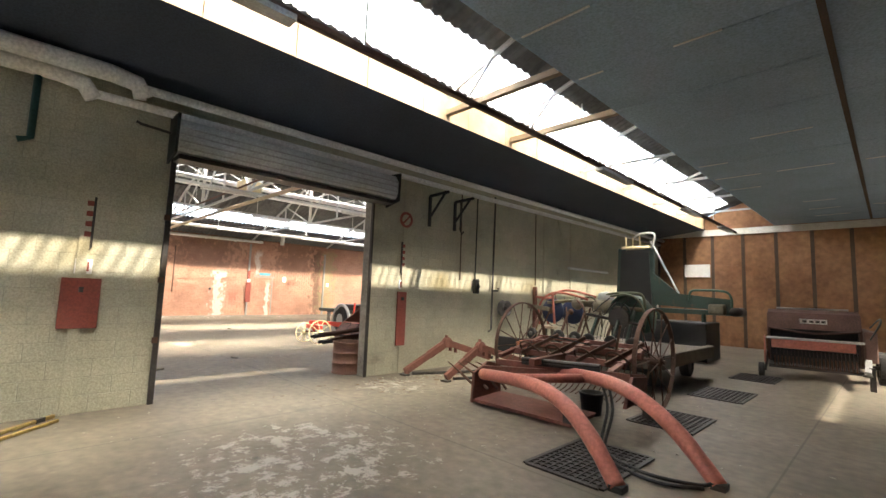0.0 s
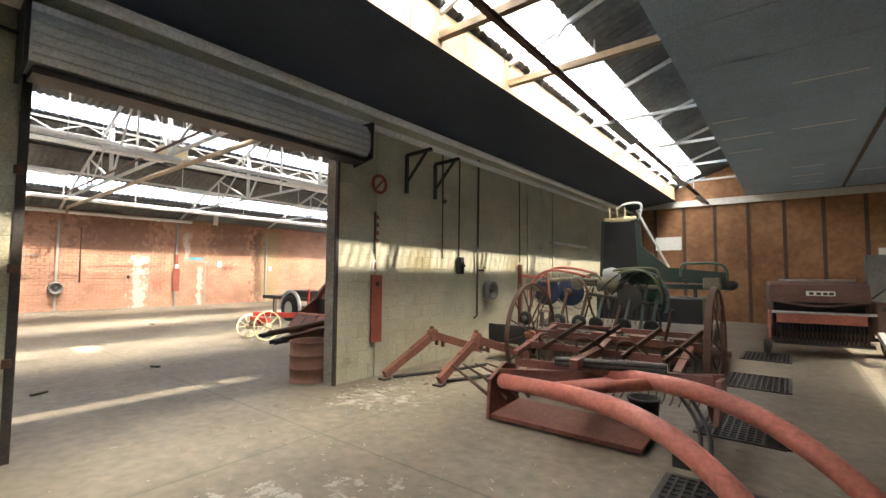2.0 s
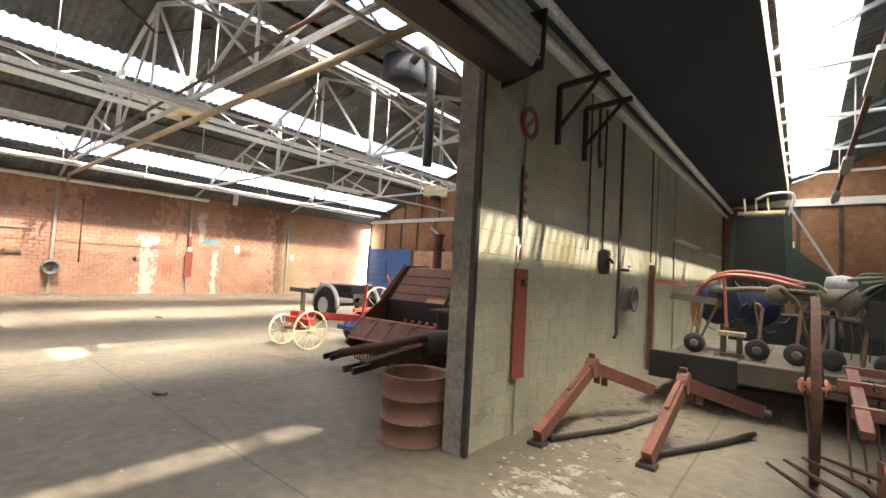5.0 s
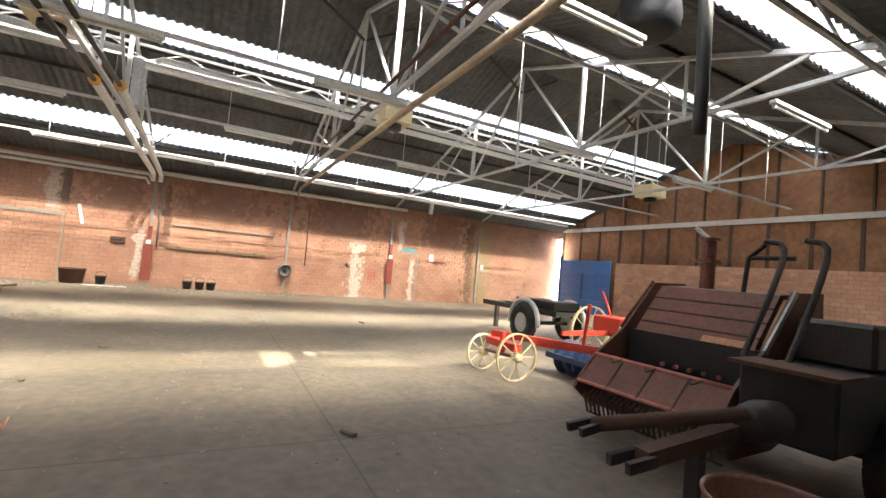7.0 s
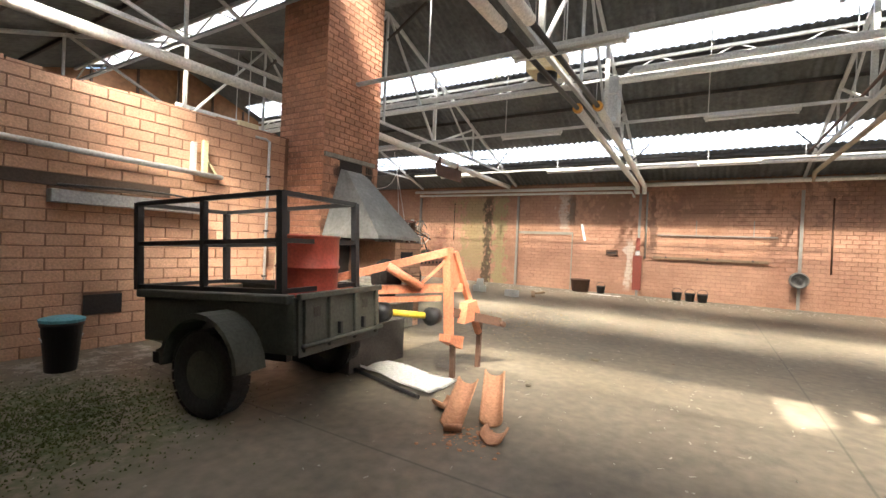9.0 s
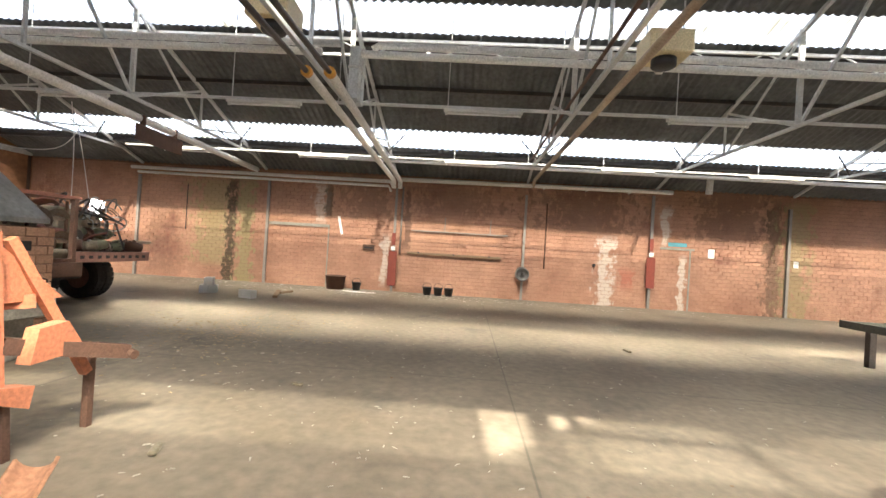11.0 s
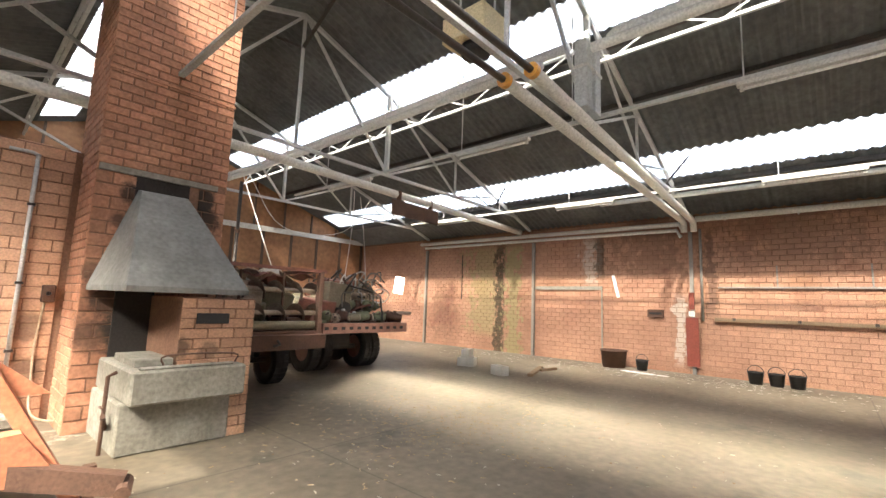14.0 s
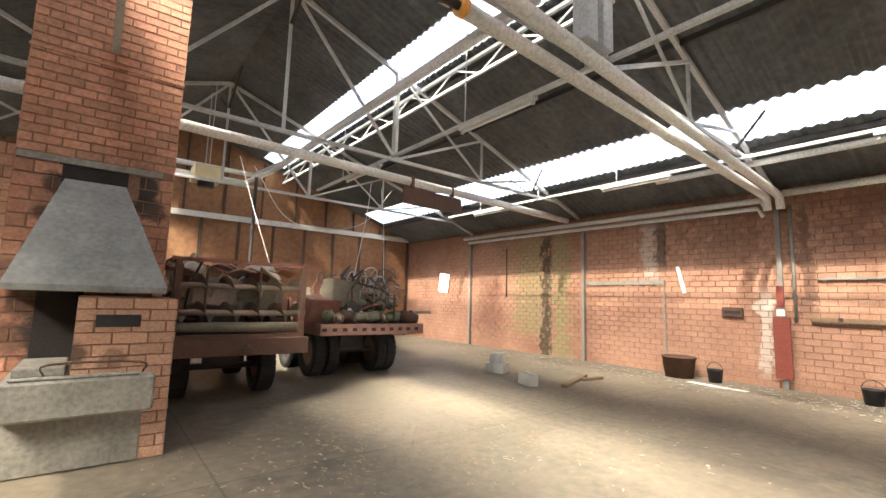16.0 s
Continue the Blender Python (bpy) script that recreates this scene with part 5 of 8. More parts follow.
def iron_wheel(parent, c, r, axis, m, spokes=14, w=0.05, hub_m=None):
    """A thin spoked iron wheel: rim, hub and spokes."""
    part("wheel_rim", lathe([(r - 0.02, -w / 2), (r, -w / 2), (r, w / 2), (r - 0.02, w / 2)], 40, None, axis, c, True), m, parent)
    part("hub", lathe([(0.03, -w * 1.8), (0.06, -w * 1.4), (0.065, w * 1.4), (0.03, w * 1.8)], 14, None, axis, c), hub_m or m, parent)
    for k in range(spokes):
        a = 2 * math.pi * k / spokes
        s = w * (1 if k % 2 else -1)
        p, q = math.cos(a), math.sin(a)
        if axis == "x":
            e0, e1 = (c[0] + s, c[1] + 0.05 * p, c[2] + 0.05 * q), (c[0], c[1] + (r - 0.012) * p, c[2] + (r - 0.012) * q)
        else:
            e0, e1 = (c[0] + 0.05 * p, c[1] + s, c[2] + 0.05 * q), (c[0] + (r - 0.012) * p, c[1], c[2] + (r - 0.012) * q)
        part("spoke", tube([e0, e1], 0.009, 5), m, parent)


ld = thing("front_loader", "faded red tractor front loader lying on the floor", "loader")
A1 = [(-3.95, 4.78, 0.42), (-3.3, 4.46, 0.5), (-2.77, 4.2, 0.545), (-2.45, 4.05, 0.53), (-2.15, 3.9, 0.46), (-1.88, 3.77, 0.31), (-1.68, 3.67, 0.14), (-1.56, 3.61, 0.02)]
A2 = [(-3.35, 5.44, 0.5), (-2.85, 5.2, 0.55), (-2.4, 4.98, 0.58), (-2.03, 4.79, 0.565), (-1.7, 4.63, 0.48), (-1.39, 4.48, 0.32), (-1.14, 4.36, 0.12), (-1.03, 4.30, 0.02)]
for pts in (A1, A2):
    part("arm", tube(smoothed(pts, 5), [0.075] * (len(pts) * 5 - 12) + [0.07] * 8, 14), M_PINK, ld, "", True)
    e = pts[-1]
    part("arm_shoe", box(e[0] - 0.05, e[0] + 0.06, e[1] - 0.06, e[1] + 0.06, 0, 0.05), M_DSTEEL, ld)
    m = pts[4]
    part("bracket", box(m[0] - 0.05, m[0] + 0.05, m[1] - 0.03, m[1] + 0.03, m[2] - 0.13, m[2] - 0.05), M_DSTEEL, ld)
part("cross_tube", tube([(-3.3, 4.48, 0.5), (-2.55, 5.08, 0.55)], 0.055, 12), M_PINK, ld, "", True)
part("back_plate", beam((-4.05, 4.9, 0.45), (-2.1, 5.6, 0.55), 0.05, 0.12), M_RED, ld)
part("rear_bar", beam((-4.0, 5.15, 0.55), (-2.15, 5.3, 0.6), 0.06, 0.08), M_RED, ld)
part("side_plate", prism([(4.72, 0.02), (5.35, 0.04), (5.3, 0.5), (5.05, 0.55), (4.75, 0.42)], -4.12, -4.08, "x"), M_RED, ld)
part("side_plate", prism([(5.0, 0.30), (5.6, 0.35), (5.6, 0.58), (5.2, 0.62)], -2.12, -2.08, "x"), M_RED, ld)
part("bucket_floor", prism([(4.74, 0.03), (5.3, 0.06), (5.35, 0.10), (4.74, 0.07)], -4.08, -2.6, "x"), M_RED, ld)
part("stay", beam((-3.4, 4.55, 0.5), (-3.0, 5.2, 0.5), 0.1, 0.03), M_PINK, ld)
for i, (x, y) in enumerate(((-4.35, 4.85), (-4.28, 4.98), (-4.2, 5.1), (-4.12, 5.2))):
    part("tine", tube([(x + 0.25, y, 0.18), (x, y - 0.05, 0.35 + 0.03 * i), (x - 0.25, y - 0.1, 0.5)], [0.02, 0.018, 0.008], 7), M_RUST, ld)
for z in (0.62, 0.66):
    part("ram", tube([(-3.5, 5.05, z), (-2.5, 5.25, z + 0.02)], 0.03, 10), M_DSTEEL, ld)
part("hose", tube(smoothed([(-2.5, 5.2, 0.6), (-2.2, 4.8, 0.35), (-2.12, 4.5, 0.06), (-1.9, 4.25, 0.02), (-1.5, 4.1, 0.02), (-1.15, 4.2, 0.02), (-1.05, 4.28, 0.05)]), 0.016, 8), M_BLACK, ld, "black rubber hose", True)
part("hose", tube(smoothed([(-2.4, 5.2, 0.6), (-2.12, 4.75, 0.33), (-2.05, 4.42, 0.04), (-1.8, 4.1, 0.02), (-1.4, 3.98, 0.02), (-1.1, 4.15, 0.02)]), 0.016, 8), M_BLACK, ld, "black rubber hose", True)

rk = thing("hay_rake", "old rusty red hay rake on two tall iron wheels", "hay rake")
for x in (-2.23, -4.38):
    iron_wheel(rk, (x, 6.28, 0.70), 0.70, "x", M_RUST, 16, 0.055, M_ORANGE if x < -4 else M_RUST)
part("axle", tube([(-4.5, 6.28, 0.70), (-2.1, 6.28, 0.70)], 0.03, 8), M_RUST, rk)
part("frame_beam", box(-4.25, -2.35, 6.12, 6.2, 0.72, 0.80), M_RED, rk)
part("frame_beam", box(-4.2, -2.4, 5.72, 5.79, 0.62, 0.70), M_RED, rk)
part("frame_beam", box(-4.2, -2.4, 6.5, 6.56, 0.80, 0.86), M_RED, rk)
for x in (-4.15, -3.3, -2.45):
    part("cross_bar", beam((x, 5.4, 0.6), (x, 6.55, 0.83), 0.07, 0.05), M_RED, rk)
for i in range(20):
    x = -4.15 + i * 0.09
    part("tine", tube([(x, 6.45, 0.78), (x, 6.75, 0.7), (x, 6.86, 0.45), (x, 6.72, 0.2), (x, 6.5, 0.08), (x, 6.36, 0.05)], 0.009, 5), M_RUST, rk)
for x in (-3.9, -3.45, -3.0, -2.6):
    part("lever", beam((x, 5.6, 0.66), (x + 0.25, 6.2, 0.92), 0.03, 0.05), M_RUST, rk)
for x in (-4.0, -3.55, -3.1, -2.65):
    part("bowed_link", tube(smoothed([(x, 5.75, 0.68), (x + 0.06, 5.62, 0.80), (x + 0.2, 5.60, 0.82), (x + 0.32, 5.72, 0.70)], 4), 0.014, 6), M_RUST, rk)
    part("latch_plate", box(x + 0.05, x + 0.2, 6.08, 6.22, 0.80, 0.83), M_RED, rk)
for x in (-4.05, -2.55):
    part("spring", tube([(x + 0.02 * math.cos(k * 1.2), 6.0 + 0.012 * k, 0.78 + 0.02 * math.sin(k * 1.2)) for k in range(24)], 0.006, 5), M_DSTEEL, rk)
part("seat_spring", beam((-3.2, 6.3, 0.82), (-3.35, 5.5, 0.95), 0.05, 0.02), M_DSTEEL, rk)
part("shaft_pole", beam((-3.3, 6.0, 0.68), (-3.25, 4.9, 0.66), 0.08, 0.08), M_RED, rk)
part("hand_lever", tube([(-2.7, 6.15, 0.8), (-2.6, 6.05, 1.15)], 0.018, 8), M_RUST, rk)

bk = thing("bucket", "black plastic bucket standing on the floor", "bucket", (-2.8, 5.62, 0))
part("body", lathe([(0.12, 0), (0.15, 0.26), (0.16, 0.26), (0.16, 0.28), (0.135, 0.28), (0.11, 0.03)], 20), M_BLACK, bk, "", True)


def link_arm(p0, p1, p2, label):
    t = thing("lift_arm", label, "lift arm", (0, 0, 0), 0, "red lift arms by the partition")
    part("lower", beam(p0, p1, 0.08, 0.11), M_RED, t)
    part("upper", beam(p1, p2, 0.08, 0.12), M_RED, t)
    part("gusset", lathe([(0.05, -0.05), (0.10, -0.045), (0.10, 0.045), (0.05, 0.05)], 14, None, "x", p1), M_RED, t)
    d = (Vector(p2) - Vector(p1))
    for f in (0.08, 0.2):
        q = Vector(p1) + d * f
        part("lug", beam(q, q + Vector((0, 0.0, -0.14)), 0.025, 0.06), M_RED, t)
    d0 = (Vector(p0) - Vector(p1))
    part("web_plate", beam(Vector(p1) + d0 * 0.02, Vector(p1) + d0 * 0.45, 0.03, 0.16), M_RED, t)
    part("lug", beam((p1[0], p1[1], p1[2]), (p1[0], p1[1] - 0.02, p1[2] + 0.14), 0.03, 0.06), M_RED, t)
    part("pin", tube([(p2[0] - 0.08, p2[1], p2[2]), (p2[0] + 0.08, p2[1], p2[2])], 0.03, 8), M_DSTEEL, t)
    part("foot", box(p0[0] - 0.07, p0[0] + 0.07, p0[1] - 0.06, p0[1] + 0.06, 0, 0.03), M_DSTEEL, t)


link_arm((-6.2, 5.27, 0.07), (-6.1, 6.22, 0.55), (-5.75, 7.1, 0.25), "faded red bent steel lift arm propped on the floor")
link_arm((-5.38, 5.5, 0.07), (-5.28, 6.26, 0.55), (-4.75, 6.95, 0.28), "faded red bent steel lift arm propped on the floor")
for pts in ([(-6.15, 5.4, 0.03), (-5.8, 6.2, 0.03), (-5.6, 7.0, 0.03)], [(-5.4, 5.7, 0.03), (-5.0, 6.5, 0.04), (-4.8, 7.0, 0.05)]):
    rd = thing("iron_rod", "dark iron rod lying on the floor", "rod", (0, 0, 0), 0, "iron rods on the floor")
    part("rod", tube(pts, 0.025, 8), M_DSTEEL, rd)

# flat trailer with machines on it
ft = thing("flat_trailer", "low timber flat trailer loaded with machines", "trailer")
for k in range(12):
    x = -5.8 + k * 0.254
    part("deck_plank", box(x, x + 0.246, 7.755, 10.6, 0.52, 0.572 + 0.004 * (k % 3)), M_OLDBEAM, ft)
part("side_beam", box(-5.85, -2.7, 7.62, 7.75, 0.38, 0.62, None, 0.012), M_OLDBEAM, ft)
part("end_block", box(-5.9, -5.0, 7.55, 7.615, 0.32, 0.64, None, 0.01), M_BLACK, ft)
part("side_beam", box(-2.75, -2.62, 7.75, 10.6, 0.38, 0.62, None, 0.012), M_OLDBEAM, ft)
for x, y in ((-5.5, 8.3), (-3.0, 8.3), (-5.5, 10.1), (-3.0, 10.1)):
    tyre(ft, (x, y, 0.24), 0.24, 0.16, "x")
part("axle", tube([(-5.5, 8.3, 0.24), (-3.0, 8.3, 0.24)], 0.03, 8), M_DSTEEL, ft)
part("axle", tube([(-5.5, 10.1, 0.24), (-3.0, 10.1, 0.24)], 0.03, 8), M_DSTEEL, ft)
for y in (8.3, 10.1):
    part("bolster", box(-5.4, -3.1, y - 0.06, y + 0.06, 0.26, 0.50), M_DSTEEL, ft)

sd = thing("hay_tedder", "red hooped hay tedder with dark blue discs on the trailer", "tedder", (-5.05, 8.75, 0.58))
for y, top in ((-0.08, 1.02), (0.28, 1.08)):
    part("hoop", tube(smoothed([(-0.55, y, 0.30), (-0.58, y, 0.62), (-0.46, y, top - 0.14), (-0.18, y, top), (0.2, y, top - 0.02), (0.62, y, top - 0.12)], 6), 0.026, 8), M_PINK, sd, "", True)
part("hoop_tie", tube([(-0.46, -0.08, 0.88), (-0.46, 0.28, 0.93)], 0.02, 8), M_PINK, sd)
part("hoop_stay", beam((-0.22, -0.08, 0.98), (-0.18, -0.05, 0.34), 0.05, 0.03), M_PINK, sd)
for x, y, r_ in ((-0.3, 0.06, 0.27), (0.12, 0.2, 0.27)):
    part("disc", lathe([(0.04, -0.07), (r_ * 0.9, -0.04), (r_, -0.01), (r_, 0.02), (r_ * 0.9, 0.05), (0.04, 0.06)], 26, None, "y", (x, y, 0.62)), M_DEEPBLUE, sd, "dark blue round disc", True)
    part("disc_hub", lathe([(0.07, -0.09), (0.05, -0.13), (0.02, -0.14)], 14, None, "y", (x, y, 0.62)), M_RUST, sd)
    for k in range(9):
        a = k * 2 * math.pi / 9
        part("spring_tine", tube([(x + r_ * math.cos(a), y + 0.02, 0.62 + r_ * math.sin(a)), (x + (r_ + 0.08) * math.cos(a + 0.15), y + 0.1, 0.62 + (r_ + 0.08) * math.sin(a + 0.15)),
                                  (x + (r_ + 0.1) * math.cos(a + 0.4), y + 0.2, 0.62 + (r_ + 0.1) * math.sin(a + 0.4))], 0.007, 5), M_DSTEEL, sd)
part("side_box", beam((-0.85, -0.1, 0.70), (-0.3, -0.1, 0.66), 0.06, 0.09), M_ENGINE, sd)
part("main_beam", tube([(-0.4, 0.02, 0.80), (0.1, 0.0, 0.86), (0.95, 0.0, 0.84)], 0.035, 10), M_ENGINE, sd, "", True)
part("gear_case", lathe([(0.03, -0.09), (0.1, -0.08), (0.13, 0.0), (0.1, 0.08), (0.03, 0.09)], 18, None, "y", (0.35, -0.02, 0.80)), M_ENGINE, sd, "", True)
part("drive_belt", tube(smoothed([(0.38, -0.1, 0.88), (0.55, -0.12, 0.72), (0.62, -0.14, 0.4), (0.72, -0.16, 0.15)], 4), 0.022, 8), M_RUST, sd, "", True)
part("drive_belt", tube(smoothed([(0.45, -0.06, 0.9), (0.72, -0.08, 0.95), (0.9, -0.1, 0.7), (0.95, -0.12, 0.35)], 4), 0.022, 8), M_ENGINE, sd, "", True)
for x0, x1 in ((-0.6, -0.5), (-0.52, -0.25), (0.25, 0.1), (0.5, 0.66)):
    part("leg", tube([(x0, -0.22, 0.0), (x1, -0.05, 0.72)], 0.016, 7), M_OCHRE if x0 < -0.55 else M_RUST, sd)
for x in (-0.48, 0.18, 0.55):
    part("caster", lathe([(0.05, -0.04), (0.11, -0.045), (0.125, -0.02), (0.125, 0.02), (0.11, 0.045), (0.05, 0.04)], 18, None, "y", (x, -0.48, 0.128)), M_RUBBER, sd, "", True)
    part("caster_hub", lathe([(0.05, -0.05), (0.03, -0.06), (0.02, -0.06)], 12, None, "y", (x, -0.48, 0.128)), M_RIM, sd)
    part("caster_fork", beam((x, -0.42, 0.13), (x + 0.03, -0.15, 0.62), 0.03, 0.05), M_RUST, sd)
part("stand", box(-0.2, 0.05, -0.5, -0.36, 0.0, 0.05), M_OLDBEAM, sd)
for x in (-0.17, 0.0):
    part("stand_post", box(x - 0.03, x + 0.03, -0.46, -0.40, 0.05, 0.26), M_OLDBEAM, sd)
part("stand_cap", box(-0.22, 0.06, -0.52, -0.34, 0.26, 0.31), M_PALEPIPE, sd)


def guard_shell(c, r0, r1, a0, a1, y0, y1, th=0.02):
    """A rolled sheet guard about a cross axis: an arc of given thickness pushed out along y."""
    n = 14
    pts = [(c[0] + r0 * math.cos(radians(a0 + (a1 - a0) * i / n)), c[1] + r1 * math.sin(radians(a0 + (a1 - a0) * i / n))) for i in range(n + 1)]
    ins = [(c[0] + (r0 - th) * math.cos(radians(a0 + (a1 - a0) * i / n)), c[1] + (r1 - th) * math.sin(radians(a0 + (a1 - a0) * i / n))) for i in range(n, -1, -1)]
    return prism(pts + ins, y0, y1, "y")


tm = thing("mower", "dull green mower with rolled sheet guards and tines", "mower", (-3.75, 8.7, 0.58))
part("guard", guard_shell((0.12, 0.52), 0.40, 0.50, -25, 140, -0.05, 0.42), M_GREEN, tm, "rounded green sheet guard", True)
part("guard_side", prism([(0.12 + 0.38 * math.cos(radians(a)), 0.52 + 0.48 * math.sin(radians(a))) for a in range(-25, 141, 11)] + [(0.05, 0.42)], 0.40, 0.42, "y"), M_GREEN, tm)
part("guard_band", tube(smoothed([(0.46, -0.07, 0.30), (0.50, -0.07, 0.62), (0.36, -0.07, 0.93), (0.12, -0.07, 1.03), (-0.18, -0.07, 0.98)], 5), 0.022, 8), M_SAGE, tm, "", True)
part("top_hoop", tube(smoothed([(-0.35, 0.02, 0.9), (-0.28, 0.02, 1.02), (0.05, 0.02, 1.06), (0.36, 0.02, 1.05), (0.44, 0.02, 0.95), (0.46, 0.02, 0.75)], 5), 0.024, 8), M_SAGE, tm, "pale green tubular hoop", True)
part("inner_guard", guard_shell((0.02, 0.60), 0.22, 0.26, 20, 200, -0.10, -0.04), M_MACHGREEN, tm)
part("pulley", lathe([(0.04, -0.04), (0.20, -0.04), (0.16, 0.0), (0.20, 0.04), (0.04, 0.04)], 22, None, "y", (0.02, -0.12, 0.56)), M_DSTEEL, tm)
part("gear_case", lathe([(0.05, -0.22), (0.12, -0.2), (0.15, -0.05), (0.15, 0.1), (0.09, 0.2), (0.05, 0.22)], 18, None, "x", (-0.35, 0.05, 0.78)), M_ENGINE, tm, "", True)
part("pale_cover", lathe([(0.03, -0.16), (0.1, -0.14), (0.13, 0.0), (0.1, 0.12), (0.03, 0.14)], 16, None, "x", (-0.34, 0.1, 0.95)), M_STEEL, tm, "pale dusty rounded cover", True)
part("cross_beam", tube([(-0.85, 0.08, 0.78), (0.45, 0.08, 0.74)], 0.04, 10), M_ENGINE, tm, "", True)
part("cross_beam", tube([(-0.7, -0.05, 0.60), (0.5, -0.1, 0.45)], 0.03, 8), M_DSTEEL, tm, "", True)
for x0, x1, y in ((-0.55, -0.4, -0.3), (-0.2, -0.1, -0.32), (0.2, 0.25, -0.3), (0.5, 0.42, -0.2)):
    part("leg", beam((x0, y, 0.0), (x1, 0.05, 0.72), 0.035, 0.05), M_RUST if x0 < 0 else M_MACHGREEN, tm)
for x in (-0.45, 0.0, 0.42):
    part("caster", lathe([(0.05, -0.04), (0.105, -0.045), (0.12, -0.02), (0.12, 0.02), (0.105, 0.045), (0.05, 0.04)], 16, None, "y", (x, -0.45, 0.122)), M_RUBBER, tm, "", True)
    part("caster_fork", beam((x, -0.4, 0.13), (x + 0.02, -0.12, 0.55), 0.04, 0.05), M_MACHGREEN, tm)
for k in range(14):
    x = -0.5 + 0.075 * k
    part("tine", tube([(x, 0.1, 0.55), (x + 0.02, -0.1, 0.36), (x, -0.16, 0.12)], 0.007, 5), M_DSTEEL, tm)
for k in range(4):
    part("cable", tube(smoothed([(-0.6 + 0.2 * k, 0.0, 0.85), (-0.5 + 0.22 * k, -0.14, 0.66 - 0.05 * k), (-0.35 + 0.22 * k, -0.1, 0.82), (-0.2 + 0.2 * k, -0.05, 0.95)], 4), 0.011, 6), M_BLACK, tm)

ev = thing("bale_elevator", "tall dark green bale elevator with a white top hoop", "elevator", (-5.1, 12.9, 0))
part("chute_back", prism([(-0.52, 1.35), (0.42, 1.35), (0.34, 2.95), (-0.44, 2.95)], -0.05, 0.02, "y"), M_BLACK, ev)
for x in (-0.5, 0.42):
    part("chute_side", beam((x, 0.0, 1.2), (x * 0.85, 0.0, 3.0), 0.05, 0.22), M_MACHGREEN, ev)
part("top_roller", tube([(-0.44, 0.02, 3.02), (0.36, 0.02, 3.02)], 0.06, 10), M_CREAMP, ev)
for x in (-0.3, -0.1, 0.1):
    part("chain_guide", tube([(x, 0, 2.95), (x - 0.03, 0.02, 3.35)], 0.02, 6), M_CREAMP, ev)
part("top_hoop", tube(smoothed([(-0.1, 0, 3.32), (0.1, 0, 3.42), (0.42, 0, 3.42), (0.5, 0, 3.3), (0.42, 0, 2.95)], 5), 0.03, 8), M_WHITE, ev, "white tubular hoop", True)
part("diagonal", beam((0.4, -0.05, 3.2), (1.15, -0.15, 1.72), 0.035, 0.04), M_STEEL, ev)
part("side_sheet", prism([(0.42, 2.3), (0.5, 2.3), (1.15, 1.72), (2.35, 1.6), (2.35, 1.32), (0.55, 1.4)], -0.2, -0.14, "y"), M_MACHGREEN, ev)
part("bed", box(0.4, 2.4, -0.2, 0.5, 1.2, 1.32), M_MACHGREEN, ev)
part("bed_rail", tube(smoothed([(1.4, -0.2, 1.5), (1.45, -0.2, 1.78), (1.7, -0.2, 1.82), (2.2, -0.2, 1.8), (2.35, -0.2, 1.65), (2.36, -0.2, 1.35)], 4), 0.03, 8), M_GREEN, ev, "", True)
part("end_roller", tube([(2.42, -0.25, 1.3), (2.42, 0.5, 1.3)], 0.11, 14), M_DSTEEL, ev, "", True)
part("motor", box(1.9, 2.25, -0.45, -0.2, 1.22, 1.48, None, 0.03), M_ENGINE, ev)
part("base_box", box(-0.5, 1.9, -0.6, 0.6, 0.05, 1.0, None, 0.02), M_BLACK, ev, "dark boxed base")
for x in (-0.4, 0.6, 1.7):
    part("leg", box(x - 0.04, x + 0.04, -0.1, 0.0, 0.0, 1.3), M_MACHGREEN, ev)
for x in (-0.45, 0.35):
    part("mast", box(x - 0.03, x + 0.03, -0.05, 0.05, 0.0, 1.4), M_MACHGREEN, ev)

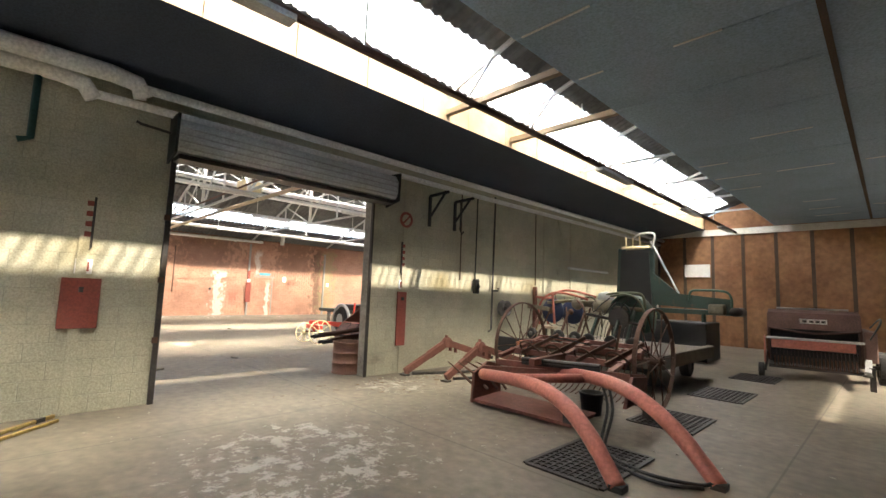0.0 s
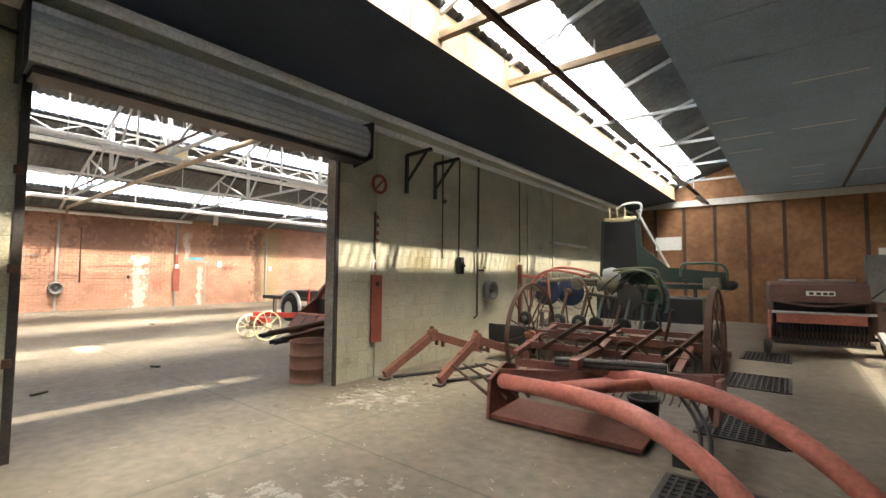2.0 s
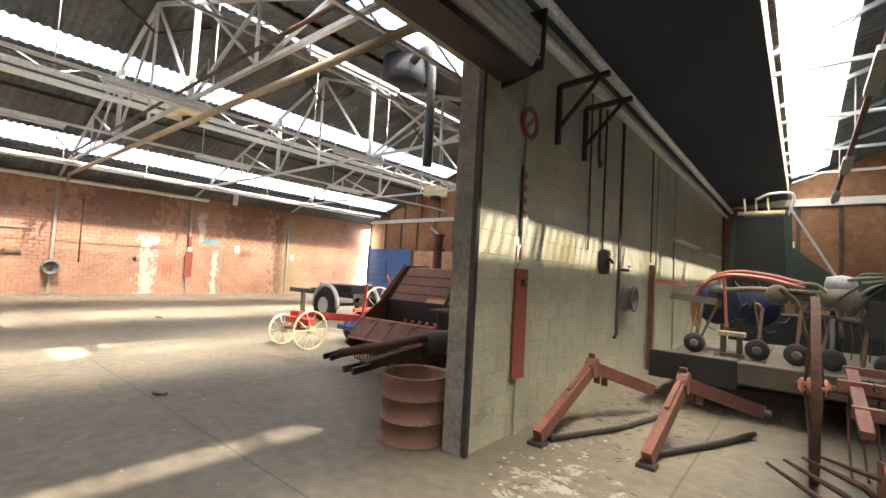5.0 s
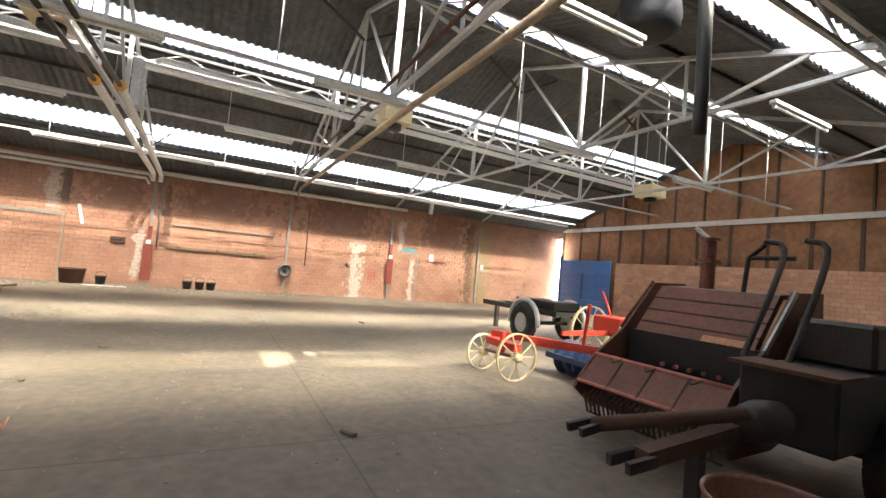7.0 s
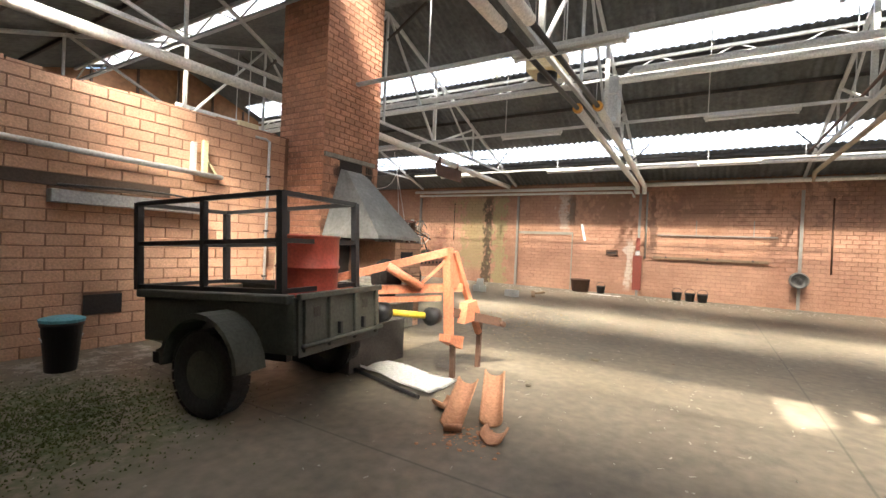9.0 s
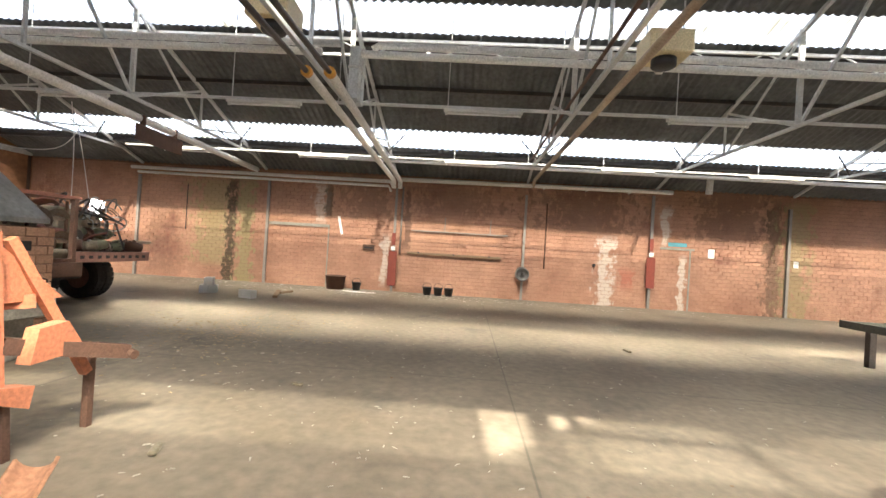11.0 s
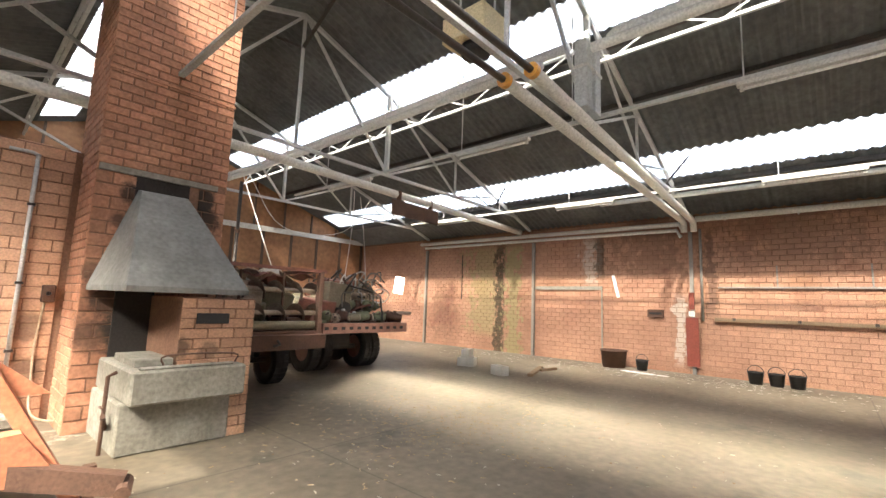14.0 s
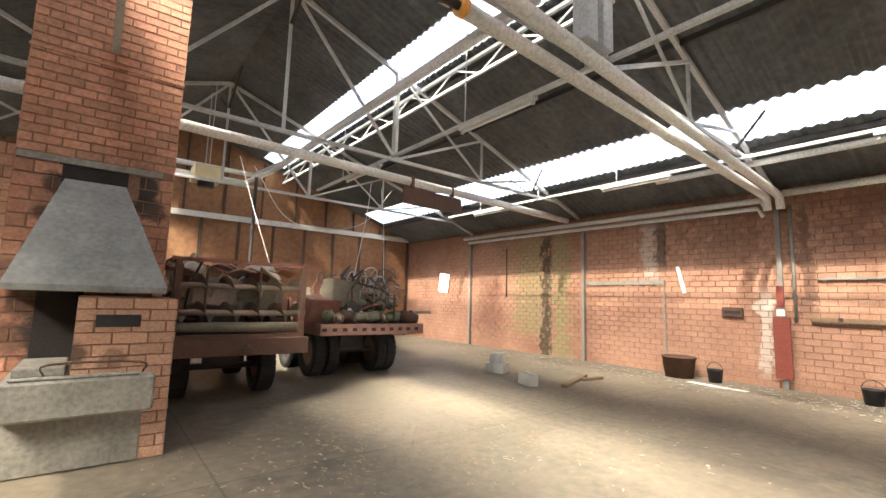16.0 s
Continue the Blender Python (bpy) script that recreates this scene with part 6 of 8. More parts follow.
# balers
def baler(name, at, rz, label, cover, plate):
    """A pick-up baler: sloping hood, mouth, wind-guard bar, tined pick-up, wheels and drawbar."""
    t = thing(name, label, "baler", at, rz)
    w = 0.74
    part("hood", prism([(0.0, 1.02), (0.10, 1.36), (0.35, 1.42), (0.95, 1.42), (0.95, 1.36), (0.38, 1.36), (0.16, 1.30), (0.05, 1.02)], -w, w, "x"), cover, t)
    part("hood_lip", tube(smoothed([(-w, 0.0, 1.03), (-w * 0.5, -0.02, 0.98), (0, -0.03, 0.95), (w * 0.5, -0.02, 0.98), (w, 0.0, 1.03)], 4), 0.02, 8), cover, t, "", True)
    part("top_rail", tube([(-w * 0.8, 0.3, 1.45), (w * 0.8, 0.3, 1.45)], 0.02, 8), M_GALV, t)
    for s in (-1, 1):
        part("side_panel", prism([(0.0, 0.35), (-0.05, 0.75), (0.06, 1.02), (0.2, 1.34), (0.95, 1.36), (0.95, 0.45), (0.5, 0.3)], s * w - 0.02, s * w + 0.02, "x"), M_DUSTRED, t)
    # solid black block in place of the shaded hollow behind the pick-up
    part("mouth", box(-w + 0.02, w - 0.02, 0.35, 0.9, 0.35, 1.3), M_BLACK, t, "black block for the shade in the feed chamber")
    part("wind_bar", tube([(-w - 0.03, -0.14, 0.82), (w + 0.03, -0.14, 0.82)], 0.025, 10), M_STEEL, t, "", True)
    part("apron", prism([(-0.14, 0.80), (-0.05, 0.84), (-0.02, 0.60), (-0.16, 0.62)], -w + 0.05, w - 0.1, "x"), M_PINK, t, "torn faded red apron")
    part("pickup_drum", tube([(-w + 0.06, 0.12, 0.45), (w - 0.06, 0.12, 0.45)], 0.17, 14), M_BLACK, t)
    for k in range(22):
        x = -w + 0.1 + k * (2 * w - 0.2) / 21
        part("tine", tube([(x, 0.1, 0.5), (x, -0.1, 0.42), (x, -0.14, 0.24)], 0.011, 5), M_RUST, t)
        part("stripper", prism([(-0.1, 0.60), (0.02, 0.62), (0.0, 0.30), (-0.06, 0.26)], x + 0.025, x + 0.04, "x"), M_DSTEEL, t)
    part("sole", prism([(-0.16, 0.20), (0.6, 0.22), (0.6, 0.27), (-0.1, 0.26)], -w, w, "x"), M_DSTEEL, t)
    part("end_cheek", prism([(-0.2, 0.3), (-0.15, 0.82), (0.0, 0.85), (0.2, 0.5), (0.1, 0.22)], -w - 0.08, -w - 0.05, "x"), M_PINK, t)
    tyre(t, (-w - 0.13, -0.25, 0.14), 0.14, 0.1, "x", M_DSTEEL)
    part("gauge_arm", beam((-w - 0.06, -0.25, 0.14), (-w - 0.02, 0.1, 0.5), 0.03, 0.05), M_DSTEEL, t)
    tyre(t, (w + 0.35, 0.45, 0.32), 0.32, 0.2, "x", M_DUSTRED)
    part("axle", tube([(-w, 0.45, 0.32), (w + 0.35, 0.45, 0.32)], 0.04, 8), M_DSTEEL, t)
    part("bale_chamber", box(w + 0.03, w + 0.22, -0.1, 1.9, 0.45, 1.05, None, 0.02), M_DUSTRED, t)
    part("drawbar", beam((w + 0.1, 0.1, 0.5), (w - 0.02, -0.95, 0.32), 0.09, 0.1), M_GALV, t)
    part("drawbar_eye", tube(arc((w - 0.03, -1.0, 0.30), 0.06, 0, 330, 10, "z"), 0.018, 6), M_DSTEEL, t)
    part("jack", box(w + 0.02, w + 0.1, -0.75, -0.67, 0.0, 0.42), M_DSTEEL, t)
    for k in range(3):
        part("hydraulic_line", tube(smoothed([(w + 0.1, -0.2, 0.9), (w + 0.25, -0.1 - 0.05 * k, 1.2), (w + 0.3, 0.3, 1.3), (w + 0.2, 0.8, 1.1)]), 0.014, 6), M_BLACK, t)
    if plate:
        p = part("name_plate", beam((-0.2, 0.028, 1.19), (0.24, 0.028, 1.19), 0.008, 0.10, None, (0, -0.28, 1)), M_PAPER, t, "pale name plate with dark marks")
        for x in (-0.12, -0.01, 0.09, 0.18):
            part("mark", beam((x - 0.035, 0.022, 1.19), (x + 0.035, 0.022, 1.19), 0.008, 0.05, None, (0, -0.28, 1)), M_DSTEEL, t)
    return t


baler("baler", (-1.17, 12.02, 0), 7, "dusty dark red baler with a tined pick-up", M_DUSTRED, True)

rh = thing("upright_harrow", "red harrow tipped up on end with two discs", "harrow", (1.35, 15.0, 0), -15)
part("panel", box(-0.2, 0.9, -0.05, 0.05, 0.05, 2.5, None, 0.01), M_RED, rh)
for z in (2.0, 1.1):
    part("disc", lathe([(0.05, -0.05), (0.16, -0.05), (0.28, 0.02), (0.28, 0.08), (0.05, 0.08)], 22, None, "y", (-0.4, 0, z)), M_DSTEEL, rh)
    part("arm", beam((-0.4, 0.02, z), (0.0, 0.0, z), 0.05, 0.06), M_RUST, rh)
part("foot", box(-0.3, 0.9, -0.2, 0.2, 0, 0.06), M_DSTEEL, rh)
part("cross_bar", box(-0.3, 0.9, -0.09, -0.05, 1.4, 1.5), M_RED, rh)
bx = thing("wooden_crate", "low red-brown crate by the end wall", "crate", (0.5, 17.3, 0))
part("front", box(-0.55, 0.55, -0.02, 0, 0, 0.42), M_RED, bx)
part("back", box(-0.55, 0.55, 0.5, 0.52, 0, 0.42), M_RED, bx)
for x in (-0.56, 0.54):
    part("end", box(x, x + 0.02, 0, 0.5, 0, 0.42), M_RED, bx)
part("base", box(-0.54, 0.54, 0, 0.5, 0.01, 0.03), M_WOOD, bx)

for i, (y0, y1) in enumerate(((3.5, 4.55), (5.7, 6.65), (8.05, 9.1), (10.6, 11.6))):
    g = thing("floor_grate", "dark cast iron drain grate set in the floor", "drain grate", (-2.0, (y0 + y1) / 2, 0.002), 0, "drain grates in the floor")
    h = (y1 - y0) / 2
    # black sheet on the floor gives the darkness of the drain below the bars
    part("pit_shade", box(-0.36, 0.36, -h, h, 0.0, 0.003), M_BLACK, g)
    for s in (-1, 1):
        part("frame", box(s * 0.36 - 0.02, s * 0.36 + 0.02, -h, h, 0.0, 0.016), M_DSTEEL, g)
        part("frame", box(-0.34, 0.34, s * h - 0.02, s * h + 0.02, 0.0, 0.016), M_DSTEEL, g)
    for k in range(1, 11):
        part("bar", box(-0.36 + 0.066 * k - 0.008, -0.36 + 0.066 * k + 0.008, -h + 0.02, h - 0.02, 0.003, 0.014), M_DSTEEL, g)
    bars = int(2 * h / 0.075)
    for k in range(1, bars):
        part("bar", box(-0.34, 0.34, -h + 2 * h * k / bars - 0.008, -h + 2 * h * k / bars + 0.008, 0.003, 0.0125), M_DSTEEL, g)
yp = thing("yellow_pole", "yellow painted pole with dark bands lying on the floor", "pole", (-6.05, 0.28, 0.035), 45)
part("pole", box(-0.02, 0.02, -0.95, 0.32, -0.005, 0.035, None, 0.008), M_OCHRE, yp)
part("pole", box(0.07, 0.10, -0.95, 0.28, -0.032, 0.0, None, 0.006), M_OCHRE, yp)
part("band", box(-0.022, 0.022, 0.1, 0.2, -0.007, 0.037), M_BLACK, yp)
part("plank", box(-0.05, 0.06, -0.95, 0.30, -0.035, -0.006), M_BATTEN, yp)


# ---- things of the hall ----
def drum(at, m, label, hollow=False):
    t = thing("oil_drum", label, "drum", at, 20)
    prof = [(0.275, 0.0), (0.29, 0.0), (0.29, 0.015), (0.28, 0.03), (0.28, 0.28), (0.293, 0.295), (0.293, 0.305), (0.28, 0.32), (0.28, 0.57), (0.293, 0.585), (0.293, 0.595), (0.28, 0.61), (0.28, 0.85),
            (0.29, 0.865), (0.29, 0.885), (0.275, 0.885), (0.27, 0.855)]
    if hollow:
        part("shell", lathe(prof + [(0.27, 0.06), (0.02, 0.05)], 36), m, t, "", True)
        return t
    part("shell", lathe(prof, 36), m, t, "", True)
    part("bung", lathe([(0.035, 0.855), (0.035, 0.875)], 12, None, "z", (0.16, 0, 0)), M_GALV, t)
    return t


dd = drum((-7.04, 4.60, 0), M_DRUMRUST, "rusty brown cut-down drum beside the doorway", True)
dd.scale = (1, 1, 0.63)

hb = thing("pickup_baler", "rust-red baler with a slatted hood and tined pick-up", "baler", (-8.58, 5.75, 0), 3)
part("hood", prism([(0.55, 0.97), (0.98, 1.47), (1.05, 1.45), (0.62, 0.95)], -0.55, 0.55, "x"), M_RUSTRED, hb)
for k in range(1, 4):
    y = 0.55 + 0.43 * k / 4
    z = 0.97 + 0.5 * k / 4
    part("slat_edge", tube([(-0.55, y, z), (0.55, y, z)], 0.012, 6), M_RUST, hb)
# tan patch at the hood's lower edge, drawn as a thin strip
part("tan_patch", beam((0.12, 0.585, 1.02), (0.5, 0.585, 1.02), 0.01, 0.08, None, (0, 0.43, 0.5)), M_TILE, hb, "tan patch low on the hood")
part("hood_top", prism([(0.98, 1.47), (1.5, 1.5), (1.5, 1.46), (1.02, 1.43)], -0.55, 0.55, "x"), M_RUSTRED, hb)
# the mouth's inner darkness is a black block, not a hollow
part("mouth", box(-0.6, 0.6, 0.55, 1.6, 0.35, 1.0), M_BLACK, hb, "black block for the shade in the feed chamber")
part("apron", prism([(-0.12, 0.50), (0.1, 0.72), (0.14, 0.70), (-0.08, 0.47)], -0.62, 0.62, "x"), M_RUSTRED, hb)
for x in (-0.31, 0.0, 0.31):
    part("apron_seam", beam((x, -0.125, 0.495), (x, 0.095, 0.722), 0.012, 0.012), M_DSTEEL, hb)
for x in (-0.45, -0.1, 0.3):
    part("spring_wire", tube(smoothed([(x, 0.12, 0.74), (x + 0.06, 0.04, 0.70), (x + 0.12, 0.10, 0.74)], 4), 0.006, 5), M_BLACK, hb)
for k in range(5):
    part("feeder_bolt", lathe([(0.02, 0.0), (0.02, -0.03)], 8, None, "y", (-0.2 + 0.13 * k, 0.545, 0.72)), M_PINK, hb)
part("corner_trim", beam((0.66, 0.5, 1.0), (0.66, 0.99, 1.5), 0.02, 0.05), M_GALV, hb)
part("corner_trim", beam((-0.66, 0.5, 1.0), (-0.66, 0.99, 1.5), 0.02, 0.05), M_RUST, hb)
part("apron_bar", tube([(-0.64, 0.12, 0.73), (0.64, 0.12, 0.73)], 0.022, 8), M_PINK, hb, "", True)
part("apron_bar", tube([(-0.64, -0.11, 0.49), (0.64, -0.11, 0.49)], 0.018, 8), M_PINK, hb, "", True)
for s in (-1, 1):
    part("side_panel", prism([(-0.16, 0.42), (-0.1, 0.52), (0.1, 0.74), (0.5, 1.0), (0.98, 1.5), (1.55, 1.52), (1.6, 0.5), (0.7, 0.22), (0.1, 0.22)], s * 0.64 - 0.015, s * 0.64 + 0.015, "x"), M_RUSTRED, hb)
for k in range(24):
    x = -0.58 + k * 1.16 / 23
    part("tine", tube([(x, 0.1, 0.48), (x, -0.08, 0.38), (x, -0.02, 0.2), (x, 0.12, 0.15)], 0.011, 5), M_RUST, hb)
part("pickup_drum", tube([(-0.6, 0.14, 0.40), (0.6, 0.14, 0.40)], 0.16, 14), M_DSTEEL, hb)
tyre(hb, (-0.82, 1.0, 0.34), 0.34, 0.2, "x", M_RUST)
tyre(hb, (1.3, 1.0, 0.34), 0.34, 0.2, "x", M_RUST)
part("axle", tube([(-0.82, 1.0, 0.34), (1.3, 1.0, 0.34)], 0.04, 8), M_DSTEEL, hb)
part("press_body", box(0.67, 1.25, 0.1, 2.2, 0.45, 0.95, None, 0.02), M_BLACK, hb)
part("gearbox", lathe([(0.06, -0.2), (0.11, -0.16), (0.13, 0.0), (0.11, 0.2), (0.06, 0.25)], 20, None, "y", (1.0, -0.3, 0.66)), M_DSTEEL, hb, "", True)
part("top_plate", box(0.66, 1.3, -0.05, 0.35, 0.952, 0.98), M_RUST, hb)
part("drawbar", beam((0.95, -0.3, 0.62), (0.85, -1.25, 0.50), 0.1, 0.09), M_RUST, hb)
part("drive_shaft", tube([(1.0, -0.5, 0.72), (0.55, -1.3, 0.58)], 0.045, 12), M_RUST, hb, "", True)
for s in (-1, 1):
    part("shaft_fork", beam((0.55 + 0.04 * s, -1.28, 0.58), (0.52 + 0.05 * s, -1.42, 0.55), 0.03, 0.05), M_DSTEEL, hb)
    part("drawbar_fork", beam((0.85 + 0.06 * s, -1.22, 0.50), (0.83 + 0.06 * s, -1.42, 0.48), 0.035, 0.06), M_DSTEEL, hb)
part("stand", box(0.80, 0.88, -0.75, -0.67, 0, 0.55), M_DSTEEL, hb)
for x in (0.55, 0.85):
    part("guard_rod", tube(smoothed([(x, 0.4, 0.95), (x + 0.03, 0.75, 1.5), (x, 1.0, 1.88), (x - 0.15, 1.0, 1.95)], 4), 0.025, 8), M_DSTEEL, hb)
part("guard_rod", tube([(0.25, 1.05, 1.8), (0.62, 1.05, 1.8)], 0.022, 8), M_DSTEEL, hb)
part("guard_rod", tube([(0.22, 1.05, 1.45), (0.25, 1.05, 1.8), (0.4, 1.02, 1.92)], 0.022, 8), M_DSTEEL, hb)
part("knotter", box(0.7, 1.2, 0.9, 1.3, 0.95, 1.3, None, 0.03), M_DSTEEL, hb)
jk = part("jack_body", tube([(-0.2, 1.2, 1.48), (-0.2, 1.2, 2.0)], 0.07, 12), M_RED, hb, "red screw jack")
part("jack_flange", lathe([(0.12, 0), (0.12, 0.03)], 14, None, "z", (-0.2, 1.2, 1.75)), M_RUSTRED, hb)
part("jack_flange", lathe([(0.1, 0), (0.1, 0.03)], 14, None, "z", (-0.2, 1.2, 1.98)), M_RUSTRED, hb)
part("jack_handle", tube([(-0.2, 1.2, 2.0), (-0.32, 1.15, 2.12)], 0.025, 8), M_WHITE, hb)

pl = thing("horse_plough", "bright red wheeled plough with cream iron wheels", "plough", (-11.25, 6.2, 0), 0)
iron_wheel(pl, (0.35, -0.05, 0.33), 0.33, "x", M_CREAMP, 10, 0.04)
iron_wheel(pl, (-0.38, -0.12, 0.27), 0.27, "x", M_CREAMP, 10, 0.04)
part("axle", tube([(-0.4, -0.12, 0.30), (0.36, -0.05, 0.33)], 0.025, 8), M_RED, pl)
M_BRED = mat("bright_red_paint", (0.56, 0.055, 0.035), 0.5, second=(0.42, 0.05, 0.03), scale=4)
part("fore_carriage", box(-0.35, 0.35, -0.1, 0.02, 0.40, 0.50), M_BRED, pl)
part("standard", beam((0.0, -0.05, 0.3), (0.0, -0.05, 0.62), 0.06, 0.06), M_BRED, pl)
part("beam", beam((-0.35, 0.0, 0.55), (1.7, 0.95, 0.58), 0.06, 0.09), M_BRED, pl)
part("beam", beam((0.2, 0.4, 0.5), (1.7, 1.1, 0.55), 0.05, 0.07), M_BRED, pl)
for dx in (0.0, 0.25):
    part("handle", tube(smoothed([(1.1 + dx, 0.75, 0.58), (1.6 + dx, 0.95, 0.95), (2.3 + dx, 1.2, 1.32)], 4), 0.03, 8), M_BRED, pl, "", True)
part("lever", tube([(0.9, 0.6, 0.55), (0.95, 0.62, 1.15)], 0.025, 8), M_BRED, pl)
part("mouldboard", prism([(0.8, 0.05), (1.5, 0.02), (1.6, 0.35), (1.1, 0.45)], 0.8, 0.83, "y"), M_DBLUE, pl)
part("gear_cover", lathe([(0.05, -0.05), (0.25, -0.05), (0.25, 0.05), (0.05, 0.05)], 22, None, "y", (1.35, 0.9, 0.62)), M_BRED, pl)
part("seat", lathe([(0.02, 0.0), (0.16, 0.03), (0.17, 0.06), (0.05, 0.03)], 18, None, "z", (1.6, 1.0, 0.95)), M_WHITE, pl, "white pan seat", True)
part("seat_post", beam((1.6, 1.0, 0.58), (1.6, 1.0, 0.97), 0.04, 0.02), M_BRED, pl)

rl3 = thing("roller", "dark blue grooved roller behind the plough", "roller", (-10.9, 7.35, 0))
for k in range(4):
    part("ring", lathe([(0.05, -0.05), (0.24, -0.05), (0.27, 0.0), (0.24, 0.05), (0.05, 0.05)], 22, None, "x", (-0.3 + 0.2 * k, 0, 0.27)), M_DBLUE, rl3)
part("shaft", tube([(-0.5, 0, 0.27), (0.5, 0, 0.27)], 0.03, 8), M_DSTEEL, rl3)
part("frame", box(-0.45, 0.45, -0.3, -0.25, 0.25, 0.33), M_DBLUE, rl3)

sw = thing("seeder", "old seeder with a tall cream spoked wheel", "seeder", (-12.35, 9.0, 0))
iron_wheel(sw, (0.0, 0.0, 0.5), 0.5, "x", M_CREAMP, 10, 0.07, M_CREAMP)
iron_wheel(sw, (0.9, 0.25, 0.5), 0.5, "x", M_CREAMP, 10, 0.07, M_CREAMP)
part("axle", tube([(0, 0, 0.5), (0.9, 0.25, 0.5)], 0.03, 8), M_BRED, sw)
part("box", box(0.15, 0.8, -0.1, 0.35, 0.55, 0.85, None, 0.02), M_BRED, sw)
part("pole", beam((0.5, -0.1, 0.55), (0.3, -1.0, 0.5), 0.07, 0.08), M_BRED, sw)
part("lever", tube([(0.4, 0.1, 0.85), (0.25, 0.0, 1.3)], 0.02, 8), M_BRED, sw)

ct = thing("tyred_cart", "dark cart chassis with tyres and rounded mudguards", "cart", (-14.5, 8.9, 0), 0)
for y in (-0.05, 1.35):
    tyre(ct, (0.25, y, 0.4), 0.4, 0.2, "y", M_WHITE)
    part("mudguard", tube(arc((0.25, y, 0.42), 0.52, -8, 188, 14, "y"), 0.055, 8), M_STEEL, ct, "grey tubular mudguard", True)
part("axle", tube([(0.25, -0.05, 0.4), (0.25, 1.35, 0.4)], 0.045, 8), M_DSTEEL, ct)
for y in (0.3, 1.0):
    part("chassis_rail", box(-2.0, 1.0, y - 0.04, y + 0.04, 0.62, 0.74), M_OLIVE, ct)
for x in (-1.95, -0.9, 0.25, 0.9):
    part("cross_member", box(x - 0.04, x + 0.04, 0.34, 0.96, 0.63, 0.73), M_OLIVE, ct)
part("bed_box", box(-0.5, 0.9, 0.25, 1.05, 0.745, 0.95, None, 0.02), M_BLACK, ct)
part("prop", box(-1.9, -1.8, 0.6, 0.7, 0, 0.62), M_DSTEEL, ct)

# utility trailer with a frame
tl = thing("utility_trailer", "olive drab steel trailer with a black cage frame", "trailer", (-9.93, -1.02, 0), 7, "", 3.2)
W2 = 0.56
part("floor_pan", box(-W2, W2, -1.1, 0.72, 0.50, 0.54), M_OLIVE, tl)
for s in (-1, 1):
    part("side_panel", box(s * W2 - 0.02, s * W2 + 0.02, -1.1, 0.72, 0.50, 0.95, None, 0.005), M_OLIVE, tl)
    part("side_rail", box(s * (W2 + 0.03) - 0.05, s * (W2 + 0.03) + 0.05, -1.13, 0.70, 0.90, 0.97, None, 0.008), M_OLIVE, tl)
    part("mudguard", prism([(0.44 * math.cos(radians(a)), 0.39 + 0.44 * math.sin(radians(a))) for a in range(0, 181, 15)]
                           + [(0.40 * math.cos(radians(a)), 0.39 + 0.40 * math.sin(radians(a))) for a in range(180, -1, -15)], s * (W2 + 0.03), s * (W2 + 0.31), "x"), M_OLIVE, tl)
    tyre(tl, (s * (W2 + 0.18), 0, 0.34), 0.345, 0.19, "x", M_OLIVE)
    part("spring", box(s * 0.4 - 0.03, s * 0.4 + 0.03, -0.5, 0.5, 0.40, 0.46), M_BLACK, tl)
part("tail_panel", box(-W2, W2, 0.72, 0.75, 0.48, 0.97, None, 0.005), M_OLIVE, tl)
for x in (-0.5, -0.16, 0.2, 0.5):
    part("tail_rib", box(x - 0.025, x + 0.025, 0.75, 0.785, 0.52, 0.95, None, 0.006), M_OLIVE, tl)
part("tail_top", box(-W2 - 0.02, W2 + 0.02, 0.74, 0.79, 0.93, 0.98, None, 0.008), M_OLIVE, tl)
part("tail_bar", tube([(-W2, 0.79, 0.57), (W2, 0.79, 0.57)], 0.02, 8), M_OLIVE, tl, "", True)
for x in (-0.33, 0.35):
    part("mark", box(x - 0.04, x + 0.04, 0.752, 0.755, 0.78, 0.86), M_DSTEEL, tl)
for x in (-0.3, 0.05):
    part("latch", box(x, x + 0.03, 0.75, 0.78, 0.6, 0.7), M_BLACK, tl)
part("front_panel", box(-W2, W2, -1.12, -1.1, 0.50, 0.95), M_OLIVE, tl)
part("axle", tube([(-0.75, 0, 0.36), (0.75, 0, 0.36)], 0.04, 8), M_BLACK, tl)
part("tow_bar", beam((0, -1.1, 0.48), (0, -1.75, 0.2), 0.1, 0.08), M_OLIVE, tl)
part("tow_foot", box(-0.06, 0.06, -1.8, -1.7, 0.06, 0.22), M_BLACK, tl)
cg = [(-0.5, 0.52), (0.5, 0.52), (0.5, -1.32), (-0.5, -1.32)]
for i, (x, y) in enumerate(cg):
    part("cage_post", box(x - 0.03, x + 0.03, y - 0.03, y + 0.03, 0.96, 1.80), M_BLACK, tl)
for i in range(4):
    a, b = cg[i], cg[(i + 1) % 4]
    for z in (1.79, 1.40, 0.985):
        part("cage_rail", beam((a[0], a[1], z), (b[0], b[1], z), 0.045, 0.04), M_BLACK, tl)
for x in (-0.5, 0.5):
    part("cage_post", box(x - 0.025, x + 0.025, -0.42, -0.37, 0.96, 1.79), M_BLACK, tl)
M_DRUMRED = mat("worn_red_drum", (0.33, 0.06, 0.04), 0.38, second=(0.22, 0.05, 0.035), scale=5, bump=0.06)
drum((-10.0, -0.78, 0.60), M_DRUMRED, "faded red oil drum standing in the trailer")

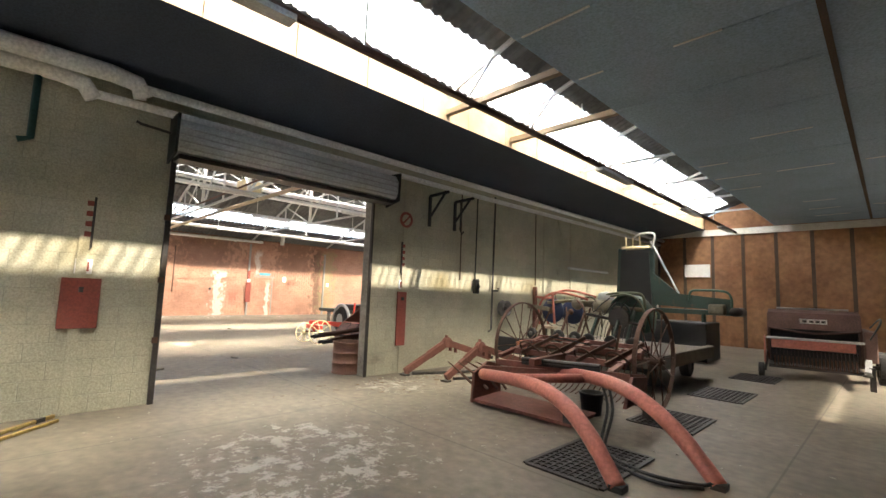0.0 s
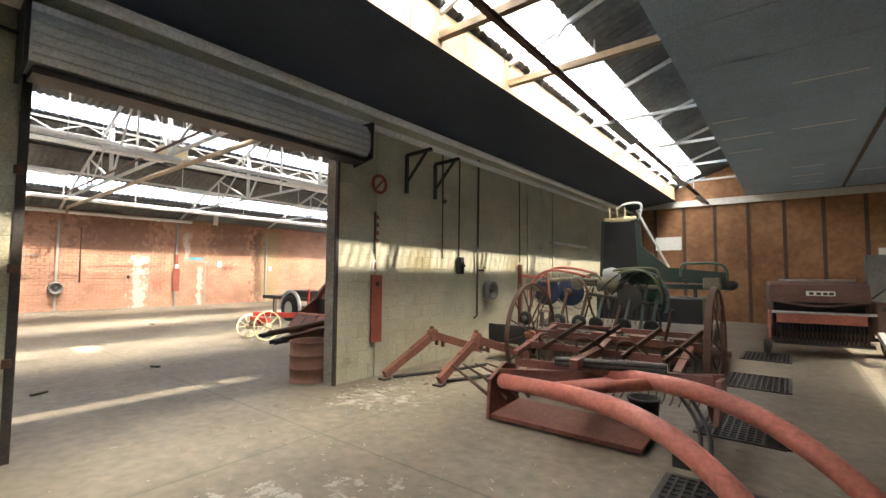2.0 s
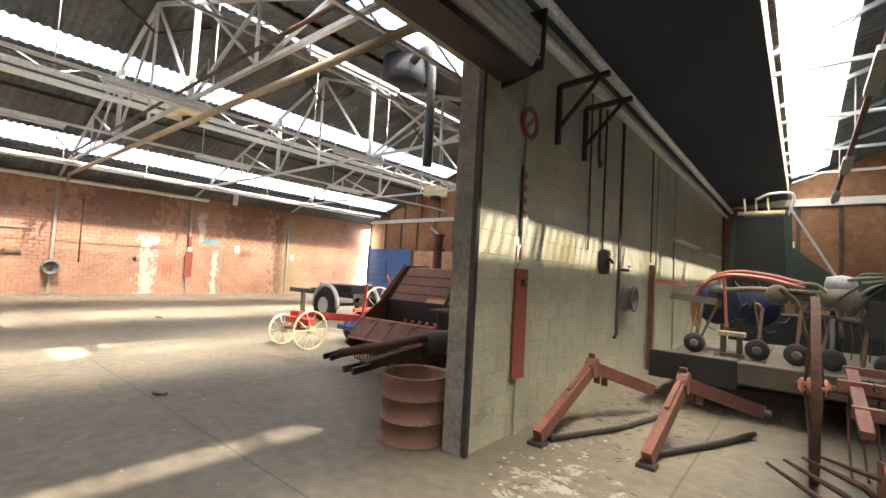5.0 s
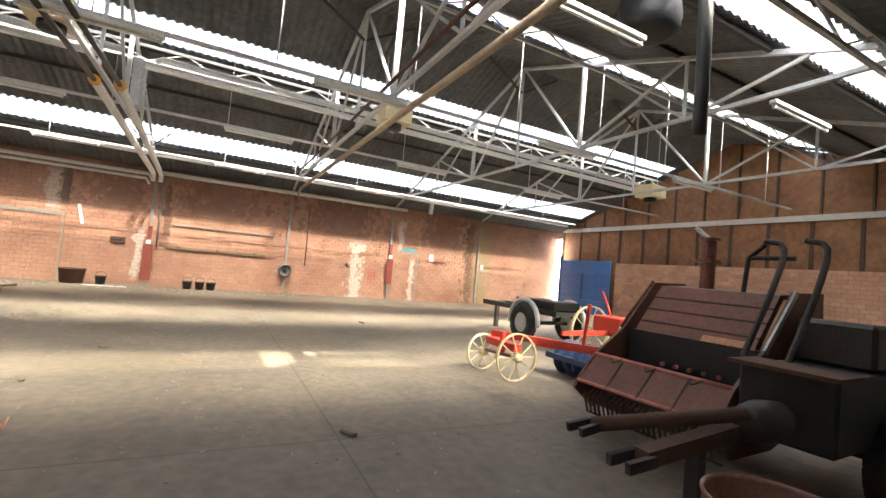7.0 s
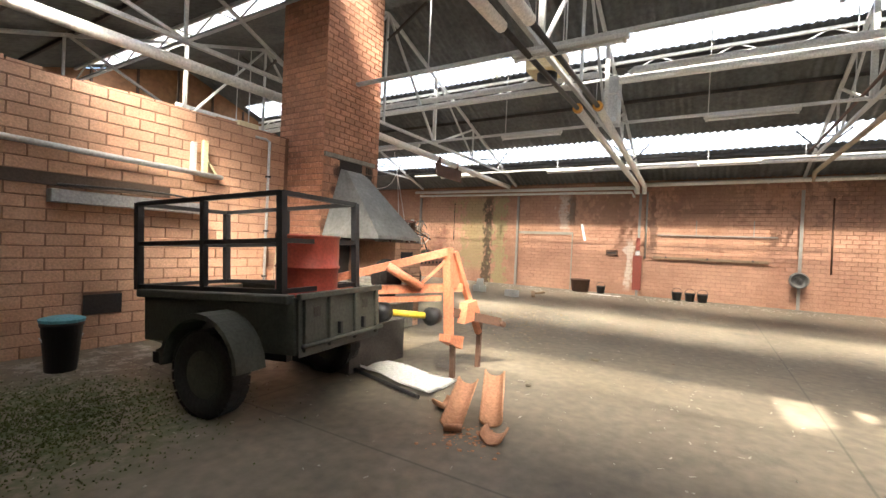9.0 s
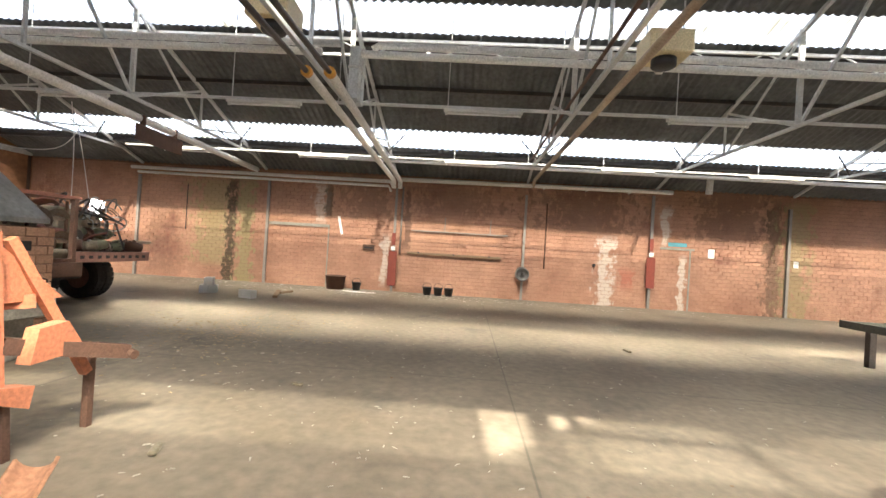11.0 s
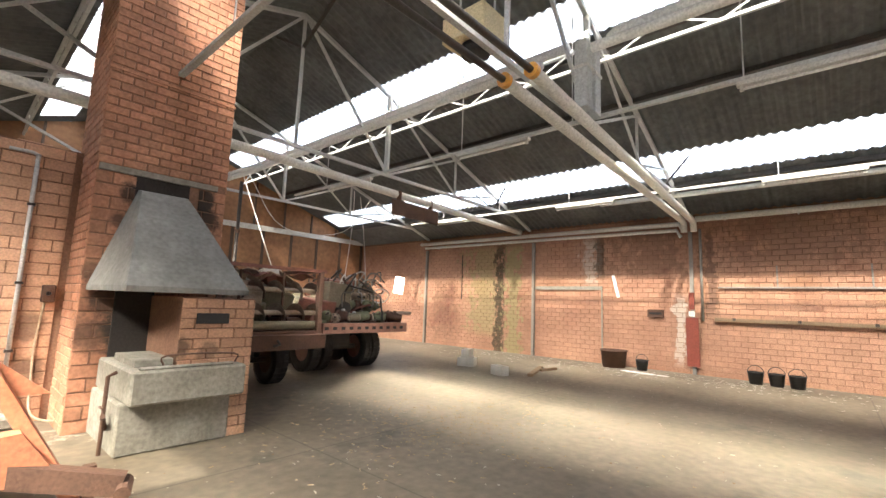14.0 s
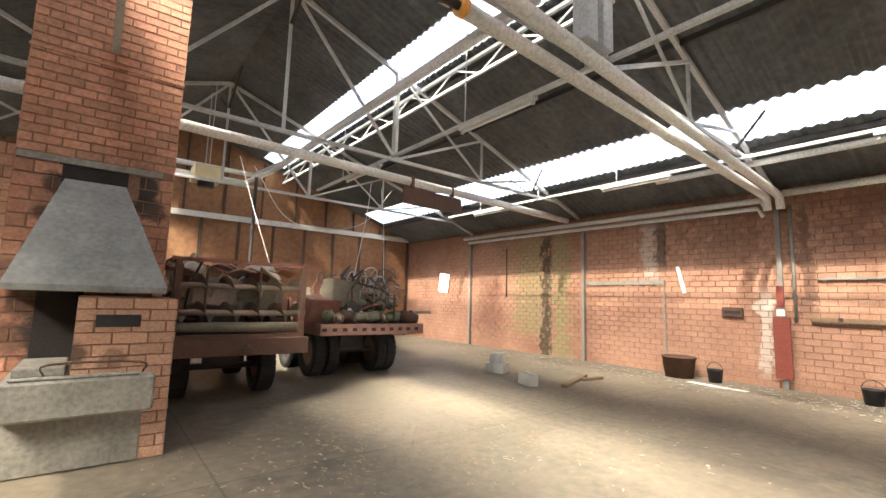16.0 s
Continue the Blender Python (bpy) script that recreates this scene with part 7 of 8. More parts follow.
pb = thing("lidded_bucket", "black plastic bucket with a pale blue lid by the wall", "bucket", (-8.95, -3.15, 0))
part("body", lathe([(0.13, 0), (0.17, 0.46), (0.18, 0.46), (0.18, 0.5), (0.16, 0.5)], 24), M_BLACK, pb, "", True)
part("lid", lathe([(0.185, 0.5), (0.19, 0.53), (0.12, 0.55), (0.02, 0.55)], 24), M_TEAL, pb, "dusty blue lid")
part("handle", tube(arc((0, 0.0, 0.42), 0.19, 200, 340, 10, "y"), 0.007, 6), M_WHITE, pb)

# orange three-point implement
im = thing("orange_implement", "faded orange tractor implement with a hitch frame on stand legs", "implement")
part("headstock", beam((-11.27, 0.05, 0.42), (-11.22, 0.02, 1.42), 0.09, 0.07), M_ORANGE, im)
part("headstock", beam((-11.85, 0.12, 0.42), (-11.32, 0.04, 1.38), 0.06, 0.06), M_ORANGE, im)
part("top_link", beam((-11.22, 0.02, 1.38), (-10.35, -0.95, 1.02), 0.07, 0.08), M_ORANGE, im)
part("lower_beam", beam((-11.5, 0.05, 0.98), (-10.2, -1.0, 0.92), 0.1, 0.09), M_ORANGE, im)
part("lower_beam", beam((-11.3, -0.1, 0.86), (-10.2, -0.95, 0.82), 0.06, 0.06), M_ORANGE, im)
part("brace", beam((-11.22, 0.02, 1.30), (-11.0, -0.25, 0.95), 0.03, 0.03), M_ORANGE, im)
part("ram", tube([(-11.05, -0.2, 0.98), (-10.75, -0.42, 1.20)], 0.05, 10), M_ORANGE, im, "", True)
part("gusset", prism([(-11.7, 0.98), (-11.25, 1.35), (-11.22, 0.98)], 0.02, 0.05, "y"), M_ORANGE, im)
part("hitch_arm", beam((-11.3, 0.05, 0.72), (-11.98, 0.32, 0.56), 0.08, 0.1), M_RUST, im)
part("hitch_pin", tube([(-12.0, 0.28, 0.56), (-11.96, 0.4, 0.54)], 0.035, 10), M_RUST, im)
part("cover_plate", prism([(-11.75, 0.62), (-11.35, 0.60), (-11.4, 0.82), (-11.6, 0.84)], 0.1, 0.2, "y"), M_ORANGE, im)
part("foot_plate", prism([(-11.42, 0.30), (-11.15, 0.42), (-11.15, 0.5), (-11.45, 0.44)], 0.0, 0.14, "y"), M_ORANGE, im)
part("stand_leg", beam((-11.33, 0.08, 0.0), (-11.3, 0.08, 0.45), 0.05, 0.05), M_RUST, im)
part("stand_leg", beam((-11.9, 0.1, 0.0), (-11.88, 0.12, 0.62), 0.05, 0.05), M_RUST, im)
part("drive_shaft", tube([(-11.1, -0.1, 0.68), (-10.78, -0.42, 0.72)], 0.035, 10), M_YELLOW, im, "yellow plastic shaft guard", True)
part("shaft_boot", lathe([(0.04, -0.08), (0.09, -0.05), (0.1, 0.05), (0.04, 0.08)], 14, None, "x", (-11.12, -0.08, 0.68)), M_BLACK, im, "", True)
part("shaft_boot", lathe([(0.05, -0.1), (0.1, -0.05), (0.11, 0.1), (0.05, 0.12)], 14, None, "x", (-10.74, -0.46, 0.72)), M_BLACK, im, "", True)
part("gearbox", box(-10.7, -10.3, -0.95, -0.5, 0.52, 0.80, None, 0.04), M_YELLOW, im)
part("disc", lathe([(0.05, -0.02), (0.2, -0.02), (0.22, 0.0), (0.05, 0.03)], 20, None, "x", (-10.95, -0.6, 1.05)), M_DSTEEL, im)
M_GRIME = mat("grimy_tub", (0.11, 0.10, 0.085), 0.8, second=(0.055, 0.05, 0.043), scale=5, bump=0.3)
tub = thing("square_tub", "grimy grey-brown square tub with a cream board on it", "tub", (-11.12, -1.28, 0), 0)
part("wall", box(-0.5, 0.42, 0.42, 0.45, 0, 0.5), M_GRIME, tub)
part("wall", box(-0.5, 0.42, -0.45, -0.42, 0, 0.5), M_GRIME, tub)
part("wall", box(-0.53, -0.5, -0.45, 0.45, 0, 0.5), M_GRIME, tub)
part("wall", box(0.42, 0.45, -0.45, 0.45, 0, 0.5), M_GRIME, tub)
part("base", box(-0.5, 0.42, -0.42, 0.42, 0.005, 0.03), M_GRIME, tub)
part("panel", box(-0.35, 0.35, -0.3, 0.3, 0.48, 0.54), M_CREAMP, tub, "cream board laid on the tub")

sh2 = thing("curled_sheet", "white sheet curled at its edge lying on the floor", "sheet", (-10.95, -0.35, 0.012), 0)
bm = bmesh.new()
c0, c1, c2, c3 = (Vector(p) for p in ((-0.40, -0.48, 0), (-0.20, 0.60, 0), (0.46, 0.58, 0), (0.12, -0.68, 0)))
N1, N2 = 10, 14
grid = []
for i in range(N1 + 1):
    u = i / N1
    row = []
    for j in range(N2 + 1):
        v = j / N2
        p = (c0 * (1 - u) + c3 * u) * (1 - v) + (c1 * (1 - u) + c2 * u) * v
        curl = max(0, (u - 0.75) / 0.25)
        p.z = 0.015 + 0.05 * curl ** 1.6 + 0.02 * math.sin(v * 5 + u * 3) ** 2
        p.x += -0.06 * curl ** 2
        row.append(bm.verts.new(p))
    grid.append(row)
for i in range(N1):
    for j in range(N2):
        bm.faces.new((grid[i][j], grid[i + 1][j], grid[i + 1][j + 1], grid[i][j + 1]))
bmesh.ops.solidify(bm, geom=bm.faces[:], thickness=0.006)
part("sheet", bm, M_PAPER, sh2, "", True)
part("dark_roll", tube([(0.13, -0.7, 0.03), (0.47, 0.56, 0.03)], 0.02, 8), M_BLACK, sh2)


def roof_tile(at, rz, length, label, rx=0.0):
    t = thing("roof_tile", label, "roof tile", at, rz, "clay roof tiles on the floor", rx)
    n = 10
    bm = bmesh.new()
    r0, r1 = [], []
    for k in range(n + 1):
        a = math.pi * (0.05 + 0.9 * k / n)
        r0.append((0.095 * math.cos(a), 0.095 - 0.095 * math.sin(a)))
        r1.append((0.08 * math.cos(a), 0.098 - 0.08 * math.sin(a)))
    prism(r0 + r1[::-1], -length / 2, length / 2, "y", bm)
    part("shell", bm, M_TILE, t, "", True)


roof_tile((-10.6, 0.90, 0.13), 112, 0.60, "whole clay roof tile propped hollow side up", 24)
roof_tile((-10.36, 0.72, 0.11), 104, 0.56, "whole clay roof tile propped hollow side up", 21)
roof_tile((-10.48, 0.50, 0.005), -20, 0.16, "broken piece of clay roof tile")
roof_tile((-10.15, 1.12, 0.005), 100, 0.2, "broken piece of clay roof tile")
roof_tile((-10.12, 0.78, 0.005), 30, 0.14, "broken piece of clay roof tile")


def rubble(name, cx, cy, sx, sy, n, smin, smax, m, label, seed, flat=0.35):
    """Scattered chips lying on the floor."""
    r = random.Random(seed)
    bm = bmesh.new()
    for _ in range(n):
        x, y = r.gauss(cx, sx), r.gauss(cy, sy)
        if not (XW + 0.2 < x < 6) or abs(x + 6.58) < 0.3:
            continue
        s = r.uniform(smin, smax)
        k = r.randint(4, 6)
        pts = [(x + s * r.uniform(0.6, 1) * math.cos(2 * math.pi * i / k + 0.3), y + s * r.uniform(0.6, 1) * math.sin(2 * math.pi * i / k + 0.3)) for i in range(k)]
        h = s * flat * r.uniform(0.5, 1)
        lo_ = [bm.verts.new((px, py, 0.001)) for px, py in pts]
        hi_ = [bm.verts.new((x + (px - x) * 0.75, y + (py - y) * 0.75, h)) for px, py in pts]
        bm.faces.new(hi_)
        for i in range(k):
            bm.faces.new((lo_[i], lo_[(i + 1) % k], hi_[(i + 1) % k], hi_[i]))
    tagged(obj(name, bm, m), label, "rubble", "", "stuff")


rubble("tile_crumbs", -10.05, 0.92, 0.12, 0.12, 90, 0.006, 0.025, M_TILE, "crumbs of broken clay tile on the floor", 11)
rubble("debris", -12.5, 2.0, 3.2, 3.0, 240, 0.004, 0.016, M_DUST, "small pale debris scattered on the hall floor", 12)
rubble("debris", -20.5, -1.0, 1.6, 4.0, 160, 0.005, 0.025, M_DUST, "small pale debris along the brick wall", 13)
rubble("debris", -15.5, -2.0, 2.0, 2.5, 90, 0.005, 0.022, M_WOOD, "small dark debris scattered on the hall floor", 14)
rubble("debris", -6.1, 5.3, 0.25, 0.6, 140, 0.005, 0.03, M_DUST, "pale rubble at the foot of the partition", 15)
rubble("debris", -4.0, 4.0, 1.5, 2.2, 160, 0.004, 0.015, M_DUST, "small pale debris on the front room floor", 16)
rubble("debris", -9.2, 4.0, 1.3, 1.2, 60, 0.005, 0.02, M_WOOD, "small dark debris on the hall floor", 17)


def litter(cx, cy, sx, sy, n, lmin, lmax, m, label, seed):
    """Straws, flakes and slivers lying on the floor."""
    r = random.Random(seed)
    bm = bmesh.new()
    for _ in range(n):
        x, y = r.gauss(cx, sx), r.gauss(cy, sy)
        if not (XW + 0.2 < x < 6) or abs(x + 6.58) < 0.3 or not YS + 0.3 < y < YN - 0.5:
            continue
        ln, w, a = r.uniform(lmin, lmax), r.uniform(0.003, 0.014), r.uniform(0, 3.14)
        u, v = Vector((math.cos(a), math.sin(a), 0)), Vector((-math.sin(a), math.cos(a), 0))
        c = Vector((x, y, 0.001))
        h = r.uniform(0.002, 0.008)
        lo_ = [bm.verts.new(c + u * p * ln / 2 + v * q * w / 2) for p, q in ((-1, -1), (1, -0.4), (1, 0.6), (-0.8, 1))]
        hi_ = [bm.verts.new(p.co * 0.8 + c * 0.2 + Vector((0, 0, h))) for p in lo_]
        bm.faces.new(hi_)
        for i in range(4):
            bm.faces.new((lo_[i], lo_[(i + 1) % 4], hi_[(i + 1) % 4], hi_[i]))
    tagged(obj("litter", bm, m), label, "litter", "", "stuff")


litter(-15.6, -0.9, 1.0, 0.9, 650, 0.015, 0.06, M_STRAW, "pale straw trodden over the hall floor", 21)
litter(-17.0, 2.5, 3.4, 4.2, 450, 0.015, 0.06, M_DUST, "pale slivers and flakes on the hall floor", 22)
litter(-11.0, 2.6, 2.6, 2.6, 240, 0.015, 0.06, M_DUST, "pale slivers and flakes on the hall floor", 23)
litter(-22.8, 0.5, 0.5, 5.0, 700, 0.02, 0.12, M_PALECONC, "flaked plaster along the foot of the brick wall", 24)
litter(-8.9, -2.7, 0.9, 0.8, 500, 0.01, 0.06, M_DUST, "pale crumbs beside the block wall", 25)
litter(-3.6, 5.5, 1.6, 2.6, 350, 0.015, 0.06, M_DUST, "pale slivers on the front room floor", 26)
litter(-5.9, 6.6, 0.35, 1.5, 260, 0.02, 0.10, M_WOOD, "dry brown litter beside the lift arms", 27)

ms = bmesh.new()
r = random.Random(31)
for _ in range(5200):
    x, y = r.gauss(-8.3, 0.5), r.gauss(-1.7, 0.5)
    if x > -6.9:
        continue
    s, hgt = r.uniform(0.004, 0.012), r.uniform(0.005, 0.018)
    a = r.uniform(0, 6.28)
    vs = [ms.verts.new((x + s * math.cos(a + k * 2.09), y + s * math.sin(a + k * 2.09), 0.001)) for k in range(3)]
    top = ms.verts.new((x + r.uniform(-0.01, 0.01), y + r.uniform(-0.01, 0.01), hgt))
    for k in range(3):
        ms.faces.new((vs[k], vs[(k + 1) % 3], top))
tagged(obj("moss", ms, M_MOSS), "patch of green moss growing on the floor", "moss", "", "stuff")

# loaded trailers at the back
ta = thing("auger_trailer", "rusty open trailer with a rail frame, loaded with augers", "trailer")
part("chassis_beam", box(-15.55, -13.75, -3.42, -3.34, 0.70, 0.93, None, 0.01), M_RUST, ta)
part("chassis_beam", box(-15.55, -13.75, -7.2, -7.12, 0.70, 0.93), M_RUST, ta)
for x in (-15.5, -13.85):
    part("side_beam", box(x - 0.05, x + 0.05, -7.12, -3.42, 0.78, 0.92), M_RUST, ta)
part("deck", box(-15.5, -13.8, -7.1, -3.42, 0.93, 0.98), M_RUST, ta)
for x in (-15.46, -13.83):
    for y in (-3.46, -5.2, -7.05):
        part("post", box(x - 0.035, x + 0.035, y - 0.035, y + 0.035, 0.98, 1.95), M_RUST, ta)
part("top_rail", box(-15.55, -13.75, -3.5, -3.43, 1.93, 1.98), M_RED, ta)
part("top_rail", box(-15.5, -15.42, -7.05, -3.5, 1.93, 1.98), M_RUST, ta)
part("top_rail", box(-13.87, -13.79, -7.05, -3.5, 1.93, 1.98), M_RUST, ta)
for x in (-15.25, -14.05):
    for y in (-4.55, -6.4):
        tyre(ta, (x, y, 0.42), 0.42, 0.26, "x", M_RUST)
for y in (-4.55, -6.4):
    part("axle", tube([(-15.25, y, 0.42), (-14.05, y, 0.42)], 0.05, 8), M_DSTEEL, ta)
    part("axle_block", box(-14.9, -14.4, y - 0.08, y + 0.08, 0.45, 0.78), M_DSTEEL, ta)
part("hook", tube([(-14.7, -3.33, 0.85), (-14.7, -3.25, 0.8), (-14.6, -3.25, 0.78)], 0.02, 6), M_DSTEEL, ta)


def auger(at, rz, length, m, ry=0.0):
    t = thing("auger", "rusty steel screw auger lying on the trailer", "auger", at, rz, "augers on the trailer", 0, ry)
    part("shaft", tube([(-length / 2, 0, 0), (length / 2, 0, 0)], 0.04, 10), m, t, "", True)
    bm = bmesh.new()
    turns, seg = int(length / 0.30), 14
    prev = None
    for i in range(turns * seg + 1):
        a = 2 * math.pi * i / seg
        x = -length / 2 + 0.03 + (length - 0.06) * i / (turns * seg)
        p = bm.verts.new((x, 0.04 * math.cos(a), 0.04 * math.sin(a)))
        q = bm.verts.new((x, 0.155 * math.cos(a), 0.155 * math.sin(a)))
        if prev:
            bm.faces.new((prev[0], prev[1], q, p))
        prev = (p, q)
    bmesh.ops.solidify(bm, geom=bm.faces[:], thickness=0.008)
    part("flight", bm, m, t, "", True)


M_AUGER = mat("worn_auger_steel", (0.42, 0.35, 0.28), 0.6, metal=0.2, second=(0.27, 0.17, 0.12), scale=6)
auger((-14.7, -3.64, 1.26), 0, 1.75, M_AUGER)
auger((-14.68, -3.68, 1.62), 1, 1.7, M_AUGER)
auger((-14.7, -4.1, 1.13), -1, 1.65, M_RUST)
bt3 = thing("steel_tube", "thick dull steel tube lying along the trailer edge", "tube", (-14.68, -3.56, 1.06))
part("tube", tube([(-0.8, 0, 0), (0.82, 0, 0)], 0.075, 12), M_ENGINE, bt3, "", True)
ab = thing("auger_rack", "rusty plates holding the augers apart", "rack", (-14.7, -3.66, 0.98))
for x in (-0.83, -0.2, 0.5, 0.8):
    part("plate", box(x - 0.012, x + 0.012, -0.02, 0.02, 0.0, 0.92), M_RUST, ab)
sc = random.Random(41)
def scrap(at, label, seed, m1, m2, s=1.0):
    """A heap of bent sheets, tubes and castings."""
    rr = random.Random(seed)
    t = thing("scrap_heap", label, "scrap", at)
    for k in range(7):
        a = Vector((rr.uniform(-0.5, 0.5), rr.uniform(-0.4, 0.4), 0.02)) * s
        b = a + Vector((rr.uniform(-0.5, 0.5), rr.uniform(-0.4, 0.4), rr.uniform(0.1, 0.7))) * s
        part("bar", tube(smoothed([a, (a + b) / 2 + Vector((0.05, 0.05, 0.08)), b], 3), rr.uniform(0.015, 0.04), 7), rr.choice((m1, m2, M_RUST)), t)
    for k in range(6):
        c = Vector((rr.uniform(-0.5, 0.5), rr.uniform(-0.4, 0.4), rr.uniform(0.0, 0.35))) * s
        w, d, h = (rr.uniform(0.08, 0.28) * s for _ in range(3))
        bm = box(-w, w, -d, d, 0, h * 1.4, None, 0.02)
        bmesh.ops.transform(bm, matrix=Matrix.Translation(c) @ pose(0, 0, 0, rr.uniform(-12, 12), rr.uniform(-12, 12), rr.uniform(0, 180)), verts=bm.verts)
        part("casting", bm, rr.choice((m1, m2, M_ENGINE)), t)
    for k in range(4):
        c = (rr.uniform(-0.5, 0.5) * s, rr.uniform(-0.4, 0.4) * s, rr.uniform(0.15, 0.5) * s)
        q = rr.uniform(0.07, 0.16) * s
        part("pulley", lathe([(0.02, -0.04), (q, -0.04), (q * 0.8, 0), (q, 0.04), (0.02, 0.04)], 16, None, rr.choice("xyz"), c), rr.choice((m1, m2, M_DSTEEL)), t)
    return t


scrap((-14.7, -4.7, 0.98), "heap of red sheet and scrap castings on the trailer", 1, M_RED, M_ENGINE, 1.5)
scrap((-14.25, -4.45, 1.3), "bent red sheets heaped over the augers", 7, M_RED, M_AUGER, 1.2)
scrap((-14.3, -5.6, 0.98), "heap of rusty scrap on the trailer", 2, M_RUST, M_RED, 1.2)
scrap((-15.0, -5.7, 0.98), "heap of rusty scrap on the trailer", 6, M_RED, M_ENGINE, 1.2)
ws3 = thing("white_hood", "white painted sheet hood lying on the scrap", "hood", (-15.1, -4.7, 1.7), 20, "", 20)
part("hood", prism([(-0.35, 0), (0.35, 0), (0.3, 0.18), (0.1, 0.28), (-0.2, 0.26)], -0.25, 0.25, "y"), M_WHITE, ws3)

tb2 = thing("flatbed_trailer", "rust-red flatbed trailer with punched steel edge beams", "trailer")
beam_b = part("edge_beam", box(-18.35, -16.15, -4.40, -4.34, 0.84, 1.04, None, 0.006), M_DUSTPINK, tb2, "punched dusty red edge beam")
# black plates on the beam stand for the darkness in its punched holes
for k in range(11):
    x = -18.22 + k * 0.195
    part("hole_shade", box(x, x + 0.09, -4.339, -4.336, 0.91, 0.97), M_BLACK, tb2)
part("edge_beam", box(-18.35, -18.29, -7.4, -4.40, 0.84, 1.04), M_DUSTPINK, tb2)
part("edge_beam", box(-16.21, -16.15, -7.4, -4.40, 0.84, 1.04), M_DUSTPINK, tb2)
part("deck", box(-18.29, -16.21, -7.4, -4.40, 0.98, 1.03), M_RUST, tb2)
for x in (-18.0, -17.78, -16.72, -16.45):
    tyre(tb2, (x, -5.4, 0.46), 0.46, 0.22, "x", M_DUSTPINK)
    tyre(tb2, (x, -6.6, 0.46), 0.46, 0.22, "x", M_RUST)
for y in (-5.4, -6.6):
    part("axle", tube([(-18.0, y, 0.46), (-16.45, y, 0.46)], 0.06, 10), M_DSTEEL, tb2)
    part("hanger", box(-17.5, -17.0, y - 0.1, y + 0.1, 0.5, 0.98), M_DSTEEL, tb2)


def engine(at, rz, label):
    t = thing("engine", label, "engine", at, rz)
    part("block", box(-0.45, 0.35, -0.22, 0.22, 0.05, 0.45, None, 0.03), M_ENGINE, t)
    part("head", box(-0.4, 0.3, -0.16, 0.16, 0.45, 0.62, None, 0.03), M_ENGINE, t)
    part("air_cleaner", lathe([(0.1, 0), (0.14, 0.03), (0.14, 0.16), (0.06, 0.2)], 16, None, "z", (0.1, 0.05, 0.62)), M_ENGINE, t, "", True)
    part("starter", tube([(-0.3, -0.28, 0.18), (0.05, -0.28, 0.18)], 0.07, 10), M_ENGINE, t, "", True)
    for k in range(4):
        part("manifold", tube(smoothed([(-0.32 + 0.18 * k, -0.2, 0.4), (-0.32 + 0.18 * k, -0.32, 0.42), (-0.28 + 0.18 * k, -0.34, 0.3)], 3), 0.035, 8), M_ENGINE, t, "", True)
    part("flywheel", lathe([(0.05, -0.05), (0.24, -0.05), (0.24, 0.05), (0.05, 0.05)], 22, None, "x", (0.42, 0, 0.28)), M_ENGINE, t)
    part("gearbox", lathe([(0.22, 0), (0.2, 0.2), (0.12, 0.35), (0.1, 0.6), (0.05, 0.62)], 16, None, "x", (0.47, 0, 0.28)), M_ENGINE, t, "", True)
    part("pulley", lathe([(0.03, -0.05), (0.12, -0.05), (0.09, 0), (0.12, 0.05), (0.03, 0.05)], 18, None, "x", (-0.52, 0, 0.25)), M_DSTEEL, t)
    part("filter", lathe([(0.08, 0), (0.09, 0.02), (0.09, 0.2), (0.05, 0.24)], 14, None, "z", (-0.1, -0.26, 0.4)), M_STEEL, t, "", True)
    part("sump", prism([(-0.18, -0.0), (0.18, -0.0), (0.2, 0.06), (-0.2, 0.06)], -0.4, 0.3, "x"), M_DSTEEL, t)
    for k in range(5):
        a = k * 1.3
        part("hose", tube(smoothed([(-0.2 + 0.1 * k, -0.1, 0.55), (-0.3 + 0.15 * k, -0.2 * math.cos(a), 0.75 + 0.06 * k), (0.1 * k, 0.15 * math.sin(a), 0.85), (0.15 + 0.05 * k, 0.1, 0.5)]), 0.014, 6), M_BLACK, t)


engine((-17.05, -5.75, 1.03), 20, "oily engine standing on the flatbed")


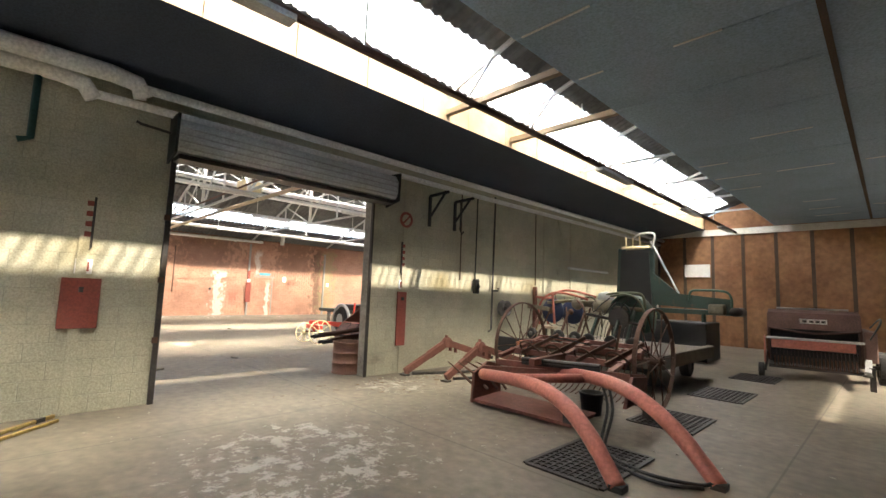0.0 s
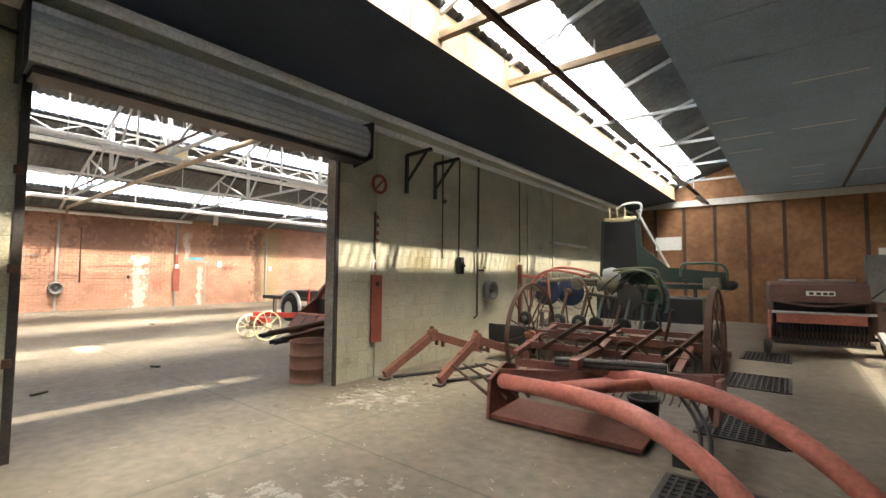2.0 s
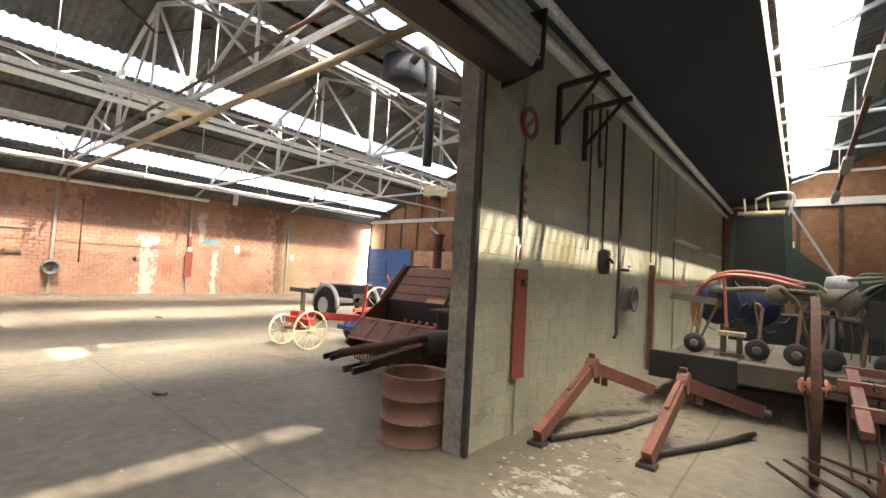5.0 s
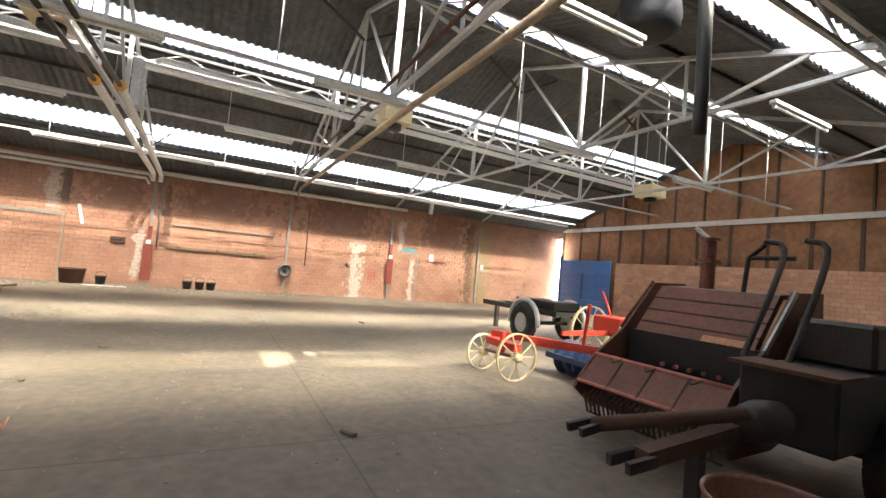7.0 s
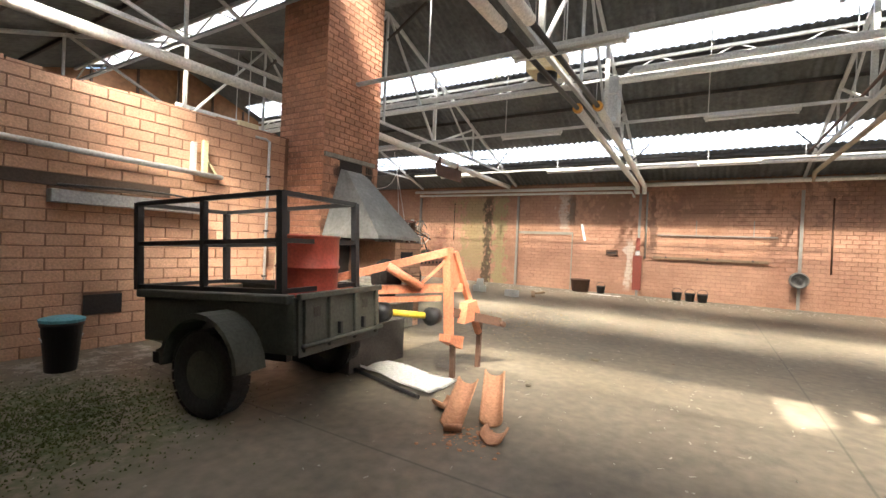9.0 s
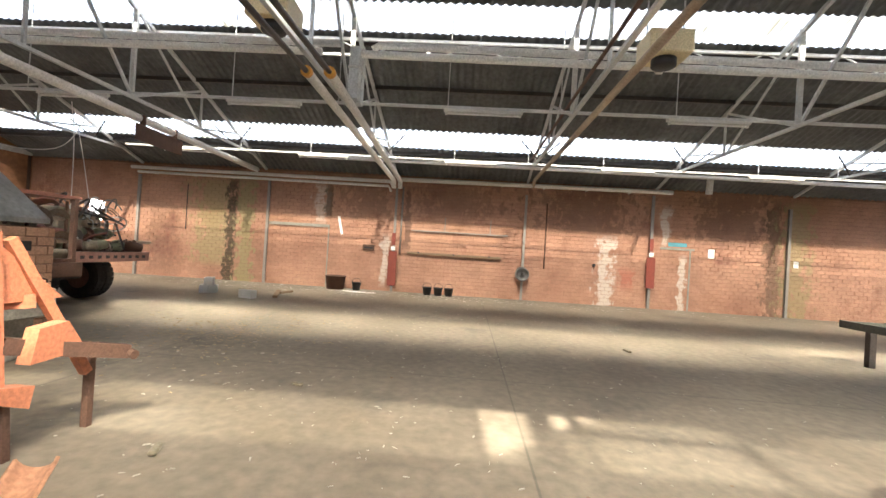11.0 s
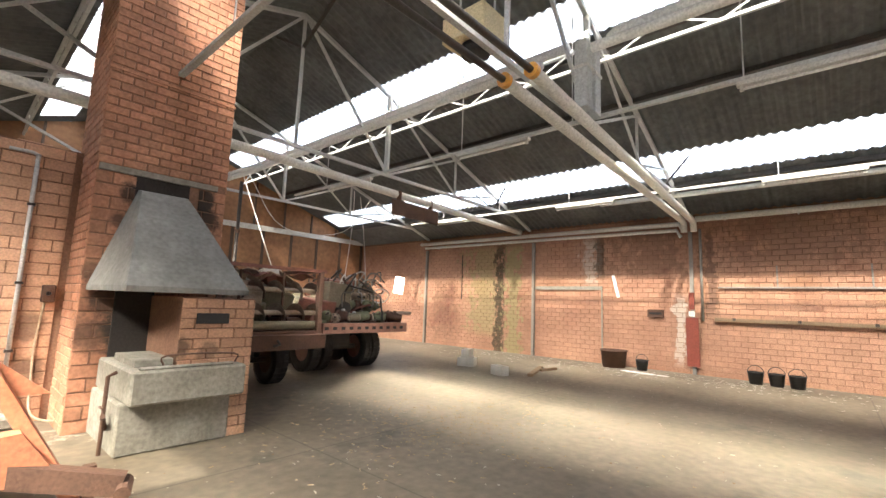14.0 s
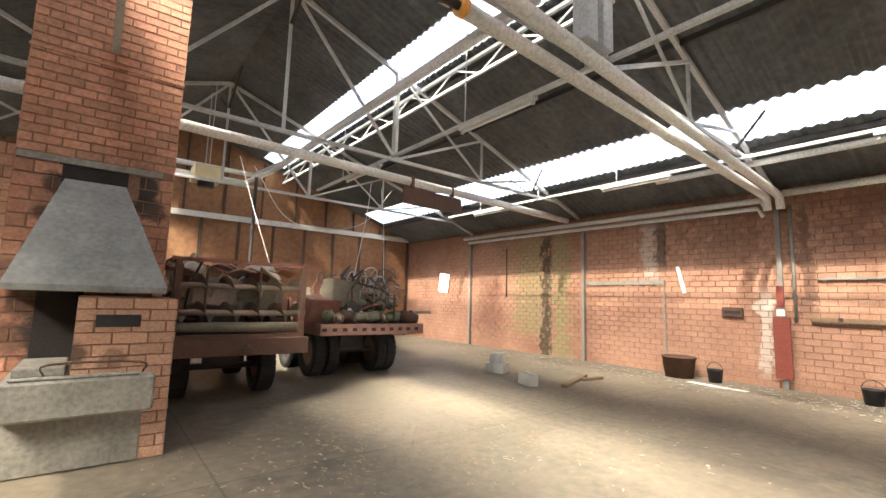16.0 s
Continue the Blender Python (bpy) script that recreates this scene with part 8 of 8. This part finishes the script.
def gearbox(at, rz, r, seed):
    """A small farm gearbox: ribbed barrel, flange, stub shaft, cap and bolts."""
    q = random.Random(seed)
    t = thing("gearbox", "grimy cast iron gearbox lying on the flatbed", "gearbox", at, rz, "gearboxes on the flatbed", 0, q.uniform(-14, 14))
    m = q.choice((M_SAGE, M_SAGE, M_ENGINE, M_RUST, M_AUGER))
    ln = r * q.uniform(1.2, 2.2)
    part("barrel", lathe([(r * 0.5, -ln), (r * 0.8, -ln * 0.95), (r * 0.85, -ln * 0.2), (r, -ln * 0.1), (r, ln * 0.1), (r * 0.8, ln * 0.2), (r * 0.65, ln * 0.8), (r * 0.3, ln)], 16, None, "x", (0, 0, r)), m, t, "", True)
    part("flange", lathe([(r * 0.6, -0.015), (r * 1.15, -0.015), (r * 1.15, 0.02), (r * 0.6, 0.02)], 16, None, "x", (ln * 0.25, 0, r)), m, t)
    part("stub_shaft", tube([(ln * 0.9, 0, r), (ln * 1.5, 0, r)], r * 0.18, 8), M_DSTEEL, t)
    part("housing", box(-ln * 0.7, ln * 0.1, -r * 0.9, r * 0.2, r * 1.1, r * 1.9, None, 0.02), q.choice((m, M_ENGINE)), t)
    part("cap", lathe([(r * 0.35, r * 1.9), (r * 0.3, r * 2.2), (r * 0.1, r * 2.25)], 12, None, "z", (-ln * 0.3, -r * 0.3, 0)), q.choice((M_STEEL, M_ENGINE, M_RUST)), t, "", True)
    for k in range(6):
        a = k * math.pi / 3
        part("bolt", lathe([(0.012, 0.02), (0.012, 0.04)], 6, None, "x", (ln * 0.25, r * 0.95 * math.cos(a), r + r * 0.95 * math.sin(a))), M_DSTEEL, t)


gr = random.Random(88)
for k in range(9):
    gearbox((-18.1 + k * 0.21, -4.62 - gr.uniform(0, 0.15), 1.032), gr.uniform(-70, 70), gr.uniform(0.08, 0.13), 100 + k)
for k in range(7):
    gearbox((-17.95 + k * 0.24, -4.95 - gr.uniform(0, 0.2), 1.2 + gr.uniform(0, 0.1)), gr.uniform(0, 180), gr.uniform(0.1, 0.16), 140 + k)
for k in range(4):
    gearbox((-17.7 + k * 0.28, -5.2, 1.5), gr.uniform(0, 180), gr.uniform(0.09, 0.13), 170 + k)
scrap((-17.5, -5.5, 1.03), "heap of bent tubes and castings on the flatbed", 3, M_SAGE, M_AUGER, 1.5)
scrap((-16.6, -5.4, 1.03), "heap of red-brown castings on the flatbed", 4, M_RED, M_ENGINE, 1.4)
for c, rr_, rx_, rz_ in (((-17.35, -4.9, 1.95), 0.2, 65, 10), ((-17.0, -5.0, 1.85), 0.19, 80, 40), ((-17.95, -4.85, 1.62), 0.2, 50, -30)):
    st = thing("steering_wheel", "grey steering wheel on a bent column", "steering wheel", c, rz_, "steering wheels on the flatbed", rx_)
    part("ring", tube(arc((0, 0, 0), rr_, 0, 350, 24, "z"), 0.014, 7), M_STEEL, st, "", True)
    for k in range(3):
        part("spoke", tube([(0, 0, -0.01), (rr_ * math.cos(k * 2.09), rr_ * math.sin(k * 2.09), 0)], 0.009, 6), M_STEEL, st)
    part("column", tube([(0, 0, 0), (0.02, -0.05, -0.75)], 0.02, 8), M_DSTEEL, st)

rr = random.Random(53)
for k in range(16):
    hs = thing("loose_hose", "loose grey hose looped over the engines", "hose", (-17.25 + rr.uniform(-0.75, 0.6), -4.95 + rr.uniform(-0.5, 0.2), 1.45), 0, "loose hoses on the flatbed")
    c, q, a0 = rr.uniform(0.12, 0.3), rr.uniform(0.1, 0.35), rr.uniform(0, 6.28)
    pts = [(c * math.cos(a0 + 0.9 * i) + 0.06 * i * math.cos(a0), 0.6 * c * math.sin(a0 + 0.9 * i), 0.18 + q * (1 - math.cos(0.9 * i)) * 0.8) for i in range(6)]
    part("hose", tube(smoothed([(pts[0][0], pts[0][1], -0.1)] + pts, 5), rr.choice((0.012, 0.016, 0.022)), 6), rr.choice((M_STEEL, M_RIM, M_DSTEEL, M_AUGER, M_RIM)), hs, "", True)
for k in range(9):
    bs = thing("bent_sheet", "bent rusty sheet hanging over the trailer load", "sheet metal", (-15.35 + 0.19 * k, -3.75 - rr.uniform(0, 0.4), 1.72 + rr.uniform(0, 0.12)), rr.uniform(-60, 60), "bent sheets on the trailer", rr.uniform(-35, 35), rr.uniform(-20, 20))
    w, h = rr.uniform(0.12, 0.28), rr.uniform(0.1, 0.2)
    part("sheet", prism([(-w, 0), (-w * 0.3, h * 0.5), (w * 0.4, h * 0.35), (w, h), (w * 0.95, h + 0.012), (w * 0.38, h * 0.35 + 0.014), (-w * 0.32, h * 0.5 + 0.014), (-w * 1.02, 0.012)], -0.16, 0.16, "y"),
         rr.choice((M_RED, M_AUGER, M_RUST, M_RED, M_PALEPIPE)), bs)

# hanging wires over the trailers
for pts in ([(-15.0, -6, 4.2), (-15.2, -5.6, 3.2), (-15.5, -5.2, 2.0)], [(-15.4, -6.5, 4.2), (-16.2, -6.3, 3.1), (-17.6, -6.0, 3.15), (-18.6, -6.2, 4.2)], [(-17.9, -6.0, 4.25), (-17.6, -5.6, 3.3), (-17.0, -5.0, 1.55)],
            [(-18.4, -6.4, 4.25), (-18.3, -6.0, 3.0), (-18.0, -5.4, 1.4)]):
    wv = thing("hanging_wire", "pale loose wire hanging from the roof", "wire", (0, 0, 0), 0, "loose hanging wires")
    part("wire", tube(smoothed(pts, 6), 0.008, 5), M_PIPE, wv)
cp = thing("roof_prop", "thin steel prop behind the trailers", "post", (-15.75, -7.6, 0))
part("pole", tube([(0, 0, 0), (0, 0, 4.25)], 0.04, 10), M_DSTEEL, cp)
part("collar", tube([(0, 0, 3.0), (0, 0, 3.08)], 0.06, 10), M_RUST, cp)

# along the brick wall
def hollow_block(at, rz, label):
    t = thing("concrete_block", label, "block", at, rz, "loose concrete blocks")
    part("shell", box(-0.2, 0.2, -0.1, -0.07, 0, 0.2), M_PALECONC, t)
    part("shell", box(-0.2, 0.2, 0.07, 0.1, 0, 0.2), M_PALECONC, t)
    for x in (-0.2, -0.015, 0.17):
        part("web", box(x, x + 0.03, -0.07, 0.07, 0, 0.2), M_PALECONC, t)


hollow_block((-20.1, -4.05, 0), 20, "grey hollow concrete block on the floor")
hollow_block((-20.15, -3.85, 0), 25, "grey hollow concrete block on the floor")
hollow_block((-20.12, -3.95, 0.2), 22, "grey hollow concrete block stacked on another")
hollow_block((-19.55, -2.6, 0), 70, "grey hollow concrete block on the floor")
pk = thing("plank", "pale timber plank lying on the floor", "plank", (-20.6, -2.3, 0.03), 20)
part("plank", box(-0.75, 0.75, -0.06, 0.06, -0.03, 0.03, None, 0.008), M_WOOD, pk)
pk2 = thing("plank", "short timber offcut lying on the floor", "plank", (-21.1, -2.25, 0.03), -8)
part("plank", box(-0.3, 0.3, -0.05, 0.05, -0.03, 0.03, None, 0.008), M_WOOD, pk2)
rt = thing("rusty_tub", "rusty brown round tub against the brick wall", "tub", (-23.3, -1.5, 0))
part("body", lathe([(0.28, 0), (0.33, 0.42), (0.35, 0.42), (0.35, 0.45), (0.31, 0.45), (0.27, 0.04)], 24), M_RUST, rt, "", True)
for y in (-0.78, 1.6, 1.97, 2.32):
    cb2 = thing("iron_pot", "small black iron pot with a handle by the wall", "pot", (-23.3, y, 0), 90, "iron pots by the wall")
    part("body", lathe([(0.12, 0), (0.15, 0.24), (0.16, 0.26), (0.14, 0.26), (0.1, 0.03)], 18), M_BLACK, cb2, "", True)
    part("handle", tube(arc((0, 0, 0.25), 0.15, 0, 180, 10, "y"), 0.008, 6), M_DSTEEL, cb2)
bp2 = thing("paper_scraps", "flattened pale paper scraps near the wall", "paper", (-22.7, -0.6, 0.006), 80)
part("sheet", box(-0.5, 0.3, -0.1, 0.1, 0, 0.006), M_PAPER, bp2)
part("sheet", box(0.35, 0.6, -0.05, 0.12, 0, 0.005), M_PAPER, bp2)
for x, y, l, a in ((-9.6, 3.5, 0.16, 30), (-8.9, 2.0, 0.2, 120), (-13.2, 1.2, 0.12, 70), (-11.62, 0.85, 0.16, 20), (-16.2, 5.6, 0.2, 10)):
    stn = thing("brick_chip", "loose broken piece of brick on the floor", "rubble", (x, y, 0), a, "loose brick pieces")
    part("chip", box(-l / 2, l / 2, -0.03, 0.03, 0, 0.035, None, 0.012), M_ENGINE, stn)


# ---- the pieces of the walls ----
R90 = pose(0, 0, 0, 0, 0, 90)
courses(bpy.data.objects["wall_west"], Matrix.Translation((XW - 0.012, YS, 0)) @ R90, YN - YS, 0, 3.95, 0.27, 0.125, 0.006, 0.012, M_BRICK, (), (11.0, 17.2), "brick", 1)
courses(bpy.data.objects["wall_partition"], Matrix.Translation((XD1 - 0.008, -4, 0)) @ R90, YN + 4, 0, 4.0, 0.40, 0.20, 0.004, 0.003, M_CONC,
        ((5.40, 8.61, -1, DZ),), (8.6, 14.2), "block", 2)
courses(lw, Matrix.Translation((XD0, -3.92, 0)) @ pose(0, 0, 0, 0, 0, 180), 5.5, 0, 3.18, 0.36, 0.138, 0.009, 0.012, M_LOWBRICK,
        ((2.70, 3.10, 0.40, 0.64),), (0, 6), "brick", 3)
courses(ew, Matrix.Translation((-19.8, 18.08, 0)), 13.1, 0, 2.46, 0.26, 0.13, 0.007, 0.012, M_LOWBRICK, (), None, "brick", 4)
courses(ch, Matrix.Translation((CX1 - 0.002, CY1 - 0.012, 0)) @ pose(0, 0, 0, 0, 0, 180), CX1 - CX0 - 0.004, 2.92, 6.45, 0.235, 0.098, 0.012, 0.012, M_CHBRICK, (), (0, 2), "brick", 5)
courses(ch, Matrix.Translation((CX1 - 0.002, CY1 - 0.012, 0)) @ pose(0, 0, 0, 0, 0, 180), CX1 - CX0 - 0.004, 0, 2.84, 0.32, 0.142, 0.012, 0.012, M_CHBRICK,
        ((0.40, 1.0, 2.5, 2.9), (0.38, 1.06, 2.62, 2.9)), (0, 2), "brick", 6)
courses(ch, Matrix.Translation((CX1 - 0.012, CY0, 0)) @ R90, CY1 - CY0 - 0.002, 0, 6.45, 0.235, 0.098, 0.012, 0.012, M_CHBRICK, (), None, "brick", 7)
courses(ch, Matrix.Translation((CX0 + 0.012, CY1 - 0.002, 0)) @ pose(0, 0, 0, 0, 0, -90), CY1 - CY0 - 0.002, 0, 6.45, 0.235, 0.098, 0.012, 0.012, M_CHBRICK, (), None, "brick", 8)
courses(fp, Matrix.Translation((-12.91, -1.995, 0)) @ pose(0, 0, 0, 0, 0, 180), 0.74, 0, 1.46, 0.27, 0.104, 0.007, 0.014, M_LOWBRICK, (), None, "brick", 9)
courses(fp, Matrix.Translation((-13.65, -1.985, 0)) @ pose(0, 0, 0, 0, 0, -90), 1.05, 0, 1.46, 0.27, 0.104, 0.007, 0.012, M_LOWBRICK, (), None, "brick", 10)
